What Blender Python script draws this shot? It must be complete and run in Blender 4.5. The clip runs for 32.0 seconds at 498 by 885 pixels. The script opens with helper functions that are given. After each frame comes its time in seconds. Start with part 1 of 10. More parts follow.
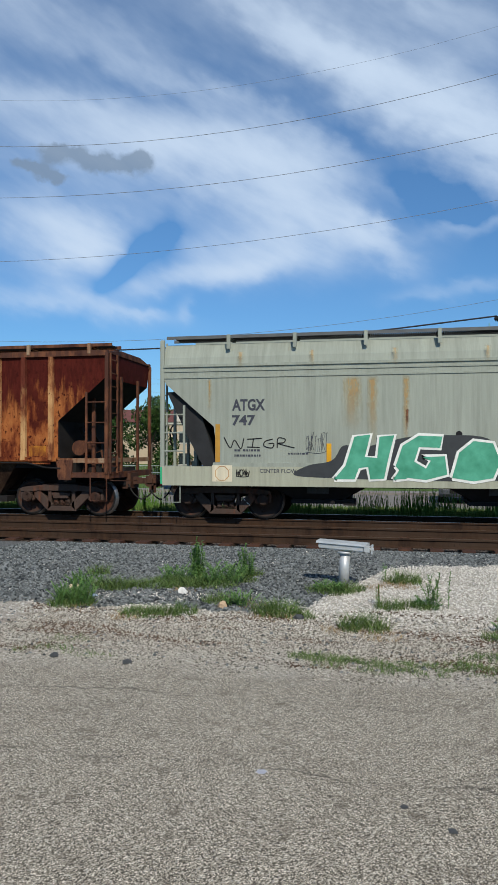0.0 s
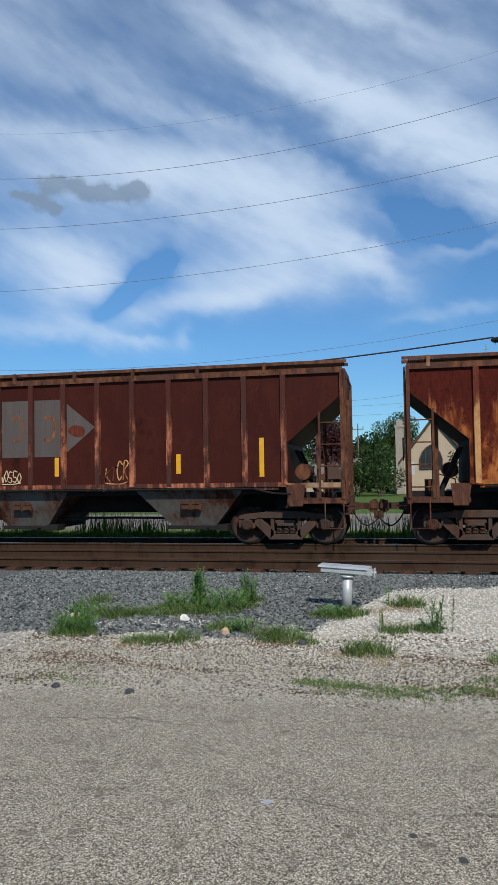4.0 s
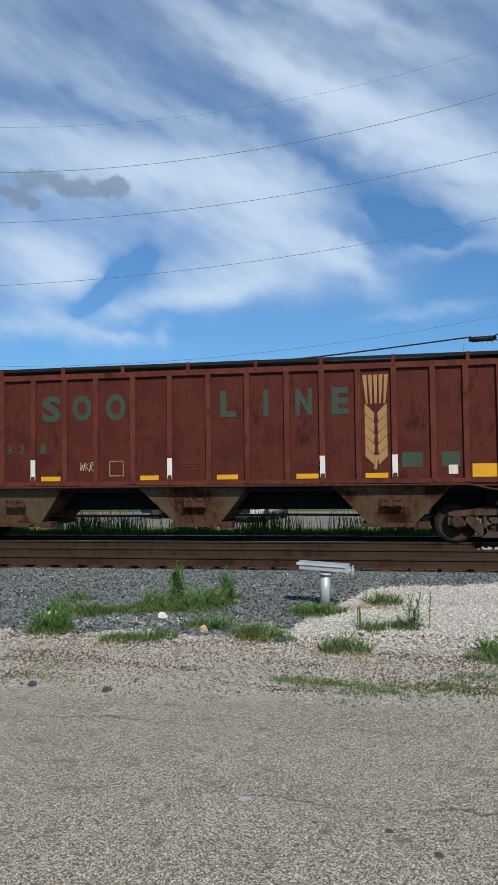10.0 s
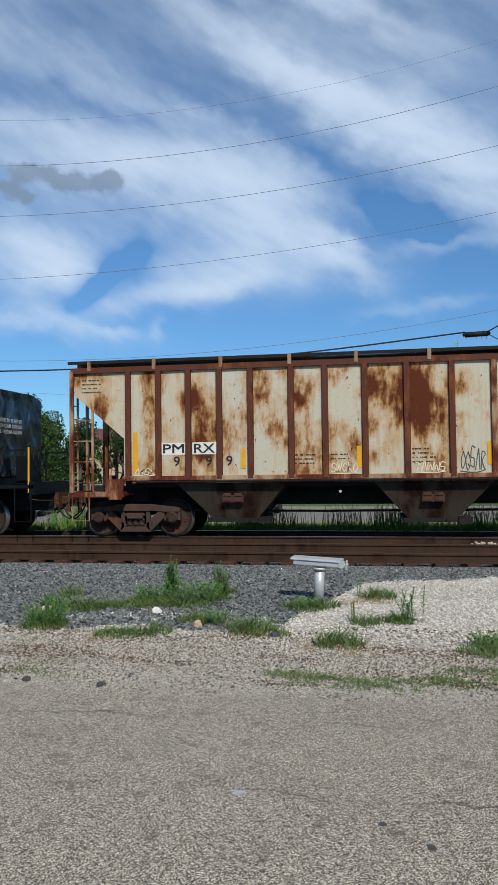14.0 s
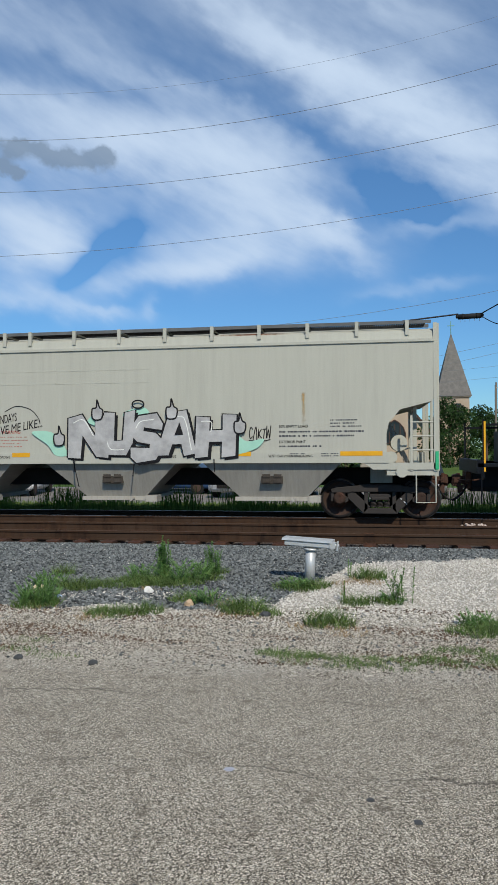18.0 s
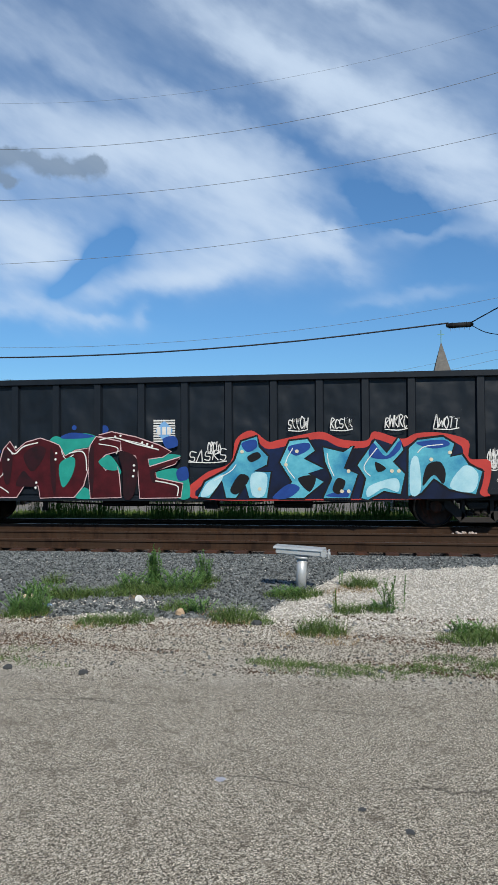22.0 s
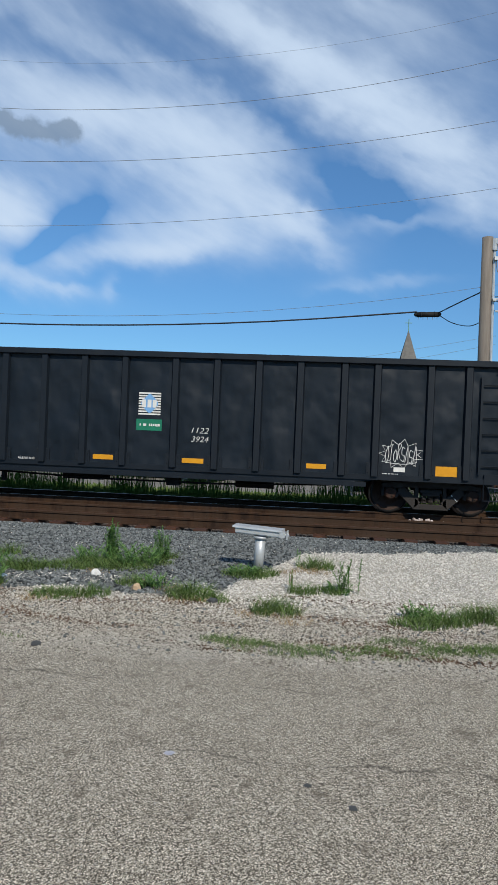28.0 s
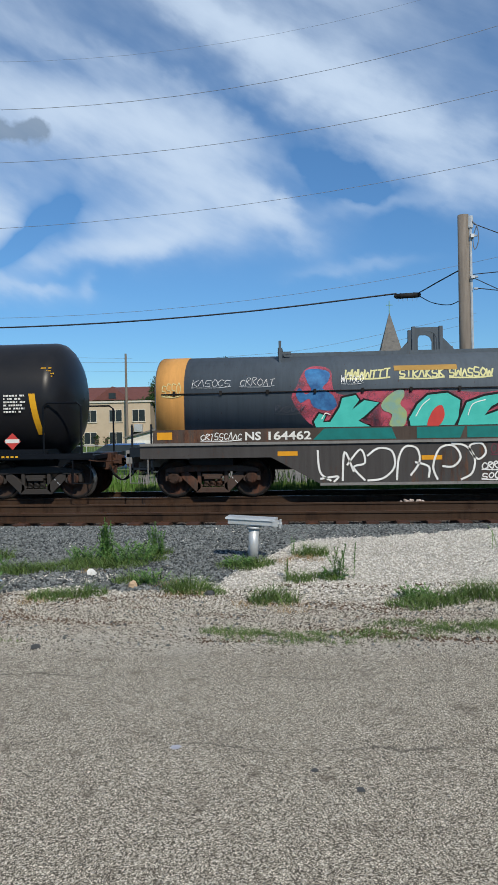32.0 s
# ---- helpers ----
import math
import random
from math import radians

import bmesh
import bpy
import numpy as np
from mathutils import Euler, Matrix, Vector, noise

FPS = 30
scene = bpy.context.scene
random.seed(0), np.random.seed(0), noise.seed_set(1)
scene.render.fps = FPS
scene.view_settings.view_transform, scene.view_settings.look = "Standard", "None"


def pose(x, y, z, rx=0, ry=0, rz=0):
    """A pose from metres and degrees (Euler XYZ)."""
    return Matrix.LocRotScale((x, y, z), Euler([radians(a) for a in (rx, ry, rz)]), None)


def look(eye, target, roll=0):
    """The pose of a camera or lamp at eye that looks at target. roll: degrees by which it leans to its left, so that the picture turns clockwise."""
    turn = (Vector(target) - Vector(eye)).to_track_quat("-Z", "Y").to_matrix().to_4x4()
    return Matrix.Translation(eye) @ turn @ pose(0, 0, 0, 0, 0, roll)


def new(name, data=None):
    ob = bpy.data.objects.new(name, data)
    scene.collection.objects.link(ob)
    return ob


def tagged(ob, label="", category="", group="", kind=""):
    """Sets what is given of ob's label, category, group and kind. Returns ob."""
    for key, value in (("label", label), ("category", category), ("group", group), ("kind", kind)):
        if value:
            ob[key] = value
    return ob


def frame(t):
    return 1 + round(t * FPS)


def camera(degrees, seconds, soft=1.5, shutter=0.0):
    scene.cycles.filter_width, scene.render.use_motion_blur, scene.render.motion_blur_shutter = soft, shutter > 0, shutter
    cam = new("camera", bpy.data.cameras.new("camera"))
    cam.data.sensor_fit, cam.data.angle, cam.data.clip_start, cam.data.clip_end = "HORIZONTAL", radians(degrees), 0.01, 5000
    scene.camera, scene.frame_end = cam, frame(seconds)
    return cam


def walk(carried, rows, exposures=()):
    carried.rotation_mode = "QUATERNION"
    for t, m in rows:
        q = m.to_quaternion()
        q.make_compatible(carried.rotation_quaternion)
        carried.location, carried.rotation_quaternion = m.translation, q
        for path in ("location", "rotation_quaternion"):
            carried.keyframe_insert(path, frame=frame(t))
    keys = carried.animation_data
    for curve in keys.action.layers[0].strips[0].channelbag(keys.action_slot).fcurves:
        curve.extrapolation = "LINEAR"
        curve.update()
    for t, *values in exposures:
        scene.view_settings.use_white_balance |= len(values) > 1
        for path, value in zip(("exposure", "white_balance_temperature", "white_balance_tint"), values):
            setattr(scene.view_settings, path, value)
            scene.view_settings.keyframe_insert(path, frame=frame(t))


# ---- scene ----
cam = camera(38.0, 32.0, soft=1.5, shutter=0.0)
EYE = (0.0, 0.0, 1.6)
# seconds, yaw to the left, pitch up, lean
TURNS = [
    (0.0, 11.71, 0.60, 0.05),
    (0.5, 10.70, 0.96, -0.00),
    (1.0, 9.92, 0.99, -0.14),
    (1.5, 9.61, 0.65, -0.43),
    (2.0, 9.82, 0.68, -0.60),
    (2.5, 10.34, 0.92, -0.74),
    (3.0, 11.33, 1.57, -0.78),
    (3.5, 11.79, 2.54, -0.83),
    (5.5, 10.56, 2.49, -1.13),
    (6.0, 10.14, 2.17, -1.04),
    (6.5, 9.97, 1.91, -0.98),
    (7.0, 9.90, 1.78, -0.70),
    (7.5, 9.90, 1.92, -0.52),
    (8.0, 10.02, 2.03, -0.50),
    (8.5, 10.11, 2.22, -0.50),
    (9.0, 10.14, 2.22, -0.44),
    (9.5, 10.13, 2.24, -0.61),
    (10.0, 10.03, 2.35, -0.71),
    (10.5, 9.88, 2.28, -0.76),
    (11.0, 9.90, 2.04, -0.73),
    (11.5, 10.05, 2.01, -0.60),
    (12.0, 10.19, 1.97, -0.65),
    (12.5, 10.30, 1.77, -0.82),
    (13.0, 10.22, 1.65, -0.79),
    (13.5, 9.74, 1.68, -0.85),
    (14.0, 9.58, 1.95, -0.70),
    (14.5, 9.66, 1.96, -0.39),
    (16.5, 8.68, 1.91, -0.23),
    (17.0, 8.43, 1.03, -0.30),
    (17.5, 8.40, 0.37, -0.36),
    (18.0, 8.98, 0.42, -0.35),
    (18.5, 9.52, 0.77, -0.31),
    (19.0, 9.47, 1.23, -0.52),
    (19.5, 9.28, 1.92, -0.75),
    (20.0, 9.21, 1.87, -0.69),
    (20.5, 9.06, 1.33, -0.52),
    (21.0, 8.69, 1.08, -0.31),
    (21.5, 8.35, 0.91, -0.27),
    (22.0, 8.28, 1.07, -0.37),
    (22.5, 8.39, 1.47, -0.41),
    (23.0, 8.47, 1.72, -0.47),
    (23.5, 8.61, 1.85, -0.50),
    (24.0, 8.71, 1.79, -0.29),
    (24.5, 8.65, 1.66, -0.07),
    (26.5, 6.93, 1.49, 3.40),
    (27.0, 7.11, -0.06, 5.13),
    (27.5, 5.83, -1.44, 4.33),
    (28.0, 5.39, -0.53, 2.34),
    (28.5, 6.23, -0.20, 1.02),
    (29.0, 7.04, -0.60, 1.77),
    (29.5, 6.72, 0.26, 2.37),
    (30.0, 5.78, -0.32, 1.43),
    (30.5, 5.96, -0.58, -0.30),
    (31.0, 5.42, -0.08, -2.35),
    (31.5, 5.22, -0.83, -2.66),
    (32.0, 4.43, -1.25, -1.00),
]


def turned(yaw, pitch, roll):
    return Matrix.Translation(EYE) @ pose(0, 0, 0, 0, 0, yaw) @ pose(0, 0, 0, 90 + pitch) @ pose(0, 0, 0, 0, 0, roll)


walk(cam, [(t, turned(a, b, c)) for t, a, b, c in TURNS])

# ---- light ----
SUN_AZ, SUN_EL = radians(157), radians(40)      # where the sun stands: from +y clockwise, and its height
world = bpy.data.worlds.new("sky")
scene.world = world
world.use_nodes = True
wn = world.node_tree


def wmath(op, a, b=None, c=None):
    n = wn.nodes.new("ShaderNodeMath")
    n.operation = op
    for i, v in enumerate((a, b, c)):
        if v is None:
            continue
        if isinstance(v, (int, float)):
            n.inputs[i].default_value = v
        else:
            wn.links.new(v, n.inputs[i])
    return n.outputs[0]


sky = wn.nodes.new("ShaderNodeTexSky")
sky.sky_type, sky.sun_disc = "NISHITA", False
sky.sun_elevation, sky.sun_rotation = SUN_EL, SUN_AZ
sky.air_density, sky.dust_density, sky.ozone_density = 1.0, 0.0, 6.0
bg = wn.nodes["Background"]
bg.inputs[1].default_value = 0.1
co = wn.nodes.new("ShaderNodeTexCoord")
sep = wn.nodes.new("ShaderNodeSeparateXYZ")
wn.links.new(co.outputs["Generated"], sep.inputs[0])
az = wmath("MULTIPLY", wmath("ARCTAN2", sep.outputs[0], sep.outputs[1]), 57.2958)
el = wmath("MULTIPLY", wmath("ARCSINE", sep.outputs[2]), 57.2958)


def wnoise(sx, sy, turn, scale, detail, shift=0.0, rough=0.55):
    """Noise over the sky in degrees, stretched along a slanted axis."""
    c, s = math.cos(radians(turn)), math.sin(radians(turn))
    u = wmath("MULTIPLY", wmath("ADD", wmath("MULTIPLY", az, c), wmath("MULTIPLY", el, s)), sx)
    v = wmath("MULTIPLY", wmath("SUBTRACT", wmath("MULTIPLY", el, c), wmath("MULTIPLY", az, s)), sy)
    comb = wn.nodes.new("ShaderNodeCombineXYZ")
    wn.links.new(u, comb.inputs[0])
    wn.links.new(v, comb.inputs[1])
    comb.inputs[2].default_value = shift
    n = wn.nodes.new("ShaderNodeTexNoise")
    n.inputs["Scale"].default_value, n.inputs["Detail"].default_value, n.inputs["Roughness"].default_value = scale, detail, rough
    wn.links.new(comb.outputs[0], n.inputs["Vector"])
    return n.outputs[0]


WARP = wmath("MULTIPLY", wmath("SUBTRACT", wnoise(1, 1, 0, 0.16, 3), 0.5), 3.0)
WARP2 = wmath("MULTIPLY", wmath("SUBTRACT", wnoise(1, 1, 0, 0.16, 3, 7.3), 0.5), 2.6)
WISP = wmath("MULTIPLY", wmath("SUBTRACT", wnoise(0.6, 1.0, -20, 0.55, 7, 1.7, 0.56), 0.5), 2.2)
AZW, ELW = wmath("ADD", az, wmath("ADD", WARP, WISP)), wmath("ADD", el, wmath("ADD", WARP2, wmath("MULTIPLY", WISP, 0.8)))
CURL = wmath("MULTIPLY", wmath("SUBTRACT", wnoise(1, 1, 0, 0.75, 6, 4.4, 0.62), 0.5), 2.0)
CURL2 = wmath("MULTIPLY", wmath("SUBTRACT", wnoise(1, 1, 0, 0.75, 6, 9.1, 0.62), 0.5), 1.5)
AZC, ELC = wmath("ADD", az, CURL), wmath("ADD", el, CURL2)


def puff(a, e, length, width, turn, amount, ragged=False):
    """One soft bank of cloud, in degrees across the sky."""
    c, s = math.cos(radians(turn)), math.sin(radians(turn))
    da, de = wmath("SUBTRACT", AZC if ragged else AZW, a), wmath("SUBTRACT", ELC if ragged else ELW, e)
    u = wmath("MULTIPLY", wmath("ADD", wmath("MULTIPLY", da, c), wmath("MULTIPLY", de, s)), 1 / length)
    v = wmath("MULTIPLY", wmath("SUBTRACT", wmath("MULTIPLY", de, c), wmath("MULTIPLY", da, s)), 1 / width)
    r = wmath("ADD", wmath("MULTIPLY", u, u), wmath("MULTIPLY", v, v))
    return wmath("MULTIPLY", wmath("EXPONENT", wmath("MULTIPLY", r, -1.0)), amount)


CIRRUS = [
    (-8.3, 29.9, 6.5, 1.4, -24, 0.8), (-0.7, 26.4, 7.4, 1.8, -26, 0.9), (6.1, 22.6, 6.3, 2.3, -33, 0.9), (12.5, 19.0, 6.0, 2.15, -32, 0.8),
    (-20.1, 22.7, 10.1, 2.3, -3, 0.7), (-11.6, 21.3, 8.6, 3.0, -8, 0.85), (-5.4, 17.5, 5.4, 2.0, -14, 0.9), (-10.4, 15.5, 5.4, 1.8, -1, 0.9),
    (-14.2, 13.7, 6.6, 0.85, 10, 0.8), (-1.4, 15.8, 3.1, 0.9, -39, 0.5), (-25.8, 15.9, 4.6, 2.5, -9, 1.05), (-24.2, 15.0, 2.4, 1.2, 42, 0.6),
    (-26.7, 11.3, 6.6, 0.9, -8, 0.5), (-20.3, 10.6, 2.6, 0.4, -4, 0.4), (-2.3, 32.8, 5.7, 0.75, -20, 0.65), (4.6, 28.9, 7.2, 2.4, -32, 0.16),
    (-24.0, 29.4, 8.7, 1.5, -12, 0.26), (-18.3, 26.9, 9.2, 0.8, -11, 0.34), (-27.0, 25.0, 6.3, 0.95, -2, 0.4), (5.5, 16.3, 3.7, 0.5, 2, 0.3),
    (4.1, 12.1, 3.8, 0.45, 1, 0.25), (-16.3, 10.8, 0.6, 0.7, 0, 0.35), (-10.5, 32.7, 8.9, 1.0, -14, 0.25),
    (-19.8, 15.6, 1.0, 2.2, -52, -0.4), (-18.0, 16.0, 1.0, 2.0, -20, -0.2), (-21.9, 13.7, 2.9, 0.8, 44, -0.6), (-1.4, 17.8, 2.8, 0.9, -35, -0.35), (-6.1, 24.5, 7.6, 0.9, -22, -0.25), (1.8, 19.1, 6.1, 1.6, -25, -0.35),
]
cloud = None
for row in CIRRUS:
    one = puff(*row)
    cloud = one if cloud is None else wmath("ADD", cloud, one)
# long fibres combed down to the right, and finer feathering that eats into the edges
streak = wnoise(0.3, 1.0, -24, 0.34, 7, 3.1, 0.52)
feather = wnoise(0.35, 1.0, -28, 0.9, 7, 5.2, 0.55)
broad = wnoise(1, 1, -20, 0.07, 3, 11.0)
veil = wmath("MULTIPLY", wmath("SUBTRACT", broad, 0.40), 0.7)
veil.node.use_clamp = True
high = wmath("MULTIPLY", wmath("SUBTRACT", el, 14.0), 0.06)
high.node.use_clamp = True
veil = wmath("ADD", wmath("MULTIPLY", veil, high), wmath("MULTIPLY", high, 0.15))
comb = wmath("ADD", wmath("MULTIPLY", wmath("SUBTRACT", streak, 0.5), 2.1), wmath("MULTIPLY", wmath("SUBTRACT", feather, 0.5), 0.7))
cloud = wmath("ADD", cloud, veil)
cloud = wmath("MULTIPLY", cloud, wmath("ADD", comb, 0.86))
cloud = wmath("MAXIMUM", cloud, 0.0)
low = wmath("MULTIPLY", wmath("SUBTRACT", el, 5.0), 0.16)
low.node.use_clamp = True
# thick parts level off softly instead of clipping
cloud = wmath("SUBTRACT", 1.0, wmath("EXPONENT", wmath("MULTIPLY", wmath("MULTIPLY", cloud, low), -1.45)))
# one small grey cumulus scrap below the veil
scrap = None
for row in ((-20.6, 21.4, 1.35, 0.75, 0, 1.0), (-22.8, 21.4, 1.3, 0.7, 0, 0.95), (-24.9, 21.7, 1.3, 0.6, -10, 0.95), (-26.4, 22.0, 1.1, 0.4, 0, 0.8), (-27.2, 21.4, 1.1, 0.65, 0, 0.85), (-23.9, 21.0, 1.0, 0.45, 0, 0.6), (-20.2, 21.9, 0.8, 0.5, 0, 0.6), (-29.0, 20.8, 1.1, 0.3, 0, 0.8), (-28.0, 20.4, 1.5, 0.45, -12, 0.9), (-26.8, 20.0, 0.95, 0.35, 0, 0.75)):
    one = puff(*row, True)
    scrap = one if scrap is None else wmath("ADD", scrap, one)
scrap = wmath("MULTIPLY", wmath("SUBTRACT", scrap, 0.26), 2.0)
scrap.node.use_clamp = True


def wmix(fac, a, b):
    n = wn.nodes.new("ShaderNodeMix")
    n.data_type = "RGBA"
    if isinstance(fac, (int, float)):
        n.inputs[0].default_value = fac
    else:
        wn.links.new(fac, n.inputs[0])
    for i, v in ((6, a), (7, b)):
        if isinstance(v, tuple):
            n.inputs[i].default_value = (*v, 1)
        else:
            wn.links.new(v, n.inputs[i])
    return n.outputs[2]


tint = wn.nodes.new("ShaderNodeMix")
tint.data_type, tint.blend_type = "RGBA", "MULTIPLY"
tint.inputs[0].default_value = 1.0
wn.links.new(sky.outputs[0], tint.inputs[6])
lift = wmath("MULTIPLY", wmath("SUBTRACT", el, 3.0), 0.045)
lift.node.use_clamp = True
wn.links.new(wmix(lift, (0.55, 0.81, 0.97), (0.80, 1.07, 1.17)), tint.inputs[7])
seen_sky = wmix(cloud, tint.outputs[2], (6.1, 7.4, 9.1))
seen_sky = wmix(wmath("MULTIPLY", scrap, 0.75), seen_sky, (2.0, 2.75, 3.8))
wn.links.new(seen_sky, bg.inputs[0])
sun = new("sun", bpy.data.lights.new("sun", "SUN"))
sun.data.energy, sun.data.angle, sun.data.color = 4.0, radians(0.6), (1.0, 0.92, 0.775)
sun.matrix_world = look((0, 0, 40), (-math.sin(SUN_AZ) * math.cos(SUN_EL), -math.cos(SUN_AZ) * math.cos(SUN_EL), 40 - math.sin(SUN_EL)))

# ---- materials ----
class Nodes:
    """A short way to write a node material."""

    def __init__(self, name, rough=0.7, metal=0.0):
        self.m = bpy.data.materials.new(name)
        self.m.use_nodes = True
        self.t = self.m.node_tree
        self.b = self.t.nodes["Principled BSDF"]
        self.b.inputs["Specular IOR Level"].default_value = 0.18
        self.b.inputs["Roughness"].default_value, self.b.inputs["Metallic"].default_value = rough, metal
        self.co = self.t.nodes.new("ShaderNodeTexCoord").outputs["Object"]
        self.grain = self.co

    def put(self, v, socket):
        if isinstance(v, tuple):
            socket.default_value = (*v, 1) if len(v) == 3 else v
        elif isinstance(v, (int, float)):
            socket.default_value = v
        else:
            self.t.links.new(v, socket)

    def math(self, op, a, b=0.0, clamp=False):
        n = self.t.nodes.new("ShaderNodeMath")
        n.operation, n.use_clamp = op, clamp
        self.put(a, n.inputs[0])
        self.put(b, n.inputs[1])
        return n.outputs[0]

    def axis(self, i):
        n = self.t.nodes.new("ShaderNodeSeparateXYZ")
        self.t.links.new(self.co, n.inputs[0])
        return n.outputs[i]

    def noise(self, scale, detail=5, stretch=(1, 1, 1), shift=(0, 0, 0), rough=0.6):
        p = self.t.nodes.new("ShaderNodeMapping")
        p.inputs["Scale"].default_value, p.inputs["Location"].default_value = stretch, shift
        self.t.links.new(self.grain, p.inputs[0])
        n = self.t.nodes.new("ShaderNodeTexNoise")
        n.inputs["Scale"].default_value, n.inputs["Detail"].default_value, n.inputs["Roughness"].default_value = scale, detail, rough
        self.t.links.new(p.outputs[0], n.inputs["Vector"])
        return n.outputs[0]

    def apart(self):
        """Shifts the noise by a step of its own for each object."""
        at = self.t.nodes.new("ShaderNodeVectorMath")
        at.operation = "ADD"
        shift = self.t.nodes.new("ShaderNodeCombineXYZ")
        self.t.links.new(self.math("MULTIPLY", self.pieces(), 40.0), shift.inputs[0])
        self.t.links.new(self.co, at.inputs[0])
        self.t.links.new(shift.outputs[0], at.inputs[1])
        self.grain = at.outputs[0]

    def cells(self, scale, out="Distance"):
        n = self.t.nodes.new("ShaderNodeTexVoronoi")
        n.inputs["Scale"].default_value = scale
        self.t.links.new(self.co, n.inputs["Vector"])
        return n.outputs[out]

    def step(self, v, low, high):
        """0 below low, 1 above high."""
        n = self.t.nodes.new("ShaderNodeMapRange")
        self.put(v, n.inputs[0])
        n.inputs[1].default_value, n.inputs[2].default_value = low, high
        return n.outputs[0]

    def mix(self, fac, a, b, blend="MIX"):
        n = self.t.nodes.new("ShaderNodeMix")
        n.data_type, n.blend_type = "RGBA", blend
        self.put(fac, n.inputs[0])
        self.put(a, n.inputs[6])
        self.put(b, n.inputs[7])
        return n.outputs[2]

    def pieces(self, per_object=True):
        if per_object:
            return self.t.nodes.new("ShaderNodeObjectInfo").outputs["Random"]
        return self.t.nodes.new("ShaderNodeNewGeometry").outputs["Random Per Island"]

    def done(self, colour, bump=None, strength=0.2, dist=0.02, rough=None):
        self.put(colour, self.b.inputs["Base Color"])
        if rough is not None:
            self.put(rough, self.b.inputs["Roughness"])
        if bump is not None:
            n = self.t.nodes.new("ShaderNodeBump")
            n.inputs["Strength"].default_value, n.inputs["Distance"].default_value = strength, dist
            self.put(bump, n.inputs["Height"])
            self.t.links.new(n.outputs[0], self.b.inputs["Normal"])
        return self.m


def plain(name, a, b=None, scale=3.0, rough=0.6, metal=0.0, bump=0.1, stretch=(1, 1, 1)):
    """A paint or other surface of two near tones with grain."""
    n = Nodes(name, rough, metal)
    b = b or tuple(0.78 * v for v in a)
    tone = n.mix(n.step(n.noise(scale, 6, stretch), 0.35, 0.7), a, b)
    fine = n.noise(scale * 14, 3)
    return n.done(n.mix(n.math("MULTIPLY", fine, 0.35), tone, tuple(0.6 * v for v in b)), fine, bump, 0.01)


def rusted(name, paint, amount, dark=(0.075, 0.024, 0.014), orange=(0.30, 0.115, 0.035), dirt=0.3, top=None, rough=0.75, seed=0.0, streaky=5.0):
    """Weathered paint: rust blooms and runs over it, dirt below. top: height over which the rust is dark."""
    n = Nodes(name, rough)
    n.apart()
    big = n.noise(0.75, 7, (1, 1, 0.55), (seed, 0, 0), 0.66)
    runs = n.noise(2.4, 7, (streaky, 1, 0.35), (seed * 3, 0, 1), 0.7)
    fine = n.noise(38, 5)
    mask = n.math("ADD", n.math("MULTIPLY", big, 0.6), n.math("MULTIPLY", runs, 0.4))
    edge = 0.66 - 0.36 * amount
    m = n.step(n.math("ADD", mask, n.math("MULTIPLY", n.math("SUBTRACT", fine, 0.5), 0.1)), edge, edge + 0.07)
    tint = n.mix(n.step(n.noise(3.1, 7, (2.0, 1, 0.7), (seed + 5, 0, 0), 0.7), 0.4, 0.62), orange, dark)
    if top is not None:
        z = n.math("ADD", n.axis(2), n.math("MULTIPLY", n.math("SUBTRACT", n.noise(2.2, 7, (3.5, 1, 0.3), (seed + 2, 0, 0), 0.72), 0.5), 3.4))
        tint = n.mix(n.step(z, top - 0.35, top + 0.35), tint, dark)
    base = n.mix(n.math("MULTIPLY", n.step(runs, 0.42, 0.68), dirt), paint, tuple(0.45 * v for v in paint))
    base = n.mix(n.math("MULTIPLY", n.step(n.noise(0.9, 5, (2.2, 1, 0.5), (seed + 8, 0, 0)), 0.45, 0.72), 0.8 * dirt), base, tuple(min(1, 1.4 * v + 0.02) for v in paint))
    base = n.mix(n.math("MULTIPLY", n.step(n.noise(1.7, 6, (3.5, 1, 0.16), (seed + 11, 0, 3)), 0.5, 0.7), dirt), base, tuple(0.55 * v for v in paint))
    base = n.mix(n.math("MULTIPLY", fine, 0.22), base, (0.1, 0.07, 0.05))
    colour = n.mix(m, base, tint)
    colour = n.mix(n.step(n.noise(24, 4, (1, 1, 0.6), (seed, 0, 0)), 0.66 if amount > 0.05 else 0.76, 0.72 if amount > 0.05 else 0.8), colour, dark)
    return n.done(colour, n.math("ADD", n.math("MULTIPLY", m, 0.4), fine), 0.25, 0.012)


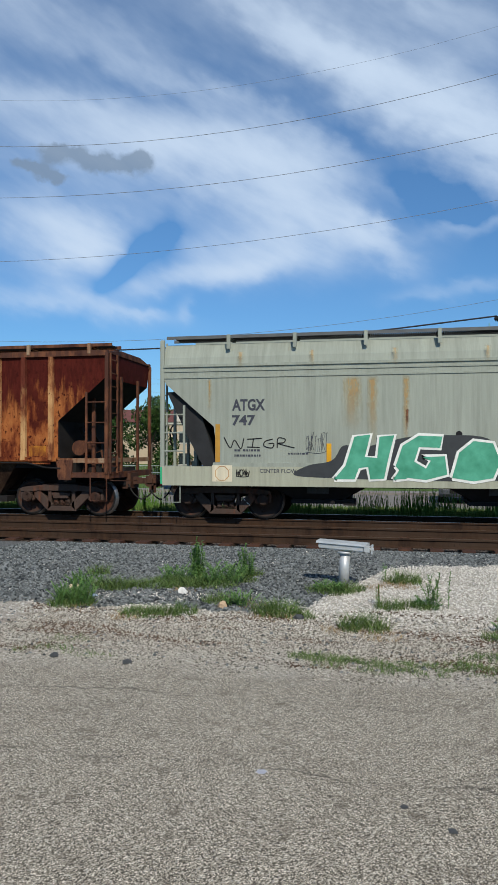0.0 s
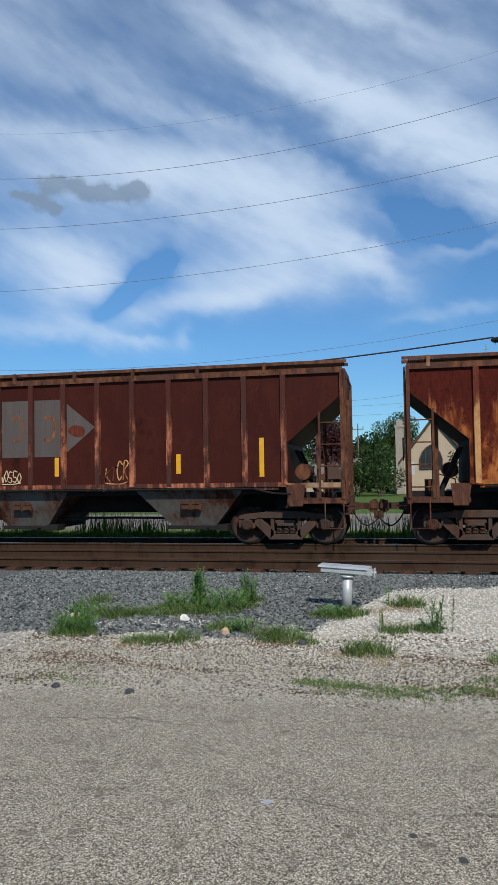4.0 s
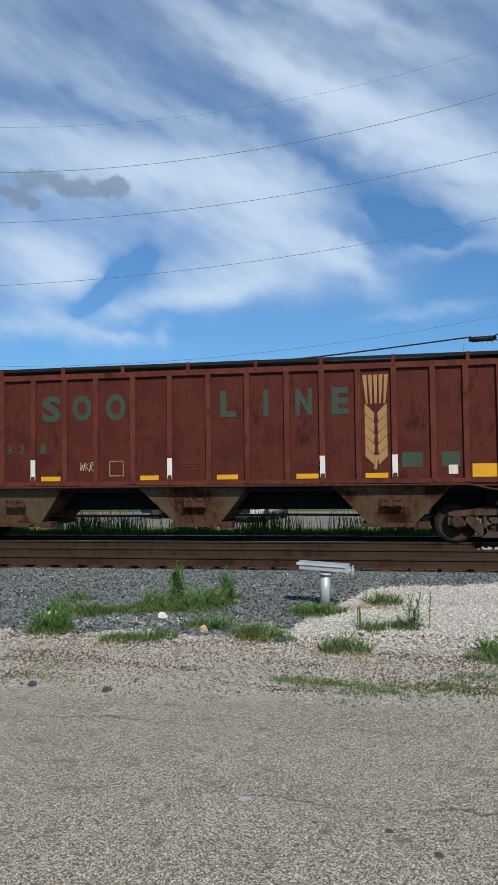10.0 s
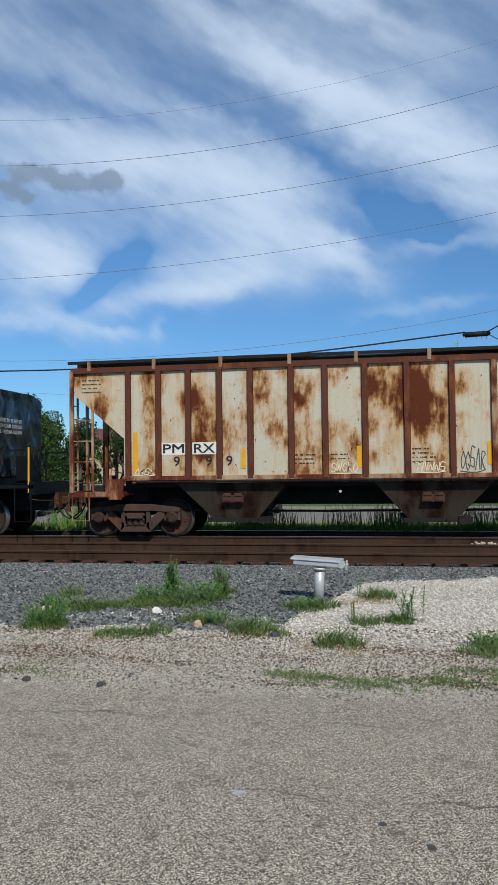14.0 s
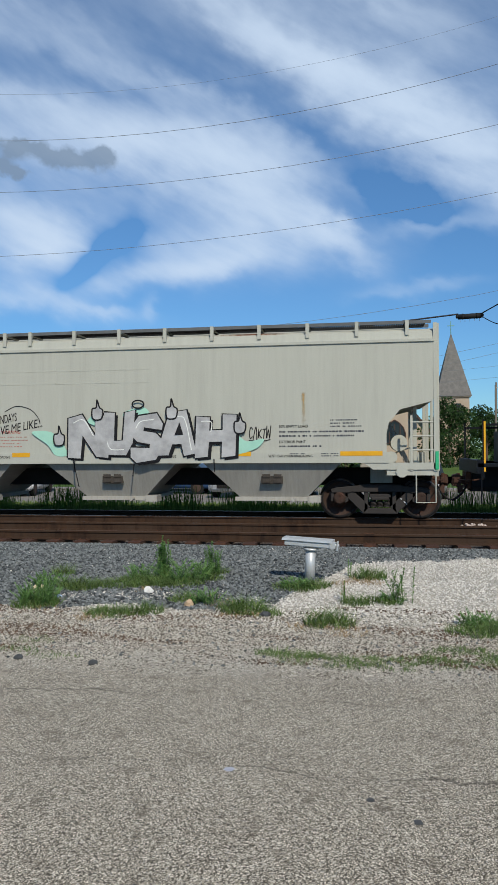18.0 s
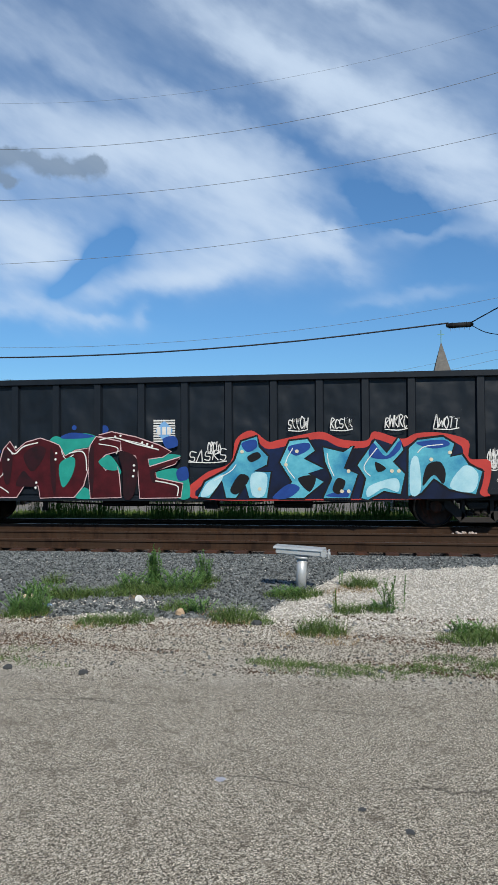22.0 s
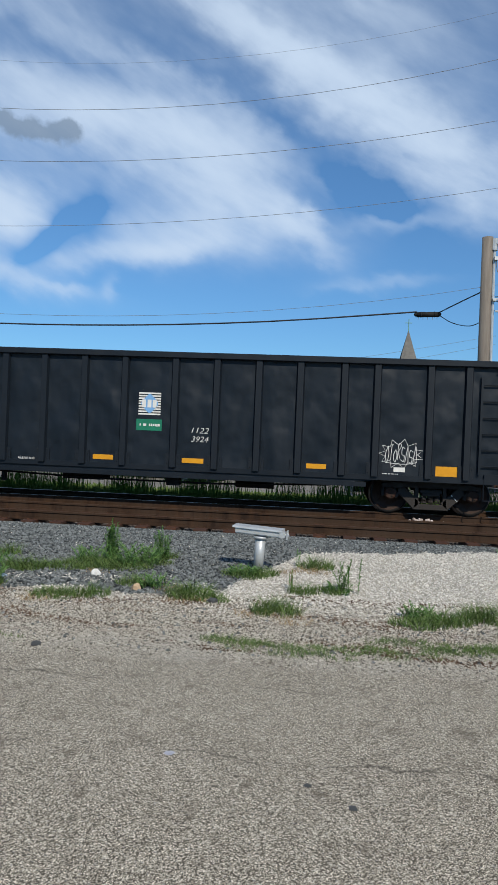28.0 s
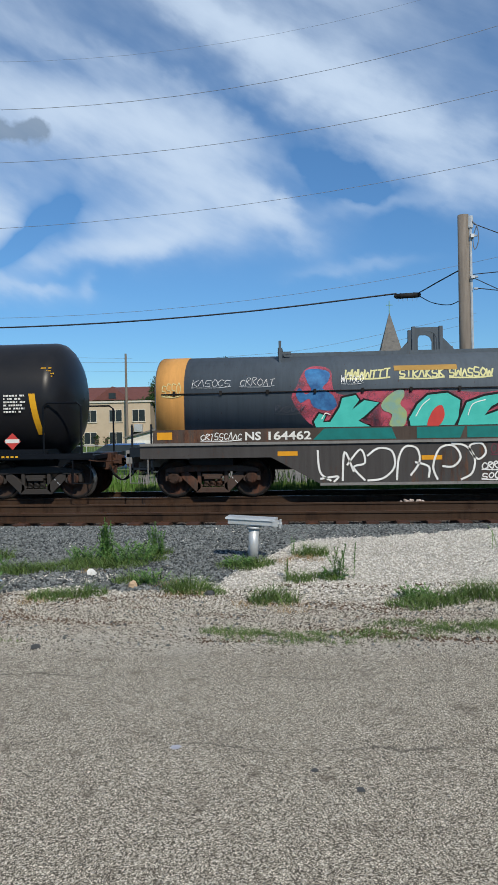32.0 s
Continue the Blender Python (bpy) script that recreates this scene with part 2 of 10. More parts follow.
def stain(name, tint, deep, much=0.85):
    """A rust run: dense where it starts, thinning out sideways and downwards, combed by rain."""
    n = Nodes(name, 0.8)
    n.apart()
    g = n.t.nodes.new("ShaderNodeSeparateXYZ")
    n.t.links.new([v for v in n.t.nodes if v.type == "TEX_COORD"][0].outputs["Generated"], g.inputs[0])
    side = n.math("ABSOLUTE", n.math("SUBTRACT", n.math("MULTIPLY", g.outputs[0], 2.0), 1.0))
    comb = n.noise(9.0, 5, (1.6, 1, 0.12), (0, 2, 0), 0.6)
    mott = n.noise(16.0, 5, (1, 1, 0.6), (3, 0, 1), 0.65)
    body = n.math("ADD", n.math("SUBTRACT", 1.0, side), n.math("MULTIPLY", n.math("SUBTRACT", n.math("ADD", comb, mott), 1.0), 1.3))
    ends = n.math("MULTIPLY", n.step(g.outputs[2], -0.05, 0.75), n.step(g.outputs[2], 1.0, 0.93))
    k = n.math("MULTIPLY", n.step(body, 0.08, 0.85), n.math("MULTIPLY", ends, much))
    n.put(k, n.b.inputs["Alpha"])
    return n.done(n.mix(n.step(n.math("ADD", body, n.math("MULTIPLY", n.math("SUBTRACT", mott, 0.5), 0.8)), 0.5, 1.0), tint, deep))


def thin_spray(name, tint, much):
    """Paint misted on unevenly, so that the steel shows through."""
    n = Nodes(name, 0.65)
    n.put(n.math("MULTIPLY", n.step(n.math("ADD", n.noise(2.6, 5), n.math("MULTIPLY", n.noise(30, 3), 0.25)), 0.42, 0.72), much), n.b.inputs["Alpha"])
    return n.done(n.mix(n.noise(4, 4), tint, tuple(0.7 * v for v in tint)))


def blotched(name, paint, halo, core, level=0.0, seed=0.0, top=None, spots=0.66, rough=0.72, warm=None, blooms=(), vary=0.0):
    """Old paint with broad rust blooms: a soft halo round a dark core, small pocks, and a dark upper part where top is given."""
    n = Nodes(name, rough)
    n.apart()
    n.b.inputs["Specular IOR Level"].default_value = 0.06
    big = n.noise(1.25, 7, (1.15, 1, 0.75), (seed, 0, seed), 0.6)
    fine, mid = n.noise(40, 5), n.noise(6.0, 7, (1.9, 1, 0.5), (seed, 3, 0), 0.68)
    low = n.noise(0.5, 4, (1, 1, 0.5), (seed + 4, 0, 0))
    m = n.math("ADD", big, n.math("ADD", n.math("MULTIPLY", n.math("SUBTRACT", mid, 0.5), 0.34), n.math("MULTIPLY", n.math("SUBTRACT", low, 0.5), 0.5)))
    for bx, bz, rx, rz, much in blooms:
        u = n.math("DIVIDE", n.math("SUBTRACT", n.axis(0), bx), rx)
        v = n.math("DIVIDE", n.math("SUBTRACT", n.axis(2), bz), rz)
        near = n.math("EXPONENT", n.math("MULTIPLY", n.math("ADD", n.math("MULTIPLY", u, u), n.math("MULTIPLY", v, v)), -1.0))
        m = n.math("ADD", m, n.math("MULTIPLY", near, much))
    base = n.mix(n.math("MULTIPLY", n.step(low, 0.35, 0.65), 0.6), paint, warm or tuple(0.7 * v for v in paint))
    runs = n.noise(2.0, 6, (4.5, 1, 0.16), (seed + 9, 0, 2), 0.65)
    base = n.mix(n.math("MULTIPLY", n.step(runs, 0.5, 0.72), 0.3), base, halo)
    c = n.mix(n.math("MULTIPLY", n.step(m, 0.45 - level, 0.64 - level), 0.9), base, halo)
    c = n.mix(n.math("MULTIPLY", n.step(m, 0.56 - level, 0.70 - level), 0.94), c, core)
    if top is not None:
        z = n.math("ADD", n.axis(2), n.math("MULTIPLY", n.math("SUBTRACT", n.noise(1.5, 7, (2.0, 1, 0.35), (seed + 2, 0, 0), 0.68), 0.5), 4.4))
        z = n.math("ADD", z, n.math("MULTIPLY", n.math("SUBTRACT", n.pieces(), 0.5), vary))
        c = n.mix(n.step(z, top - 0.4, top + 0.3), c, n.mix(n.step(mid, 0.4, 0.62), core, tuple(1.5 * v for v in core)))
    c = n.mix(n.step(n.noise(11, 5, (1, 1, 0.8), (seed, 1, 4), 0.65), spots, spots + 0.05), c, tuple(0.8 * v for v in core))
    c = n.mix(n.math("MULTIPLY", n.step(fine, 0.5, 0.75), 0.22), c, tuple(0.6 * v for v in core))
    return n.done(c, n.math("ADD", n.math("MULTIPLY", m, 1.5), fine), 0.25, 0.012)


def dented(name, a, b, rough=0.42, deep=0.05, gloss=0.2):
    """Dark plate that is buckled in broad shallow dents, with some dust on it."""
    n = Nodes(name, rough)
    n.b.inputs["Specular IOR Level"].default_value = gloss
    big, fine = n.noise(1.3, 2, (1, 1, 0.8), (2, 0, 0), 0.4), n.noise(45, 4)
    small = n.noise(3.4, 2, (1, 1, 1), (6, 0, 2), 0.4)
    dust = n.step(n.noise(1.6, 7, (1.5, 1, 0.5), (4, 0, 0), 0.7), 0.42, 0.8)
    chips = n.step(n.cells(9.0), 0.035, 0.02)
    colour = n.mix(n.math("MULTIPLY", dust, 0.7), a, b)
    colour = n.mix(n.math("MULTIPLY", chips, n.step(n.noise(1.1, 3, (1, 1, 1), (9, 0, 0)), 0.6, 0.66)), colour, (0.35, 0.35, 0.34))
    height = n.math("ADD", n.math("MULTIPLY", big, 10.0), n.math("ADD", n.math("MULTIPLY", small, 0.4), n.math("MULTIPLY", fine, 0.01)))
    return n.done(colour, height, 1.0, deep, n.math("ADD", n.math("MULTIPLY", dust, 0.2), rough))


def ground_material():
    """Worn asphalt, pale limestone gravel, dark ballast and dry grass, each with its own outline."""
    n = Nodes("worn_ground", 0.92)
    x, y = n.axis(0), n.axis(1)
    wob = n.math("SUBTRACT", n.noise(1.1, 6, (1, 1, 1), (3, 1, 0)), 0.5)
    wob2 = n.math("SUBTRACT", n.noise(3.0, 6, (1, 1, 1), (8, 1, 0)), 0.5)
    yy = n.math("ADD", y, n.math("ADD", n.math("MULTIPLY", wob, 0.55), n.math("MULTIPLY", wob2, 0.3)))
    grains = []
    for size in (185, 400, 62):
        grain = n.t.nodes.new("ShaderNodeRGBToBW")
        n.t.links.new(n.cells(size, "Color"), grain.inputs[0])
        grains.append(grain.outputs[0])
    g, fine, coarse = grains
    patch = n.noise(0.55, 6, (1, 1.6, 1), (2, 2, 0))
    worn = n.noise(5.0, 5, (1, 1, 1), (6, 2, 0))
    asphalt = n.mix(n.step(g, 0.36, 0.42), (0.09, 0.079, 0.06), (0.34, 0.3, 0.235))
    asphalt = n.mix(n.step(g, 0.54, 0.58), asphalt, (0.48, 0.43, 0.345))
    asphalt = n.mix(n.step(g, 0.72, 0.76), asphalt, (0.8, 0.74, 0.62))
    asphalt = n.mix(n.math("MULTIPLY", n.step(fine, 0.34, 0.28), 0.7), asphalt, (0.035, 0.03, 0.024))
    asphalt = n.mix(n.math("MULTIPLY", n.step(patch, 0.5, 0.7), 0.2), asphalt, (0.13, 0.11, 0.085))
    asphalt = n.mix(n.math("MULTIPLY", n.step(worn, 0.58, 0.68), 0.55), asphalt, (0.1, 0.08, 0.06))
    blot = n.noise(13.0, 5, (1, 1, 1), (16, 2, 0), 0.7)
    asphalt = n.mix(n.math("MULTIPLY", n.step(blot, 0.66, 0.72), 0.6), asphalt, (0.06, 0.048, 0.036))
    for where, seed in ((3.56, 0), (4.55, 3)):
        line = n.math("ABSOLUTE", n.math("SUBTRACT", n.math("ADD", y, n.math("MULTIPLY", n.math("SUBTRACT", n.noise(1.3, 7, (1, 1, 1), (seed, 0, 0)), 0.5), 0.5)), where))
        asphalt = n.mix(n.math("MULTIPLY", n.math("MULTIPLY", n.step(line, 0.014, 0.003), 0.7), n.step(n.noise(1.8, 3, (1, 1, 1), (5 + seed, 5, 0)), 0.42, 0.55)), asphalt, (0.035, 0.03, 0.025))
    pale = n.mix(n.math("ADD", n.math("MULTIPLY", g, 0.5), n.math("MULTIPLY", coarse, 0.5)), (0.06, 0.052, 0.04), (0.82, 0.77, 0.66))
    pale = n.mix(n.math("MULTIPLY", n.step(fine, 0.35, 0.25), 0.6), pale, (0.1, 0.09, 0.075))
    debris = n.math("MULTIPLY", n.step(n.noise(2.2, 7, (0.5, 2.0, 1), (1, 4, 0), 0.72), 0.46, 0.56), n.step(n.math("ABSOLUTE", n.math("SUBTRACT", yy, 6.2)), 1.0, 0.35))
    pale = n.mix(n.math("MULTIPLY", debris, 0.5), pale, n.mix(g, (0.08, 0.05, 0.036), (0.32, 0.23, 0.17)))
    dark = n.mix(g, (0.05, 0.055, 0.056), (0.2, 0.205, 0.2))
    near = n.mix(n.step(yy, 4.9, 5.4), asphalt, pale)
    right = n.math("ADD", x, n.math("MULTIPLY", wob, 0.5))
    edge = n.math("ADD", n.math("ADD", n.math("MULTIPLY", n.step(right, -1.0, -0.15), 3.1), 7.2), n.math("MULTIPLY", n.step(x, 0.0, 3.0), 1.3))
    colour = n.mix(n.step(n.math("SUBTRACT", yy, edge), -0.12, 0.12), near, dark)
    rusty = n.step(y, 12.7, 13.1)
    colour = n.mix(n.math("MULTIPLY", rusty, 0.75), colour, n.mix(g, (0.03, 0.022, 0.019), (0.11, 0.085, 0.07)))
    grass = n.mix(n.noise(1.4, 7), (0.045, 0.10, 0.02), (0.11, 0.16, 0.04))
    colour = n.mix(n.step(yy, 19.9, 20.6), colour, grass)
    return n.done(colour, n.math("ADD", n.math("ADD", g, fine), coarse), 0.45, 0.012)


def stones_material(name, a, b, hard=False):
    n = Nodes(name, 0.9)
    tone = n.mix(n.step(n.pieces(False), 0.3, 0.75) if hard else n.pieces(False), a, b)
    fine = n.noise(60, 4)
    return n.done(n.mix(n.math("MULTIPLY", fine, 0.4), tone, tuple(0.5 * v for v in a)), fine, 0.4, 0.01)


def leaves_material(name, a, b):
    n = Nodes(name, 0.55)
    tone = n.mix(n.pieces(False), a, b)
    n.b.inputs["Transmission Weight"].default_value = 0.0
    return n.done(n.mix(n.math("MULTIPLY", n.noise(3.0, 4), 0.5), tone, tuple(0.6 * v for v in a)))


M_GROUND = ground_material()
M_BALLAST = stones_material("ballast_stone", (0.025, 0.031, 0.034), (0.26, 0.28, 0.28))
M_RUSTBALLAST = stones_material("rusty_ballast", (0.035, 0.027, 0.024), (0.16, 0.13, 0.115))
M_LIME = stones_material("limestone_chips", (0.3, 0.285, 0.25), (0.86, 0.83, 0.76))
M_LIMEFINE = stones_material("fine_limestone", (0.11, 0.098, 0.078), (0.66, 0.62, 0.54), True)
M_DEBRIS = stones_material("brown_debris", (0.045, 0.028, 0.019), (0.18, 0.115, 0.075))
M_GRASS = leaves_material("grass_blades", (0.045, 0.105, 0.022), (0.19, 0.25, 0.08))
M_REED = leaves_material("reed_blades", (0.05, 0.13, 0.025), (0.14, 0.26, 0.055))
M_SHRUB = leaves_material("shrub_leaves", (0.06, 0.13, 0.03), (0.2, 0.28, 0.09))
M_DRY = leaves_material("dry_grass", (0.28, 0.17, 0.08), (0.42, 0.32, 0.17))
M_WEED = leaves_material("weed_leaves", (0.06, 0.155, 0.034), (0.19, 0.32, 0.095))
M_LEAF = leaves_material("tree_leaves", (0.012, 0.034, 0.008), (0.04, 0.082, 0.018))
M_LEAF2 = leaves_material("tree_leaves_pale", (0.02, 0.05, 0.010), (0.065, 0.115, 0.025))
M_PURPLE = leaves_material("purple_leaves", (0.035, 0.012, 0.016), (0.085, 0.03, 0.035))
M_BARK = plain("bark", (0.12, 0.09, 0.07), scale=6, rough=0.9, bump=0.5)
M_RAIL = rusted("rail_rust", (0.034, 0.018, 0.010), 0.5, (0.02, 0.0105, 0.0065), (0.05, 0.026, 0.014))
M_RAILHEAD = plain("rusty_rail_head", (0.11, 0.058, 0.034), (0.07, 0.036, 0.022), 4, 0.5, 0.2, 0.05)
M_RAILTOP = plain("worn_rail_head", (0.32, 0.30, 0.29), (0.2, 0.18, 0.17), 5, 0.32, 0.8, 0.03)
M_TIE = plain("tie_wood", (0.06, 0.038, 0.025), (0.03, 0.02, 0.014), 5, 0.9, 0, 0.5, (1, 0.15, 1))
M_GALV = plain("galvanised_steel", (0.58, 0.6, 0.61), (0.44, 0.46, 0.47), 8, 0.42, 0.35, 0.05)
M_WHEEL = rusted("wheel_steel", (0.034, 0.02, 0.016), 0.45, (0.018, 0.010, 0.008), (0.085, 0.032, 0.019))
M_TREAD = plain("polished_tread", (0.36, 0.35, 0.35), (0.2, 0.2, 0.2), 6, 0.35, 0.9, 0.03)
M_TRUCK = rusted("truck_casting", (0.055, 0.036, 0.03), 0.4, (0.03, 0.017, 0.013), (0.12, 0.05, 0.03))
M_TRUCKBLACK = rusted("truck_casting_newer", (0.026, 0.026, 0.027), 0.14, (0.03, 0.016, 0.012), (0.08, 0.042, 0.026), 0.1)
M_UNDER = plain("grimy_underframe", (0.022, 0.02, 0.02), (0.012, 0.011, 0.011), 3, 0.85)
M_RUSTPART = rusted("rusted_fitting", (0.055, 0.026, 0.019), 0.5, (0.034, 0.015, 0.011), (0.095, 0.042, 0.024))
M_ENDBEAM = blotched("rusty_tan_beam", (0.3, 0.22, 0.15), (0.2, 0.08, 0.035), (0.06, 0.02, 0.013), 0.02, 91.0)
# light grey hopper's side paint, a little darker: shade on bays and ends in colour
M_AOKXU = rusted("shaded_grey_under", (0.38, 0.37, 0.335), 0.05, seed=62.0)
M_HOSE = plain("rubber_hose", (0.02, 0.02, 0.02), scale=8, rough=0.7)
M_YELLOW = plain("yellow_reflector", (0.72, 0.38, 0.02), (0.6, 0.3, 0.02), 4, 0.45, 0, 0.03)
M_WHITE = plain("white_paint", (0.75, 0.75, 0.72), (0.62, 0.61, 0.58), 5, 0.6, 0, 0.04)
M_BLACKPAINT = plain("black_paint", (0.018, 0.018, 0.02), (0.03, 0.03, 0.03), 5, 0.6, 0, 0.03)
M_GREENPAINT = plain("green_paint", (0.04, 0.42, 0.20), scale=5, rough=0.5)
M_GLASS = plain("dark_window_glass", (0.02, 0.03, 0.035), (0.035, 0.045, 0.05), 1.5, 0.08, 0, 0.0)

# ---- building helpers ----
def part(name, bm, materials, parent=None, label="", smooth=False):
    """Links a bmesh as one mesh object, under a thing or a part."""
    bmesh.ops.recalc_face_normals(bm, faces=bm.faces)
    me = bpy.data.meshes.new(name)
    bm.to_mesh(me)
    bm.free()
    return linked(name, me, materials, parent, label, smooth)


def linked(name, me, materials=None, parent=None, label="", smooth=False, m=None):
    if materials is not None:
        for one in materials if isinstance(materials, (list, tuple)) else [materials]:
            me.materials.append(one)
    if smooth:
        me.polygons.foreach_set("use_smooth", [True] * len(me.polygons))
    ob = new(name, me)
    ob.parent = parent
    if m is not None:
        ob.matrix_basis = m
    if label:
        ob["label"] = label
    return ob


def face(bm, pts, mi=0):
    f = bm.faces.new([bm.verts.new(p) for p in pts])
    f.material_index = mi
    return f


def hull(bm, a, b, mi=0):
    """Joins two outlines of the same length into a closed solid."""
    va, vb = [bm.verts.new(p) for p in a], [bm.verts.new(p) for p in b]
    n = len(va)
    made = [bm.faces.new(va), bm.faces.new(vb[::-1])]
    made += [bm.faces.new((va[i], vb[i], vb[(i + 1) % n], va[(i + 1) % n])) for i in range(n)]
    for f in made:
        f.material_index = mi
    return made


def box(bm, x0, x1, y0, y1, z0, z1, mi=0):
    return hull(bm, [(x0, y0, z0), (x1, y0, z0), (x1, y1, z0), (x0, y1, z0)], [(x0, y0, z1), (x1, y0, z1), (x1, y1, z1), (x0, y1, z1)], mi)


def prism(bm, xz, y0, y1, mi=0):
    """An outline in x and z, drawn out across y."""
    return hull(bm, [(x, y0, z) for x, z in xz], [(x, y1, z) for x, z in xz], mi)


def along(bm, yz, x0, x1, mi=0):
    """A section in y and z, drawn out along x."""
    return hull(bm, [(x0, y, z) for y, z in yz], [(x1, y, z) for y, z in yz], mi)


def rod(bm, p, q, r, n=6, mi=0, r2=None):
    p, q = Vector(p), Vector(q)
    d = (q - p).normalized()
    a = d.orthogonal().normalized()
    b = d.cross(a)
    ring = [(math.cos(math.tau * i / n), math.sin(math.tau * i / n)) for i in range(n)]
    r2 = r if r2 is None else r2
    return hull(bm, [p + (a * c + b * s) * r for c, s in ring], [q + (a * c + b * s) * r2 for c, s in ring], mi)


def tube(bm, pts, r, n=6, mi=0):
    """A round bar through points, in one skin."""
    pts = [Vector(p) for p in pts]
    side, rings = None, []
    for i, p in enumerate(pts):
        d = (pts[min(i + 1, len(pts) - 1)] - pts[max(i - 1, 0)]).normalized()
        side = d.orthogonal().normalized() if side is None else (side - d * side.dot(d)).normalized()
        b = d.cross(side)
        rings.append([bm.verts.new(p + (side * math.cos(math.tau * k / n) + b * math.sin(math.tau * k / n)) * r) for k in range(n)])
    made = [bm.faces.new(rings[0]), bm.faces.new(rings[-1][::-1])]
    for a, c in zip(rings, rings[1:]):
        made += [bm.faces.new((a[k], c[k], c[(k + 1) % n], a[(k + 1) % n])) for k in range(n)]
    for f in made:
        f.material_index = mi


def curve_points(pts, steps=6, closed=False):
    """A smooth line through points."""
    n, out = len(pts), []
    for i in range(n if closed else n - 1):
        if closed:
            p = [Vector(pts[(i + k) % n]) for k in (-1, 0, 1, 2)]
        else:
            p = [Vector(pts[min(max(i + k, 0), n - 1)]) for k in (-1, 0, 1, 2)]
        for s in range(steps):
            t = s / steps
            out.append(0.5 * (2 * p[1] + (p[2] - p[0]) * t + (2 * p[0] - 5 * p[1] + 4 * p[2] - p[3]) * t * t + (3 * p[1] - p[0] - 3 * p[2] + p[3]) * t ** 3))
    if not closed:
        out.append(Vector(pts[-1]))
    return out


def stroke(bm, pts, w, y, mi=0, smooth=True, closed=False):
    """A painted line on a car's side: points in x and z."""
    line = curve_points([(a, b, 0) for a, b in pts], 5, closed) if smooth else [Vector((a, b, 0)) for a, b in pts]
    if closed:
        line = line + line[:1]
    rows = []
    for i, p in enumerate(line):
        d = line[min(i + 1, len(line) - 1)] - line[max(i - 1, 0)]
        if d.length < 1e-6:
            continue
        d.normalize()
        nrm = Vector((-d.y, d.x, 0)) * (w / 2)
        rows.append((bm.verts.new((p.x + nrm.x, y, p.y + nrm.y)), bm.verts.new((p.x - nrm.x, y, p.y - nrm.y))))
    for a, b in zip(rows, rows[1:]):
        bm.faces.new((a[0], b[0], b[1], a[1])).material_index = mi


def patch(bm, pts, y, mi=0, smooth=True, steps=5):
    """A painted area on a car's side: outline in x and z."""
    line = curve_points([(a, b, 0) for a, b in pts], steps, True) if smooth else [Vector((a, b, 0)) for a, b in pts]
    face(bm, [(p.x, y, p.y) for p in line], mi)


TEXTS = {}


def words(text, x, z, height, material, parent, y, bold=0.0, width=None, name="lettering", label="", lean=0.0, turn=0.0, align="LEFT"):
    """Flat lettering on a side that faces -y: left end, foot and height of its capitals; width fits its whole run."""
    thick = bold * height / 0.7 if "M" in text else 0.0
    if "M" in text:
        bold = 0.0
    key = (text, bold, lean, align)
    if key not in TEXTS:
        cu = bpy.data.curves.new("letters", "FONT")
        cu.body, cu.size, cu.offset, cu.shear, cu.resolution_u, cu.align_x = text, 1.0, bold, lean, 3, align
        ob = bpy.data.objects.new("letters", cu)
        scene.collection.objects.link(ob)
        me = bpy.data.meshes.new_from_object(ob)
        bpy.data.objects.remove(ob)
        TEXTS[key] = me
    me = TEXTS[key].copy()
    xs = [v.co.x for v in me.vertices] or [0, 1]
    k = height / 0.70
    kx = k if width is None else width / max(max(xs) - min(xs), 1e-3)
    x0 = min(xs) if align == "LEFT" else 0
    c, s = math.cos(radians(turn)), math.sin(radians(turn))
    for v in me.vertices:
        a, b = (v.co.x - x0) * kx, v.co.y * k
        v.co = (x + a * c - b * s, y, z + a * s + b * c)
    if thick > 0:
        bm = bmesh.new()
        for k, (a, b) in enumerate(((-1, -1), (1, -1), (-1, 1), (1, 1))):
            start = len(bm.verts)
            bm.from_mesh(me)
            bm.verts.ensure_lookup_table()
            for v in bm.verts[start:]:
                v.co += Vector((a * thick, -0.0003 * k, b * thick))
        bm.to_mesh(me)
        bm.free()
    ob = linked(name, me, material, parent, label)
    return ob


def bars(x, z, width, rows, parent, y, material, h=0.035, gap=0.03, name="small_lettering", label="", seed=0):
    """Writing too small to read: short bars in rows."""
    rng = random.Random(seed + int(x * 100))
    bm = bmesh.new()
    for k in range(rows):
        a, z1 = x, z - k * (h + gap)
        end = x + width * rng.uniform(0.75, 1.0)
        while a < end:
            b = min(a + rng.uniform(0.02, 0.07), end)
            face(bm, [(a, y, z1), (b, y, z1), (b, y, z1 + 0.8 * h), (a, y, z1 + 0.8 * h)])
            a = b + (0.06 if rng.random() < 0.2 else 0.018)
    return part(name, bm, material, parent, label)


def plate(name, x0, x1, z0, z1, y, material, parent, label="", thick=0.004):
    bm = bmesh.new()
    box(bm, x0, x1, y, y + thick, z0, z1)
    return part(name, bm, material, parent, label)


def split(name, bm, material, parent, label=""):
    """Each loose piece of a bmesh as a part of its own."""
    left = set(bm.verts)
    while left:
        todo, island = [left.pop()], []
        while todo:
            v = todo.pop()
            island.append(v)
            for e in v.link_edges:
                o = e.other_vert(v)
                if o in left:
                    left.discard(o)
                    todo.append(o)
        ids = {v: k for k, v in enumerate(island)}
        one = bmesh.new()
        vs = [one.verts.new(v.co) for v in island]
        for f in {f for v in island for f in v.link_faces}:
            one.faces.new([vs[ids[v]] for v in f.verts])
        part(name, one, material, parent, label)
    bm.free()


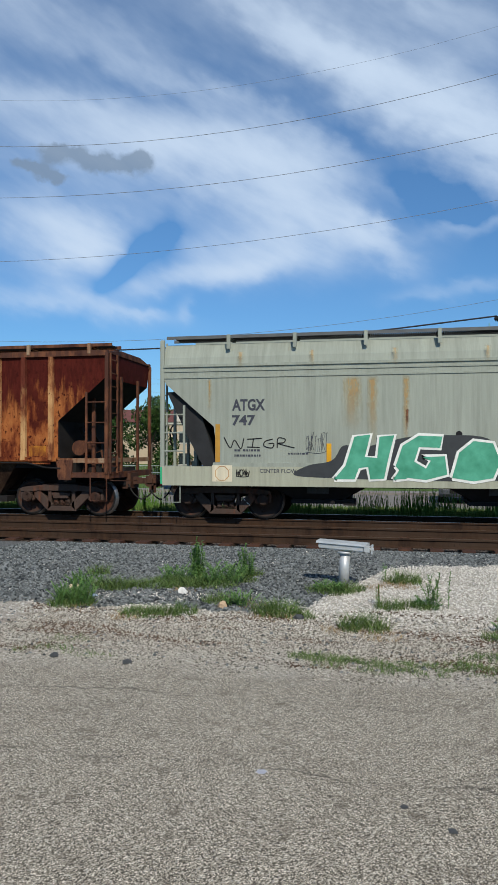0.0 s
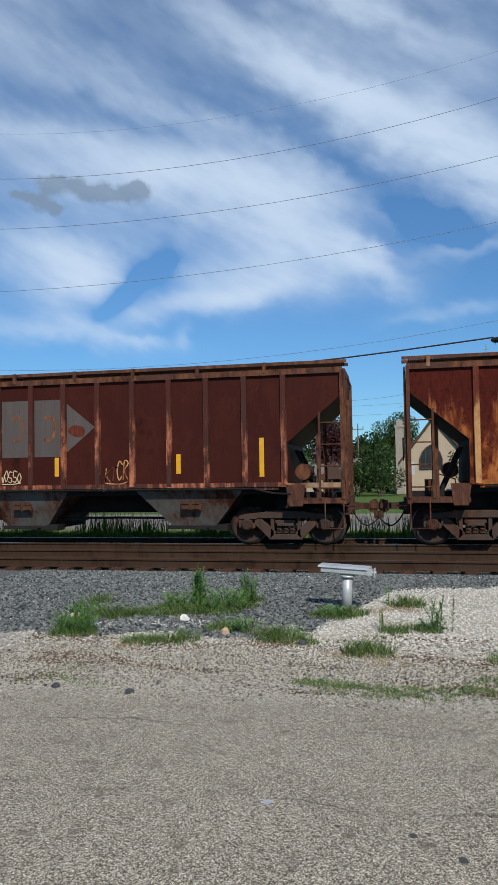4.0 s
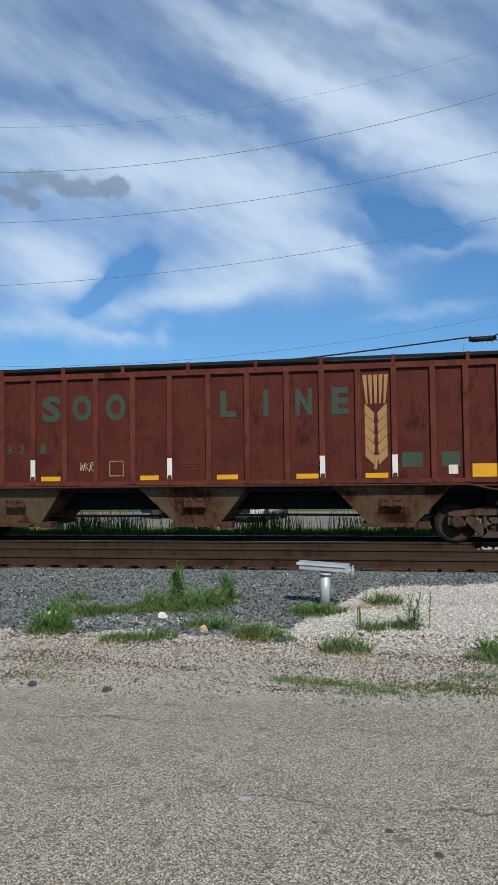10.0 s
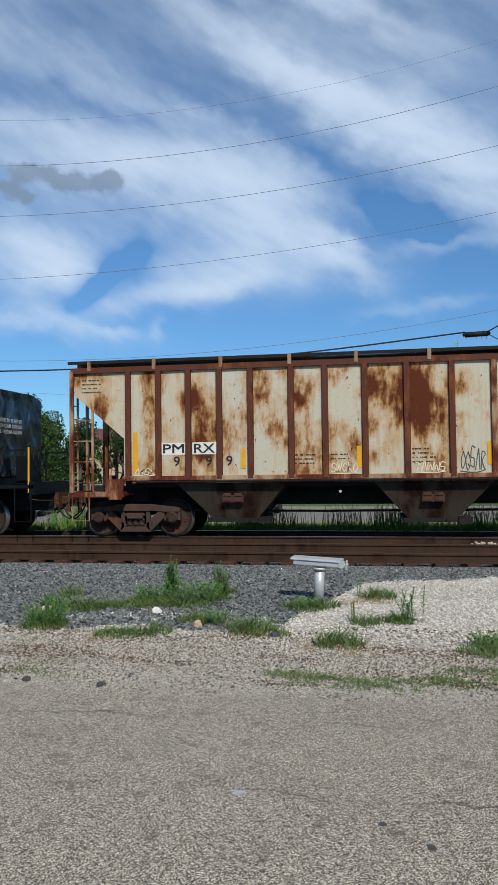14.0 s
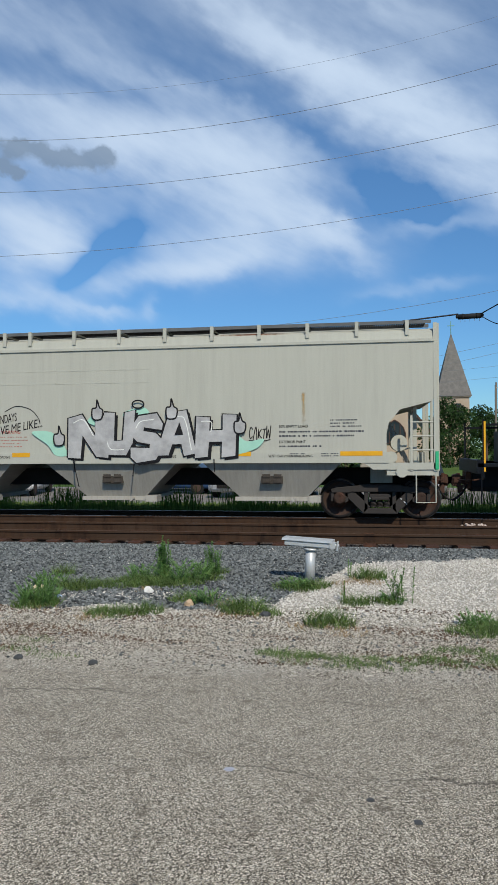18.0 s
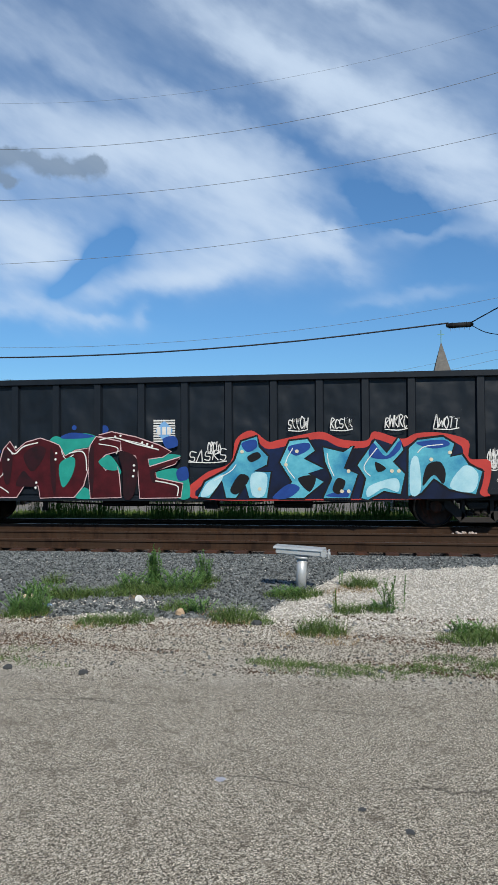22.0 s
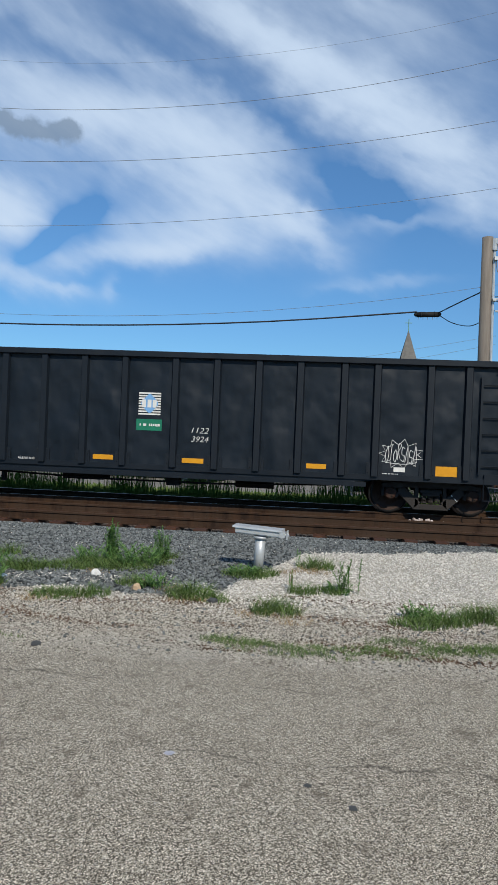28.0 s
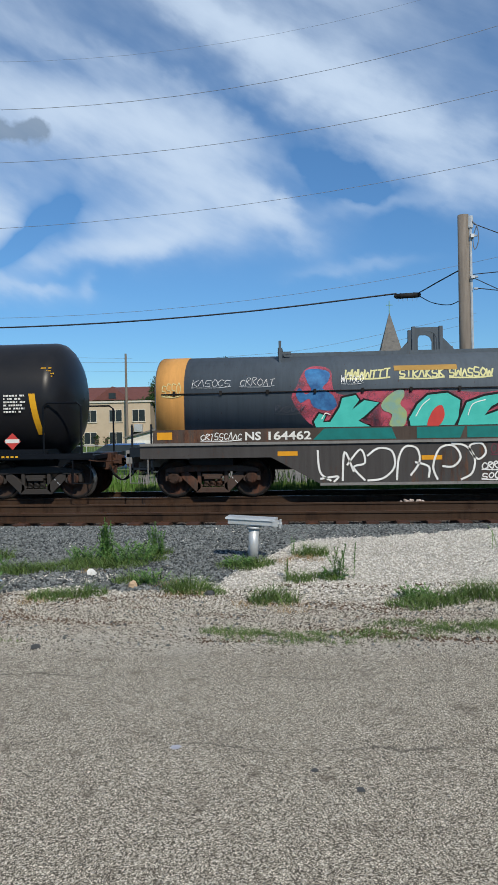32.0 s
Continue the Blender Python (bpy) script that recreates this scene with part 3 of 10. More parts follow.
# ---- ground and tracks ----
rng = np.random.default_rng(5)


def ground_height(x, y):
    """Level lot, ballast shoulders of both tracks, lower verge and road behind."""
    pts = ((-60, 0.0), (5.2, 0.0), (7.0, -0.03), (9.0, -0.05), (11.2, -0.06), (12.3, -0.10), (12.7, -0.165), (13.2, -0.2), (15.2, -0.20), (16.3, -0.24), (19.5, -0.24), (21, -0.32), (24, -0.5), (27, -0.62), (37, -0.66), (60, -0.55), (75, -0.45), (400, -0.45))
    return float(np.interp(y, [p[0] for p in pts], [p[1] for p in pts]))


bm = bmesh.new()
ys = [-60, -20, -5, 0, 2, 4, 5.2, 6, 7, 8, 9, 10, 11.2, 12.3, 12.7, 13.2, 14, 15.2, 16.3, 18, 19.5, 21, 22.5, 24, 27, 37, 48, 60, 75, 150, 400, 1500]
xs = [-1500, -400, -120, -60, -30, -15, -8, -4, -2, 0, 2, 4, 8, 15, 30, 60, 120, 400, 1500]
grid = [[bm.verts.new((x, y, ground_height(x, y))) for x in xs] for y in ys]
for a, b in zip(grid, grid[1:]):
    for i in range(len(xs) - 1):
        bm.faces.new((a[i], a[i + 1], b[i + 1], b[i]))
ground = tagged(part("ground", bm, M_GROUND), "worn grey asphalt lot running into gravel, ballast and grass", "ground", kind="structure")

bm = bmesh.new()
box(bm, -300, 300, 27.5, 36.5, -0.7, -0.612)
road = tagged(part("road", bm, plain("road_asphalt", (0.23, 0.215, 0.19), (0.17, 0.16, 0.14), 2, 0.9)), "pale grey asphalt road behind the tracks", "road", kind="structure")
bm = bmesh.new()
box(bm, -300, 300, 36.5, 36.7, -0.7, -0.5)
box(bm, -300, 300, 36.7, 38.4, -0.7, -0.52)
tagged(part("pavement", bm, plain("concrete_walk", (0.27, 0.255, 0.23), scale=2, rough=0.9)), "pale concrete pavement with a kerb along the road", "pavement", kind="structure")


def scatter(name, count, x0, x1, y0, y1, size, material, keep, seed, lift=0.3):
    """Many small broken stones as one mesh, each a squashed, twisted octahedron."""
    r = np.random.default_rng(seed)
    x, y = r.uniform(x0, x1, count), r.uniform(y0, y1, count)
    ok = np.array([keep(a, b, c) for a, b, c in zip(x, y, r.uniform(0, 1, count))])
    x, y = x[ok], y[ok]
    n = len(x)
    z = np.array([ground_height(a, b) for a, b in zip(x, y)])
    unit = np.array([(1, 0, 0), (0, 1, 0), (-1, 0, 0), (0, -1, 0), (0, 0, 1), (0, 0, -1)], float)
    v = unit[None] * (0.75 + 0.5 * r.random((n, 6, 1))) + 0.25 * (r.random((n, 6, 3)) - 0.5)
    s = size * r.uniform(0.55, 1.25, (n, 1, 1)) * np.stack([np.ones(n), r.uniform(0.6, 1, n), r.uniform(0.45, 0.85, n)], -1)[:, None]
    v = v * s
    t, k = r.uniform(0, math.tau, n), r.uniform(-0.5, 0.5, n)
    ct, st, ck, sk = np.cos(t)[:, None], np.sin(t)[:, None], np.cos(k)[:, None], np.sin(k)[:, None]
    vy, vz = v[..., 1] * ck - v[..., 2] * sk, v[..., 1] * sk + v[..., 2] * ck
    vx, vy = v[..., 0] * ct - vy * st, v[..., 0] * st + vy * ct
    v = np.stack([vx + x[:, None], vy + y[:, None], vz + z[:, None] + size * lift], -1).reshape(-1, 3)
    tri = np.array([(0, 1, 4), (1, 2, 4), (2, 3, 4), (3, 0, 4), (1, 0, 5), (2, 1, 5), (3, 2, 5), (0, 3, 5)])
    f = (tri[None] + 6 * np.arange(n)[:, None, None]).reshape(-1, 3)
    me = bpy.data.meshes.new(name)
    me.from_pydata(v.tolist(), [], f.tolist())
    return linked(name, me, material)


def lime_edge(x):
    base = float(np.interp(x, (-4, -1.05, -0.9, -0.7, -0.45, -0.3, -0.1, 0.4, 1.75, 3.0), (7.05, 7.3, 7.7, 8.45, 9.2, 9.9, 10.35, 10.6, 11.05, 11.7)))
    return base + 0.3 * noise.noise((x * 1.4, 3, 0)) + 0.15 * noise.noise((x * 5, 7, 0))


tagged(scatter("ballast_stones", 56000, -6.6, 4.2, 6.7, 12.95, 0.025, M_BALLAST, lambda x, y, r: y > lime_edge(x) and y < 12.95, 1),
       "dark grey crushed stone ballast beside the track", "ballast", kind="stuff")
tagged(scatter("rusty_ballast_stones", 15000, -8, 5.5, 12.85, 16.2, 0.026, M_RUSTBALLAST, lambda x, y, r: y > 12.9, 2),
       "brown rust-stained ballast between the ties", "ballast", kind="stuff")
tagged(scatter("limestone_gravel", 70000, -4.0, 4.2, 6.3, 11.8, 0.0135, M_LIME, lambda x, y, r: y < lime_edge(x) + 0.3 * r and r < min(1, max(0.12, y - 6.3)) * (0.4 if x < -0.9 else 1), 3),
       "pale limestone gravel spread beside the lot", "gravel", kind="stuff")
tagged(scatter("fine_gravel", 70000, -3.6, 3.4, 5.0, 7.2, 0.0085, M_LIMEFINE, lambda x, y, r: y < lime_edge(x) and r < 0.15 + 0.9 * (y - 5.0 + 0.35 * noise.noise((x * 1.7, 4, 2))), 13),
       "fine pale gravel at the asphalt's edge", "gravel", kind="stuff")
tagged(scatter("brown_debris", 16000, -3.8, 3.4, 5.3, 7.5, 0.0125, M_DEBRIS, lambda x, y, r: y < lime_edge(x) + 0.1 and (noise.noise((x * 0.9, y * 3.6, 9)) > 0.12 + r * 0.3 or (x < -0.4 and abs(y - 6.85 + 0.12 * math.sin(2 * x)) < 0.2 * r + 0.05 and noise.noise((x * 2.2, y * 3, 4)) > -0.1)), 14),
       "brown dead leaves and bark crumbs in the gravel", "debris", kind="stuff")
tagged(scatter("spilled_limestone", 9000, -3.7, -1.0, 6.85, 8.0, 0.012, M_LIME, lambda x, y, r: noise.noise((x * 1.6, y * 2.4, 21)) > 0.02 + 0.3 * r, 15),
       "pale limestone chips spilled over the dark ballast", "gravel", kind="stuff")
tagged(scatter("pale_flecks", 2600, -6.5, 4.0, 7.2, 12.95, 0.016, M_LIME, lambda x, y, r: y > lime_edge(x) and r < 0.25 + 0.16 * (y - 7.2), 16),
       "odd pale stones among the dark ballast", "stones", kind="stuff")
tagged(scatter("stray_dark_stones", 900, -4.5, 4.5, 5.2, 7.4, 0.016, M_BALLAST, lambda x, y, r: y < lime_edge(x), 4),
       "stray dark ballast stones lying in the pale gravel", "stones", kind="stuff")
tagged(scatter("loose_grit", 12000, -2.6, 2.2, 1.7, 5.6, 0.0045, stones_material("grit", (0.08, 0.075, 0.07), (0.5, 0.47, 0.43)), lambda x, y, r: True, 6),
       "loose pale and dark grit on the worn asphalt", "grit", kind="stuff")

# rails: an inverted T section with a head, rusty web, worn top
RAIL_YZ = [(-0.07, -0.17), (0.07, -0.17), (0.07, -0.155), (0.012, -0.135), (0.012, -0.045), (0.036, -0.035), (0.036, -0.004), (0.03, 0), (-0.03, 0), (-0.036, -0.004), (-0.036, -0.035), (-0.012, -0.045), (-0.012, -0.135), (-0.07, -0.155)]
bm = bmesh.new()
box(bm, -0.115, 0.115, -1.3, 1.3, -0.18, 0.0)
bmesh.ops.bevel(bm, geom=bm.edges[:], offset=0.012, segments=1, affect="EDGES")
tie_mesh = bpy.data.meshes.new("tie")
bm.to_mesh(tie_mesh)
bm.free()
tie_mesh.materials.append(M_TIE)
bm = bmesh.new()
box(bm, -0.11, 0.11, -0.34, 0.2, -0.08, 0.025)
for a in (-0.06, 0.06):
    for b in (-0.12, 0.12):
        box(bm, a - 0.012, a + 0.012, b - 0.012, b + 0.012, 0.015, 0.045)
plate_mesh = bpy.data.meshes.new("tie_plate")
bm.to_mesh(plate_mesh)
bm.free()
plate_mesh.materials.append(M_RUSTPART)


def track(name, y, top, label, shine, x0, x1, plates):
    e = tagged(new(name), label, "railway track")
    e.location = (0, y, top)
    for side in (-0.753, 0.753):
        bm = bmesh.new()
        along(bm, [(b + side, c) for b, c in RAIL_YZ], -250, 250)
        for f in bm.faces:
            f.normal_update()
            if abs(f.normal.z) > 0.9 and f.calc_center_median().z > -0.003:
                f.material_index = 1
        part("rail", bm, [M_RAIL, shine], e, "rusty steel rail with a worn head")
    k = 0
    x = x0
    while x < x1:
        linked("tie", tie_mesh, None, e, m=pose(x + random.uniform(-0.02, 0.02), random.uniform(-0.05, 0.05), -0.185, 0, 0, random.uniform(-1, 1)))
        if plates:
            for side in (-0.753, 0.753):
                linked("tie_plate", plate_mesh, None, e, m=pose(x, side, -0.185))
        x += 0.53
        k += 1
    return e


near_track = track("near_track", 13.8, 0.055, "empty railway track with rusty rails on wooden ties", M_RAILHEAD, -10.5, 7.5, True)
train_track = track("train_track", 17.85, -0.05, "railway track under the train, rails worn bright", M_RAILTOP, -13, 9, False)

# spilled pale grain and rubble lying between the rails
bm = bmesh.new()
for k in range(14):
    a, b = random.gauss(2.35, 0.2), random.gauss(15.9, 0.1)
    r = random.uniform(0.025, 0.06)
    m = pose(a, b, -0.10 + r * 0.4, random.uniform(0, 360), random.uniform(0, 90), 0) @ Matrix.Diagonal((r, r * 0.8, r * 0.6, 1))
    bmesh.ops.create_icosphere(bm, subdivisions=1, radius=1, matrix=m)
tagged(part("rubble_heap", bm, plain("pale_rubble", (0.5, 0.42, 0.38), (0.34, 0.28, 0.25), 6, 0.9)), "small heap of pale pinkish rubble between the tracks", "rubble")

# ---- the steel box on its post ----
post_box = tagged(new("junction_box_post"), "galvanised steel junction box on a short post in the ballast", "junction box")
post_box.location = (-0.66, 8.85, -0.05)
post_box.rotation_euler = (0, radians(2.4), radians(-9))
bm = bmesh.new()
rod(bm, (0.0, 0, 0), (0.0, 0, 0.42), 0.062, 16)
rod(bm, (0.0, 0, 0.40), (0.0, 0, 0.425), 0.09, 16)
part("post", bm, M_GALV, post_box, "round galvanised steel post", True)
bm = bmesh.new()
box(bm, -0.315, 0.25, -0.08, 0.08, 0.445, 0.51)
bmesh.ops.bevel(bm, geom=bm.edges[:], offset=0.008, segments=2, affect="EDGES")
part("box_body", bm, M_GALV, post_box)
bm = bmesh.new()
hull(bm, [(-0.345, -0.1, 0.51), (0.28, -0.1, 0.51), (0.28, 0.1, 0.51), (-0.345, 0.1, 0.51)], [(-0.34, -0.095, 0.535), (0.275, -0.095, 0.535), (0.275, 0.095, 0.54), (-0.34, 0.095, 0.54)])
part("lid", bm, M_GALV, post_box, "flat steel lid with a turned-down lip")
bm = bmesh.new()
box(bm, 0.25, 0.32, -0.10, -0.02, 0.45, 0.52)
rod(bm, (0.32, -0.06, 0.485), (0.36, -0.06, 0.485), 0.02, 8)
box(bm, 0.335, 0.35, -0.09, -0.03, 0.43, 0.54)
part("latch", bm, M_GALV, post_box, "steel hasp and latch")


# ---- plants beside the track ----
def blades(name, spots, material, h, w, lean, seed, dense):
    """A tuft of grass: bent blades round each spot (x, y, radius)."""
    r = np.random.default_rng(seed)
    v, f = [], []
    for x, y, rad in spots:
        for _ in range(int(dense * rad * rad * 3.1) + 12):
            a, d = r.uniform(0, math.tau), rad * math.sqrt(r.random())
            px, py = x + d * math.cos(a), y + 0.8 * d * math.sin(a)
            pz = ground_height(px, py) - 0.01
            if noise.noise((px * 9, py * 9, seed * 0.37)) < -0.28:
                continue
            t, hh, ww = r.uniform(0, math.tau), h * r.uniform(0.45, 1.15) * (1.15 - 0.5 * d / rad), w * r.uniform(0.7, 1.3)
            lx, ly = math.cos(t) * lean * hh, math.sin(t) * lean * hh
            sx, sy = -math.sin(t + r.uniform(-1, 1)) * ww, math.cos(t) * ww
            n = len(v)
            v += [(px - sx, py - sy, pz), (px + sx, py + sy, pz), (px + 0.35 * lx + sx * 0.8, py + 0.35 * ly + sy * 0.8, pz + hh * 0.6), (px + 0.35 * lx - sx * 0.8, py + 0.35 * ly - sy * 0.8, pz + hh * 0.6), (px + lx, py + ly, pz + hh)]
            f += [(n, n + 1, n + 2, n + 3), (n + 3, n + 2, n + 4)]
    me = bpy.data.meshes.new(name)
    me.from_pydata(v, [], f)
    return linked(name, me, material)


TUFTS = [(-3.0, 8.25, 0.34), (-2.62, 8.5, 0.4), (-3.3, 8.05, 0.26), (-2.25, 8.5, 0.36), (-3.38, 7.1, 0.26), (-3.5, 7.45, 0.2), (-2.45, 6.8, 0.26), (-2.15, 6.92, 0.2), (-1.2, 7.12, 0.26), (-0.95, 6.98, 0.17),
         (-1.85, 7.5, 0.2), (-0.3, 6.62, 0.24), (-0.78, 8.4, 0.3), (-0.55, 8.55, 0.2), (0.05, 9.2, 0.24), (0.95, 6.5, 0.26), (1.2, 6.62, 0.24), (1.65, 6.85, 0.28), (-2.0, 8.85, 0.28), (-1.95, 9.3, 0.2), (-3.9, 9.0, 0.16), (0.15, 7.72, 0.22), (-0.1, 7.6, 0.16), (2.3, 6.7, 0.2)]
for k, s in enumerate(TUFTS):
    tagged(blades("grass_tuft", [s], M_GRASS, 0.11 + 0.04 * (k % 3), 0.0035, 1.0, 20 + k, 2600), "tuft of green grass growing in the gravel", "grass", group="grass tufts by the track")
STRIP = [(-0.75 + 0.12 * i, 5.62 - 0.16 * math.sin(i * 0.24) + 0.06 * math.sin(i * 2.1), 0.13 + 0.05 * (i % 3)) for i in range(30)]
tagged(blades("grass_strip", STRIP, M_GRASS, 0.05, 0.003, 1.1, 61, 2400), "low strip of grass along the asphalt edge", "grass", kind="stuff")
tagged(blades("grass_strip", [(0.55 + 0.13 * i, 5.85 + 0.05 * math.sin(i), 0.14) for i in range(16)], M_GRASS, 0.05, 0.003, 1.1, 62, 1900), "low grass creeping through the gravel", "grass", kind="stuff")
tagged(blades("grass_strip", [(-2.95 + 0.14 * i, 5.35 + 0.1 * math.sin(i), 0.12) for i in range(6)] + [(-2.75, 5.75, 0.2)], M_GRASS, 0.045, 0.003, 1.1, 64, 1100), "thin worn grass at the asphalt edge", "grass", kind="stuff")
tagged(blades("dry_grass", [(0.0, 8.9, 0.26), (-0.25, 8.75, 0.16), (-2.45, 8.05, 0.16), (-1.75, 7.65, 0.2), (-1.45, 7.35, 0.2), (-0.5, 6.5, 0.2), (-2.6, 6.6, 0.16), (-1.2, 6.9, 0.2), (-0.15, 6.35, 0.2), (-3.2, 6.95, 0.14)], M_DRY, 0.08, 0.003, 1.1, 63, 900), "dry tan grass stalks in the gravel", "dry grass", kind="stuff")


def weed(name, x, y, h, stems, spread, leaf, material, label, seed, count):
    """A tall weed: bent stems carrying many small leaves."""
    r = random.Random(seed)
    e = tagged(new(name), label, "weed")
    e.location = (x, y, ground_height(x, y))
    bs, bl = bmesh.new(), bmesh.new()
    for _ in range(stems):
        a = r.uniform(0, math.tau)
        hh, s = h * r.uniform(0.65, 1), spread * r.uniform(0.4, 1)
        reach = 0.75 * spread * math.sqrt(r.random())
        b = r.uniform(0, math.tau)
        foot = Vector((reach * math.cos(b), reach * math.sin(b), 0))
        s *= 0.55
        hh *= 1.1 - 0.45 * reach / spread
        tip = foot + Vector((s * math.cos(a), s * math.sin(a), hh))
        mid = foot + Vector((0.35 * s * math.cos(a), 0.35 * s * math.sin(a), hh * 0.55))
        tube(bs, [foot, mid, tip], 0.004, 4)
        for _ in range(count):
            t = r.uniform(0.12, 1)
            p = foot.lerp(mid, t / 0.55) if t < 0.55 else mid.lerp(tip, (t - 0.55) / 0.45)
            b = r.uniform(0, math.tau)
            d = Vector((math.cos(b), math.sin(b), r.uniform(-0.1, 0.7))).normalized() * leaf * r.uniform(0.6, 1.2) * (1.25 - 0.7 * t)
            side = d.cross(Vector((0, 0, 1))).normalized() * leaf * 0.15
            face(bl, [p, p + d * 0.5 + side, p + d, p + d * 0.5 - side])
    part("stem", bs, M_WEED, e)
    part("leaf", bl, material, e)
    return e


weed("tall_weed", -2.5, 8.95, 0.62, 20, 0.12, 0.05, M_WEED, "tall bright green weed with narrow feathery leaves in the ballast", 3, 100)
weed("tall_weed", -2.2, 8.75, 0.3, 60, 0.42, 0.036, M_WEED, "low bushy green weed beside a taller one", 4, 60)
weed("tall_weed", -2.7, 8.75, 0.24, 40, 0.3, 0.034, M_WEED, "low bushy green weed in the grass", 14, 50)
weed("tall_weed", -1.95, 9.2, 0.48, 14, 0.13, 0.05, M_WEED, "slender green weed in the dark ballast", 5, 90)
weed("tall_weed", -3.36, 7.15, 0.3, 50, 0.26, 0.038, M_WEED, "leafy green weed at the edge of the ballast", 15, 50)
weed("shrub_weed", 0.42, 7.75, 0.46, 9, 0.2, 0.055, M_SHRUB, "young woody weed with small pale leaves", 6, 44)
weed("shrub_weed", 0.28, 7.75, 0.14, 8, 0.24, 0.05, M_WEED, "sprawling low weed at the foot of a taller one", 7, 30)
weed("tall_weed", -3.75, 8.3, 0.2, 34, 0.26, 0.034, M_WEED, "low leafy green weed among dark stones", 16, 40)
weed("tall_weed", -1.65, 7.45, 0.18, 30, 0.2, 0.032, M_WEED, "small leafy weed at the gravel's edge", 17, 36)
weed("tall_weed", -0.78, 8.45, 0.15, 36, 0.26, 0.032, M_WEED, "low spreading weed beside the junction box", 18, 34)
weed("tall_weed", 1.0, 6.75, 0.15, 36, 0.24, 0.032, M_WEED, "low spreading weed in the pale gravel", 19, 34)
weed("dry_weed", -0.24, 7.8, 0.26, 4, 0.05, 0.035, M_DRY, "thin brownish weed standing in the pale gravel", 8, 26)
weed("dry_weed", -0.2, 9.3, 0.3, 3, 0.05, 0.04, M_WEED, "thin green weed near the junction box", 9, 24)
weed("dry_weed", 2.6, 9.6, 0.42, 7, 0.26, 0.03, M_DRY, "dry leafless brown weed near the ballast", 10, 8)


def stone(name, x, y, r, material, label, seed, flat=0.6):
    bm = bmesh.new()
    bmesh.ops.create_icosphere(bm, subdivisions=2, radius=1)
    for v in bm.verts:
        v.co = v.co * (1 + 0.35 * noise.noise(v.co * 1.3 + Vector((seed, 0, 0)))) * r
        v.co.z *= flat
    ob = tagged(part(name, bm, material), label, "stone")
    ob.location = (x, y, ground_height(x, y) + r * flat * 0.5)
    return ob


M_ROCK = plain("dark_rock", (0.08, 0.085, 0.09), scale=12, rough=0.9, bump=0.4)
stone("stone", -2.0, 5.14, 0.036, M_ROCK, "dark grey stone at the asphalt edge", 1)
stone("stone", -2.62, 5.2, 0.036, M_ROCK, "dark stone beside a wisp of grass", 2)
stone("stone", 0.22, 3.16, 0.021, M_ROCK, "flat black lump on the asphalt", 3, 0.3)
stone("stone", 0.02, 3.33, 0.018, M_ROCK, "flat dark lump on the asphalt", 4, 0.3)
stone("stone", -0.95, 6.95, 0.05, M_ROCK, "dark stone in the pale gravel", 5)
stone("stone", -2.42, 7.94, 0.055, plain("white_rag", (0.85, 0.84, 0.8), scale=12, rough=0.8, bump=0.5), "crumpled white litter in the weeds", 6, 0.9)
stone("stone", -1.79, 7.3, 0.05, plain("tan_rag", (0.55, 0.4, 0.26), scale=12, rough=0.8, bump=0.5), "tan crumpled litter in the weeds", 7, 0.9)
stone("stone", -3.78, 8.0, 0.07, plain("tan_card", (0.66, 0.55, 0.36), scale=12, rough=0.8, bump=0.5), "torn tan cardboard lying on the ballast", 8, 0.5)
stone("stone", -3.35, 7.55, 0.07, plain("blue_film", (0.42, 0.55, 0.68), scale=12, rough=0.3, bump=0.3), "crushed pale blue plastic litter", 9, 0.35)
stone("stone", -0.67, 3.55, 0.026, plain("grey_film", (0.45, 0.47, 0.55), scale=12, rough=0.3, bump=0.3), "flattened grey plastic litter on the asphalt", 10, 0.15)

# ---- trucks ----
WHEEL_R, HALF_BASE = 0.45, 0.92
WHEELSETS = []


def lathe(bm, prof, y_sign, n=28, mis=None):
    """Turns a profile of (y, radius) round the y axis."""
    rings = [[bm.verts.new((r * math.sin(math.tau * i / n), y * y_sign, r * math.cos(math.tau * i / n))) for i in range(n)] for y, r in prof]
    for k, (a, b) in enumerate(zip(rings, rings[1:])):
        for i in range(n):
            bm.faces.new((a[i], a[(i + 1) % n], b[(i + 1) % n], b[i])).material_index = mis[k] if mis else 0
    return rings


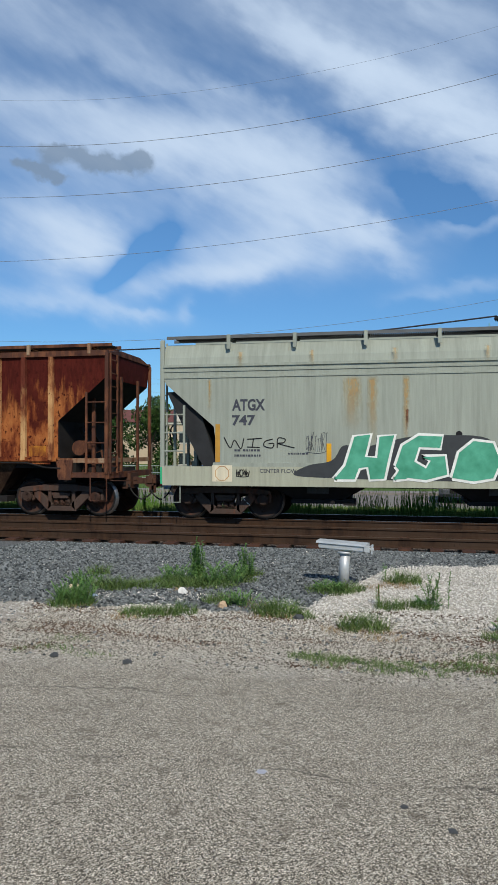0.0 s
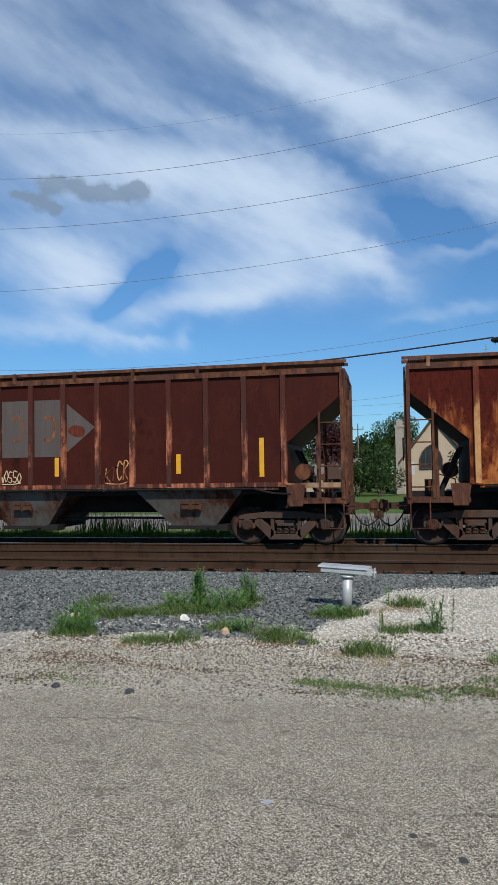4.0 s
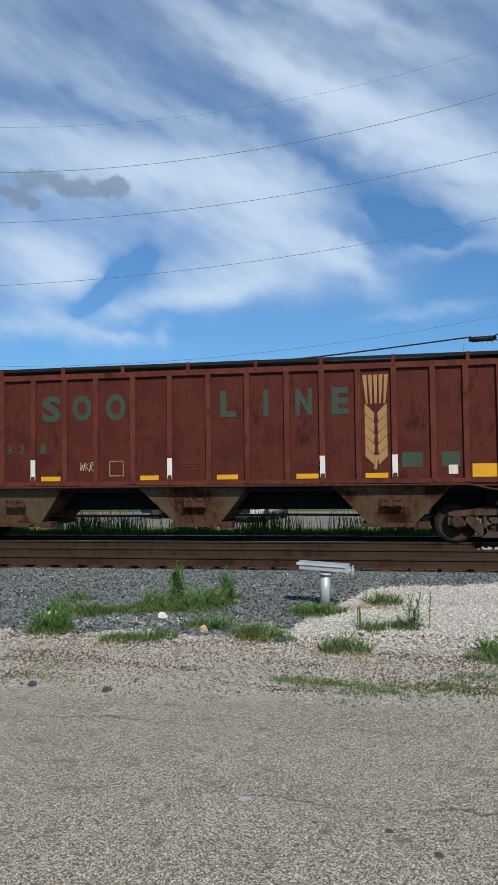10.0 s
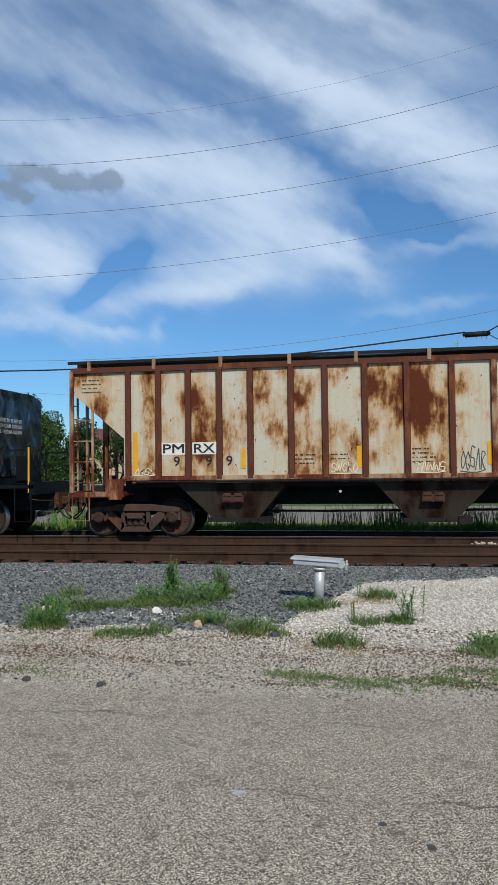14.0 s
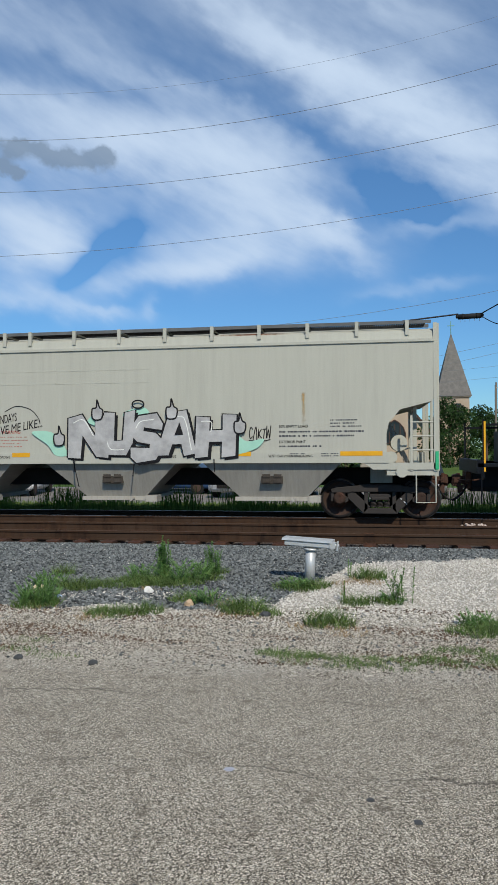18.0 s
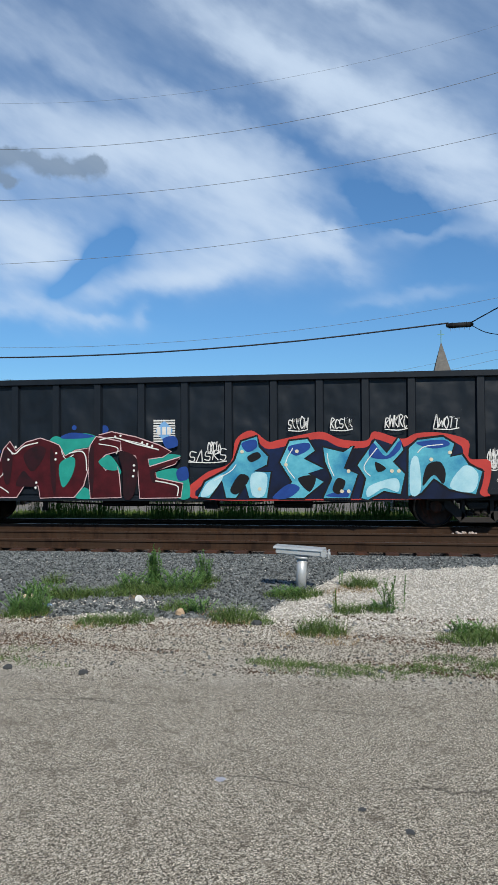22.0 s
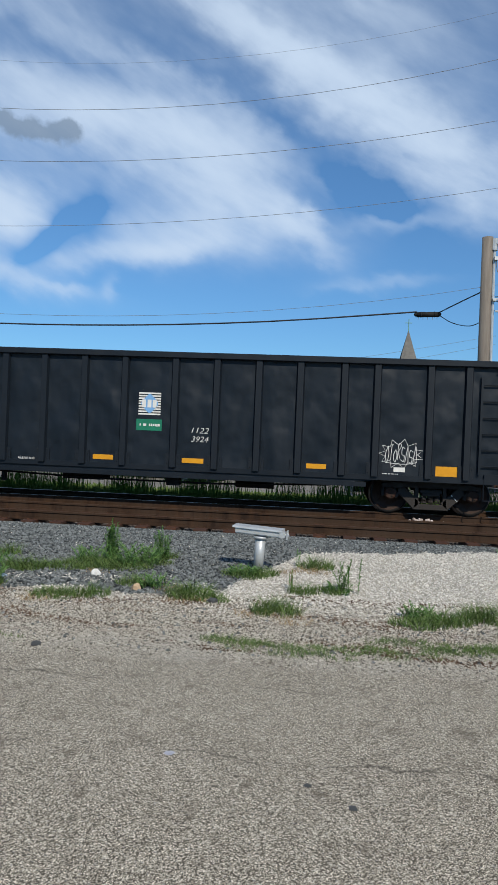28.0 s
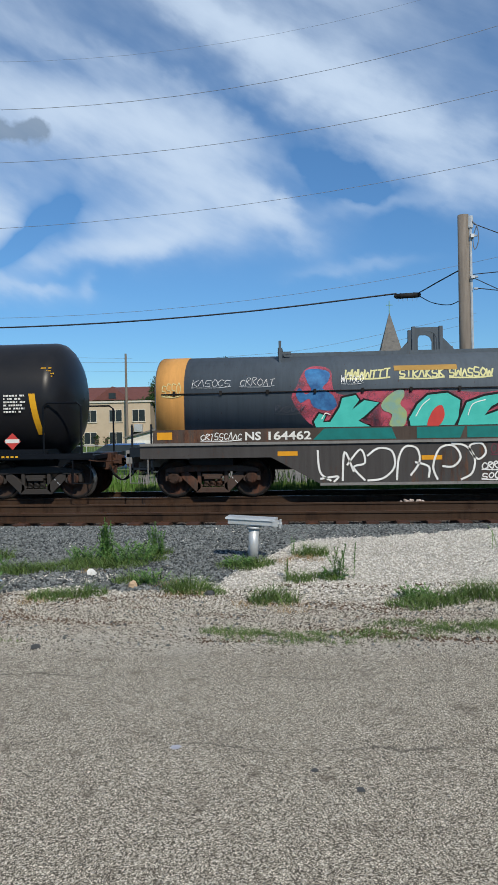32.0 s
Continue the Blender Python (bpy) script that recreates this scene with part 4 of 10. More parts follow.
def wheel_meshes():
    bm = bmesh.new()
    for s in (-1, 1):
        prof = [(0.90, 0.0), (0.90, 0.11), (0.86, 0.14), (0.80, 0.2), (0.785, 0.33), (0.83, 0.385), (0.835, 0.437), (0.72, 0.45), (0.715, 0.475), (0.69, 0.475), (0.69, 0.385), (0.74, 0.33), (0.75, 0.18), (0.70, 0.13), (0.68, 0.09)]
        lathe(bm, prof, s, 32, [0, 0, 0, 0, 0, 2, 1, 1, 1, 0, 0, 0, 0, 0])
    rod(bm, (0, -0.75, 0), (0, 0.75, 0), 0.085, 12)
    for k in range(3):
        a = math.tau * k / 3
        p = Vector((0.27 * math.sin(a), 0, 0.27 * math.cos(a)))
        for s in (-1, 1):
            rod(bm, p + Vector((0, s * 0.77, 0)), p + Vector((0, s * 0.80, 0)), 0.03, 6)
    bmesh.ops.recalc_face_normals(bm, faces=bm.faces)
    w = bpy.data.meshes.new("wheelset")
    bm.to_mesh(w)
    bm.free()
    w.polygons.foreach_set("use_smooth", [True] * len(w.polygons))
    bm = bmesh.new()
    lathe(bm, [(0.93, 0.14), (1.10, 0.14), (1.125, 0.11), (1.125, 0.0)], -1, 14)
    for k in range(3):
        a = math.tau * k / 3 + 0.3
        p = Vector((0.075 * math.sin(a), -1.12, 0.075 * math.cos(a)))
        rod(bm, p, p + Vector((0, -0.025, 0)), 0.02, 6)
    bmesh.ops.recalc_face_normals(bm, faces=bm.faces)
    c = bpy.data.meshes.new("bearing_cap")
    bm.to_mesh(c)
    bm.free()
    return w, c


def frame_mesh():
    """Two cast side frames with their windows, and the bolster between them."""
    bm = bmesh.new()
    for s in (-1, 1):
        y0, y1 = sorted((s * 0.90, s * 1.06))
        ym0, ym1 = sorted((s * 0.88, s * 1.09))
        bars_ = [[(-0.62, 0.62), (0.62, 0.62), (0.68, 0.70), (0.45, 0.79), (-0.45, 0.79), (-0.68, 0.70)],
                 [(-1.10, 0.60), (-0.7, 0.60), (-0.5, 0.67), (-0.5, 0.77), (-0.98, 0.72), (-1.12, 0.68)],
                 [(0.5, 0.67), (0.7, 0.60), (1.10, 0.60), (1.12, 0.68), (0.98, 0.72), (0.5, 0.77)],
                 [(-0.86, 0.60), (-0.60, 0.64), (-0.22, 0.28), (-0.38, 0.13)],
                 [(0.86, 0.60), (0.60, 0.64), (0.22, 0.28), (0.38, 0.13)],
                 [(-0.40, 0.12), (0.40, 0.12), (0.36, 0.25), (-0.36, 0.25)],
                 [(-0.36, 0.22), (-0.27, 0.22), (-0.27, 0.66), (-0.36, 0.66)],
                 [(0.27, 0.22), (0.36, 0.22), (0.36, 0.66), (0.27, 0.66)],
                 [(-1.12, 0.40), (-1.04, 0.40), (-1.04, 0.62), (-1.12, 0.62)],
                 [(1.04, 0.40), (1.12, 0.40), (1.12, 0.62), (1.04, 0.62)],
                 [(-0.80, 0.36), (-0.72, 0.40), (-0.72, 0.62), (-0.80, 0.62)],
                 [(0.72, 0.40), (0.80, 0.36), (0.80, 0.62), (0.72, 0.62)]]
        for k, b in enumerate(bars_):
            prism(bm, b, *((ym0, ym1) if k < 3 else (y0, y1)))
        # the bolster's end in the middle window
        box(bm, -0.24, 0.24, min(s * 0.8, s * 1.10), max(s * 0.8, s * 1.10), 0.50, 0.58)
        box(bm, -0.20, 0.20, min(s * 0.8, s * 1.12), max(s * 0.8, s * 1.12), 0.44, 0.51)
    box(bm, -0.22, 0.22, -0.85, 0.85, 0.48, 0.76)
    box(bm, -0.75, -0.68, -0.85, 0.85, 0.40, 0.50)
    box(bm, 0.68, 0.75, -0.85, 0.85, 0.40, 0.50)
    bmesh.ops.recalc_face_normals(bm, faces=bm.faces)
    bmesh.ops.bevel(bm, geom=[e for e in bm.edges if e.is_manifold], offset=0.012, segments=1, affect="EDGES")
    a = bpy.data.meshes.new("truck")
    bm.to_mesh(a)
    bm.free()
    bm = bmesh.new()
    for k in range(3):
        x = -0.15 + 0.15 * k
        for j in range(6):
            z = 0.265 + 0.03 * j
            prof = [Vector((x + 0.062 * math.cos(math.tau * i / 10), -1.0 + 0.062 * math.sin(math.tau * i / 10), z + 0.003 * i)) for i in range(11)]
            tube(bm, prof, 0.011, 4)
    b = bpy.data.meshes.new("springs")
    bm.to_mesh(b)
    bm.free()
    return a, b


WHEEL_MESH, CAP_MESH = wheel_meshes()
FRAME_MESH, SPRING_MESH = frame_mesh()
for me, ms in ((WHEEL_MESH, (M_WHEEL, M_TREAD, M_UNDER)), (CAP_MESH, (M_WHEEL,)), (FRAME_MESH, (M_TRUCK,)), (SPRING_MESH, (M_TRUCK,))):
    for one in ms:
        me.materials.append(one)
BLACK_FRAME, BLACK_SPRING = FRAME_MESH.copy(), SPRING_MESH.copy()
BLACK_FRAME.materials[0], BLACK_SPRING.materials[0] = M_TRUCKBLACK, M_TRUCKBLACK


def truck(car, x, black=False, tag=False):
    t = linked("truck", BLACK_FRAME if black else FRAME_MESH, None, car, m=pose(x, 0, 0))
    linked("spring_nest", BLACK_SPRING if black else SPRING_MESH, None, t)
    for s in (-1, 1):
        w = linked("wheelset", WHEEL_MESH, None, t, m=pose(s * HALF_BASE, 0, WHEEL_R))
        WHEELSETS.append(w)
        linked("bearing_cap", CAP_MESH, None, t, m=pose(s * HALF_BASE, 0, WHEEL_R + 0.03))
    if tag:
        ob = bars(0.46, 0.52, 0.27, 1, t, -1.065, M_GALV, 0.026, 0.02, "stencil_mark", seed=3)
        ob.matrix_basis = Matrix.Translation((0.5, 0, 0.47)) @ pose(0, 0, 0, 0, 46, 0) @ Matrix.Translation((-0.5, 0, -0.55))
    return t


def coupler(car, x, s, z=0.86):
    """Draft gear, coupler head and air hose at one end; s is the end's sign."""
    bm = bmesh.new()
    prism(bm, [(x - s * 0.1, z - 0.14), (x + s * 0.3, z - 0.08), (x + s * 0.5, z - 0.08), (x + s * 0.5, z + 0.07), (x + s * 0.3, z + 0.07), (x - s * 0.1, z + 0.13)], -0.1, 0.1)
    prism(bm, [(x + s * 0.45, z - 0.08), (x + s * 0.52, z - 0.15), (x + s * 0.66, z - 0.16), (x + s * 0.72, z - 0.06), (x + s * 0.7, z + 0.09), (x + s * 0.62, z + 0.15), (x + s * 0.5, z + 0.12)], -0.18 if s > 0 else -0.05, 0.05 if s > 0 else 0.18)
    rod(bm, (x + s * 0.63, -0.12, z - 0.17), (x + s * 0.63, -0.12, z + 0.16), 0.045, 8)
    box(bm, *sorted((x - s * 0.12, x + s * 0.12)), -0.3, 0.3, z - 0.2, z + 0.2)
    box(bm, *sorted((x + s * 0.52, x + s * 0.68)), -0.215, -0.19, z - 0.06, z + 0.06)
    box(bm, *sorted((x + s * 0.6, x + s * 0.72)), -0.23, -0.2, z - 0.3, z - 0.12)
    part("coupler", bm, M_RUSTPART, car, "rust-brown steel knuckle coupler")
    bm = bmesh.new()
    tube(bm, curve_points([(x + s * 0.1, -0.4, z - 0.08), (x + s * 0.22, -0.38, z - 0.3), (x + s * 0.42, -0.34, z - 0.46), (x + s * 0.62, -0.3, z - 0.36), (x + s * 0.74, -0.26, z - 0.22)], 4), 0.02, 6)
    part("air_hose", bm, M_HOSE, car, "black rubber air hose")
    bm = bmesh.new()
    tube(bm, [(x - s * 0.1, -1.45, z + 0.08), (x + s * 0.1, -1.4, z + 0.05), (x + s * 0.2, -0.8, z + 0.02), (x + s * 0.3, -0.3, z + 0.02)], 0.014, 5)
    part("uncoupling_lever", bm, M_RUSTPART, car)


def ladder(name, car, x0, x1, y, z0, z1, count, material, r=0.016, label=""):
    bm = bmesh.new()
    box(bm, x0 - 0.025, x0 + 0.025, y - 0.02, y + 0.02, z0, z1)
    box(bm, x1 - 0.025, x1 + 0.025, y - 0.02, y + 0.02, z0, z1)
    for k in range(count):
        z = z0 + (z1 - z0) * (k + 0.5) / count
        rod(bm, (x0, y, z), (x1, y, z), r, 6)
    return part(name, bm, material, car, label)


def end_ladder(name, car, x, y0, y1, z0, z1, count, material):
    bm = bmesh.new()
    for y in (y0, y1):
        box(bm, x - 0.02, x + 0.02, y - 0.025, y + 0.025, z0, z1)
    for k in range(count):
        z = z0 + (z1 - z0) * (k + 0.5) / count
        rod(bm, (x, y0, z), (x, y1, z), 0.016, 6)
    return part(name, bm, material, car)


def stirrup(car, x, s, y, material, z0=0.42, z1=1.1):
    bm = bmesh.new()
    tube(bm, [(x, y, z1), (x, y, z0), (x - s * 0.42, y, z0), (x - s * 0.42, y, z1)], 0.017, 6)
    return part("stirrup_step", bm, material, car)


def brake_wheel(car, x, y, z, material):
    bm = bmesh.new()
    ring = [Vector((x, y + 0.26 * math.cos(a), z + 0.26 * math.sin(a))) for a in [math.tau * i / 20 for i in range(21)]]
    tube(bm, ring, 0.018, 6)
    for k in range(5):
        a = math.tau * k / 5
        rod(bm, (x, y, z), (x, y + 0.26 * math.cos(a), z + 0.26 * math.sin(a)), 0.012, 5)
    return part("brake_wheel", bm, material, car, "round steel hand brake wheel")


CARS = []
TRACK_Y, RAIL_TOP = 17.85, -0.05


def new_car(name, label, category, at):
    e = tagged(new(name), label, category, "train of freight cars")
    e.location = (at, TRACK_Y, RAIL_TOP)
    CARS.append((e, at))
    return e


# ---- covered hoppers ----
SIDE = -1.55


def bay(car, x, top_half, bottom_half, z_top, z_bottom, material, gate, y_top=1.46, y_bottom=0.95, latch=None):
    bm = bmesh.new()
    hull(bm, [(x - top_half, -y_top, z_top), (x + top_half, -y_top, z_top), (x + top_half, y_top, z_top), (x - top_half, y_top, z_top)],
         [(x - bottom_half, -y_bottom, z_bottom), (x + bottom_half, -y_bottom, z_bottom), (x + bottom_half, y_bottom, z_bottom), (x - bottom_half, y_bottom, z_bottom)])
    ob = part("hopper_bay", bm, material, car, "sloped hopper bay under the car")
    bm = bmesh.new()
    box(bm, x - bottom_half - 0.1, x + bottom_half + 0.1, -y_bottom - 0.05, y_bottom + 0.05, z_bottom - 0.09, z_bottom)
    rod(bm, (x + bottom_half * 0.6, -y_bottom - 0.22, z_bottom - 0.05), (x + bottom_half * 0.6, -y_bottom, z_bottom - 0.05), 0.045, 8)
    box(bm, x + bottom_half + 0.02, x + bottom_half + 0.3, -y_bottom - 0.1, -y_bottom + 0.3, z_bottom - 0.12, z_bottom + 0.03)
    part("outlet_gate", bm, gate, ob)
    # latch plate on the bay's face
    t = 0.45
    zc, yc = z_top + (z_bottom - z_top) * t, -(y_top + (y_bottom - y_top) * t)
    bm = bmesh.new()
    for a in (-0.13, 0.13):
        for b in (-0.06, 0.06):
            box(bm, x + a - 0.09, x + a + 0.09, yc - 0.05, yc + 0.02, zc + b - 0.045, zc + b + 0.035)
    box(bm, x - 0.25, x + 0.25, yc - 0.025, yc + 0.05, zc - 0.13, zc + 0.1)
    part("latch_plate", bm, latch or M_RUSTPART, ob)
    return ob


def roof_fittings(car, half, z, posts, material, y=-1.2, grate=M_UNDER, drop=0.28, edge=None, post=None):
    """The running board along the roof's edge on its brackets, and hatch covers in the middle."""
    bm = bmesh.new()
    x = -half + 0.05
    while x < half:
        box(bm, x, x + 0.03, y - 0.28, y + 0.28, z - 0.015, z + 0.015)
        x += 0.05
    walkway = part("running_board", bm, grate, car, "steel grating walkway along the roof")
    for a in (-0.3, 0.28):
        bm = bmesh.new()
        box(bm, -half - 0.1, half + 0.1, y + a, y + a + 0.02, z - 0.045, z + 0.03)
        part("walkway_edge", bm, edge or grate, walkway)
    for p in posts:
        bm = bmesh.new()
        box(bm, p - 0.04, p + 0.04, y - 0.36, y - 0.30, z - drop, z + 0.03)
        box(bm, p - 0.04, p + 0.04, y - 0.3, y + 0.3, z - 0.07, z - 0.02)
        part("roof_bracket", bm, post or material, car)
    bm = bmesh.new()
    box(bm, -half + 0.3, half - 0.3, -0.42, 0.42, z - 0.15, z + 0.04)
    part("roof_hatch", bm, material, car, "long trough hatch along the roof")


def end_frame(car, half, s, inner, eave, material, deck=1.12, ladder_top=3.05, under=M_UNDER, corner=True, rungs=4, beam=0):
    """Platform, corner post, side ladder and slope supports of a hopper's end; s is the end's sign."""
    bm = bmesh.new()
    box(bm, *sorted((s * inner, s * (half + 0.03))), -1.5, 1.5, deck - 0.07, deck)
    box(bm, *sorted((s * (half - 0.07), s * (half + 0.04))), -1.52, 1.52, deck - 0.12, deck + 0.03)
    box(bm, *sorted((s * inner, s * half)), -1.53, -1.47, deck - 0.1, deck + 0.02)
    part("end_platform", bm, material, car, "end platform of steel plate")
    if beam:
        bm = bmesh.new()
        box(bm, *sorted((s * inner, s * (half - 0.02))), -1.525, -1.465, beam - 0.06, beam + 0.05)
        box(bm, *sorted((s * (half - 0.09), s * (half - 0.02))), -1.46, 1.46, beam - 0.06, beam + 0.05)
        part("end_beam", bm, M_ENDBEAM, car, "rust-streaked tan steel cross beam")
    bm = bmesh.new()
    if corner:
        box(bm, *sorted((s * (half - 0.06), s * (half + 0.02))), -1.56, -1.49, deck, eave)
        box(bm, *sorted((s * (half - 0.06), s * (half + 0.02))), 1.49, 1.56, deck, eave)
    box(bm, *sorted((s * (half - 0.05), s * (half + 0.01))), -0.62, -0.55, deck, eave - 0.5)
    box(bm, *sorted((s * (half - 0.05), s * (half + 0.01))), 0.55, 0.62, deck, eave - 0.5)
    box(bm, *sorted((s * (inner + 0.62), s * (inner + 0.7))), -0.9, -0.82, deck, eave - 0.75)
    box(bm, *sorted((s * (inner + 0.62), s * (inner + 0.7))), 0.82, 0.9, deck, eave - 0.75)
    split("corner_post", bm, material, car)
    ladder("side_ladder", car, *sorted((s * (half - 0.54), s * (half - 0.03))), -1.53, deck, ladder_top, rungs, material)
    end_ladder("end_ladder", car, s * (half + 0.05), -1.45, -1.02, deck, eave, 9, material)
    bm = bmesh.new()
    box(bm, *sorted((s * (inner - 0.35), s * (inner + 0.15))), -0.8, 0.8, 0.82, deck + 0.25)
    part("bolster", bm, under, car)
    for y in (-0.35, 0.35):
        bm = bmesh.new()
        hull(bm, [(s * (inner + 0.02), y - 0.03, deck + 1.15), (s * (inner + 0.12), y - 0.03, deck + 1.15), (s * (inner + 0.12), y + 0.03, deck + 1.15), (s * (inner + 0.02), y + 0.03, deck + 1.15)],
             [(s * (inner + 0.55), y - 0.03, deck), (s * (inner + 0.65), y - 0.03, deck), (s * (inner + 0.65), y + 0.03, deck), (s * (inner + 0.55), y + 0.03, deck)])
        part("slope_brace", bm, under, car)
    # air reservoir and pipes on the platform
    bm = bmesh.new()
    rod(bm, (s * (inner + 0.3), -0.95 if s > 0 else 0.1, deck + 0.62), (s * (inner + 0.3), -0.3 if s > 0 else 0.75, deck + 0.62), 0.19, 14)
    tube(bm, [(s * (inner + 0.2), -0.5, deck), (s * (inner + 0.25), -0.5, deck + 0.4), (s * (inner + 0.7), -0.45, deck + 0.55), (s * (inner + 0.75), -0.5, deck + 0.1)], 0.02, 5)
    box(bm, *sorted((s * (inner + 0.75), s * (inner + 0.92))), -0.3, 0.0, deck, deck + 0.4)
    part("air_reservoir", bm, material, car)
    stirrup(car, s * (half - 0.02), s, -1.52, material)


def ribbed_hopper(name, label, at, half, material, chord, ribmat, ribs, baymat, under, roofposts, platform, slope=M_UNDER, sillmat=None):
    car = new_car(name, label, "hopper car", at)
    inner = half - 1.3
    bm = bmesh.new()
    outline = [(-inner, 1.42), (inner, 1.42), (inner, 2.36), (half - 0.08, 3.4), (half - 0.02, 4.0), (-half + 0.02, 4.0), (-half + 0.08, 3.4), (-inner, 2.36)]
    prism(bm, outline, SIDE + 0.07, -SIDE - 0.07)
    for f in bm.faces:
        f.normal_update()
        c = f.calc_center_median()
        if abs(f.normal.y) < 0.5 and c.z < 3.5:
            f.material_index = 1
    part("body", bm, [material, slope], car)
    bm = bmesh.new()
    along(bm, [(-1.49, 4.0), (1.49, 4.0), (0.7, 4.14), (-0.7, 4.14)], -half, half)
    part("roof", bm, chord, car)
    bm = bmesh.new()
    for y in (SIDE, -SIDE - 0.12):
        box(bm, -half, half, y, y + 0.12, 3.93, 4.06)
    part("top_chord", bm, chord, car)
    bm = bmesh.new()
    for y in (SIDE, -SIDE - 0.1):
        box(bm, -inner - 0.02, inner + 0.02, y, y + 0.1, 1.37, 1.47)
        box(bm, -inner + 0.2, inner - 0.2, y + 0.04, y + 0.1, 1.30, 1.37)
    part("side_sill", bm, sillmat or ribmat, car)
    bm = bmesh.new()
    hull(bm, [(-0.06, SIDE, 1.47), (0.06, SIDE, 1.47), (0.075, SIDE + 0.08, 1.47), (-0.075, SIDE + 0.08, 1.47)], [(-0.06, SIDE, 3.93), (0.06, SIDE, 3.93), (0.075, SIDE + 0.08, 3.93), (-0.075, SIDE + 0.08, 3.93)])
    hull(bm, [(-0.06, SIDE - 0.012, 1.40), (0.06, SIDE - 0.012, 1.40), (0.06, SIDE + 0.05, 1.40), (-0.06, SIDE + 0.05, 1.40)], [(-0.045, SIDE - 0.012, 1.60), (0.045, SIDE - 0.012, 1.60), (0.045, SIDE + 0.05, 1.60), (-0.045, SIDE + 0.05, 1.60)])
    bmesh.ops.recalc_face_normals(bm, faces=bm.faces)
    rib_mesh = bpy.data.meshes.new("side_rib")
    bm.to_mesh(rib_mesh)
    bm.free()
    rib_mesh.materials.append(ribmat)
    for x in ribs:
        linked("side_rib", rib_mesh, None, car, m=pose(x, 0, 0))
    for x in (-4.5, 0.05, 4.6):
        bay(car, x * inner / 7.06, 1.38, 0.55, 1.38, 0.45, baymat, under)
    bm = bmesh.new()
    box(bm, -half, half, -0.34, 0.34, 0.74, 1.2)
    part("centre_sill", bm, M_UNDER, car)
    bm = bmesh.new()
    box(bm, -inner, inner, -1.36, 1.36, 1.2, 1.4)
    part("floor_plate", bm, M_UNDER, car)
    bm = bmesh.new()
    for y in (-0.7,):
        tube(bm, [(-inner + 0.6, y, 0.62), (-2.4, y, 0.6), (2.4, y, 0.63), (inner - 0.6, y, 0.6)], 0.03, 6)
    tube(bm, [(-inner + 0.3, SIDE + 0.02, 1.33), (0, SIDE + 0.0, 1.34), (inner - 0.8, SIDE + 0.02, 1.33), (inner - 0.3, SIDE, 1.22), (inner + 0.1, SIDE, 1.2)], 0.02, 6)
    part("brake_pipe", bm, under, car)
    roof_fittings(car, half, 4.2, roofposts, chord, drop=0.22, edge=M_DARKRUST if chord is M_DARKRUST else None, post=None if slope is material else M_ENDBEAM)
    for s in (-1, 1):
        end_frame(car, half, s, inner, 4.0, platform, 1.08, beam=1.4 if s > 0 else 0)
        coupler(car, s * half, s)
        truck(car, s * (half - 1.42))
        bm = bmesh.new()
        prism(bm, [(s * (inner - 0.02), 1.4), (s * (inner + 0.42), 1.4), (s * (inner + 0.36), 0.92), (s * (inner + 0.05), 0.92)], SIDE, SIDE + 0.06)
        part("jacking_pad", bm, platform, car)
    brake_wheel(car, -half - 0.1, -0.35, 2.2, M_UNDER)
    return car


M_AEX = blotched("rusty_orange_side", (0.41, 0.165, 0.052), (0.2, 0.048, 0.016), (0.05, 0.0085, 0.006), 0.05, 1.0, 2.85, 0.59, warm=(0.30, 0.092, 0.026))
M_AEXRIB = blotched("rusty_rib", (0.55, 0.36, 0.17), (0.32, 0.12, 0.045), (0.085, 0.022, 0.014), 0.02, 4.0, 2.9, 0.6, warm=(0.36, 0.15, 0.05), vary=2.6)
M_BAYGREY = blotched("grimy_bay", (0.095, 0.088, 0.07), (0.07, 0.036, 0.02), (0.022, 0.013, 0.010), 0.04, 2.0)
M_DARKRUST = rusted("dark_rust_steel", (0.065, 0.024, 0.016), 0.6, (0.035, 0.013, 0.010), (0.15, 0.06, 0.03), 0.4)

AEX_RIBS = [-6.9, -6.2, -5.47, -4.75, -3.92, -3.1, -2.27, -1.36, -0.45, 0.46, 1.35, 2.25, 3.03, 3.82, 4.64, 5.47, 6.16, 6.89]
POSTS16 = [-7.9, -6.3, -4.7, -3.1, -1.6, 0, 1.6, 3.1, 4.7, 6.3, 7.9]
car2 = ribbed_hopper("rusty_hopper_car", "heavily rusted orange-brown covered hopper car with ribbed sides", -12.03, 8.37, M_AEX, M_DARKRUST, M_AEXRIB, AEX_RIBS, M_BAYGREY, M_UNDER, POSTS16, M_DARKRUST, sillmat=M_AEX)
yp = SIDE + 0.062
M_DIRTYAMBER = blotched("dirty_amber_strip", (0.5, 0.24, 0.03), (0.3, 0.1, 0.02), (0.12, 0.035, 0.015), 0.02, 8.0)
M_BLUEGREY = rusted("faded_slate_patch", (0.06, 0.085, 0.10), 0.12, seed=3)
plate("faded_patch", -5.4, -4.9, 2.35, 2.75, yp, M_BLUEGREY, car2, "faded slate-blue paint patch")
plate("faded_patch", -4.68, -4.05, 2.02, 2.58, yp, M_BLUEGREY, car2, "faded slate-blue paint patch")
M_CREAM = rusted("cream_label", (0.7, 0.64, 0.48), 0.15, seed=6)
plate("number_panel", -5.38, -4.88, 2.12, 2.4, yp, M_CREAM, car2, "cream painted number panel")
words("841", -5.34, 2.16, 0.2, M_BLACKPAINT, car2, yp - 0.004, 0.012, 0.4)
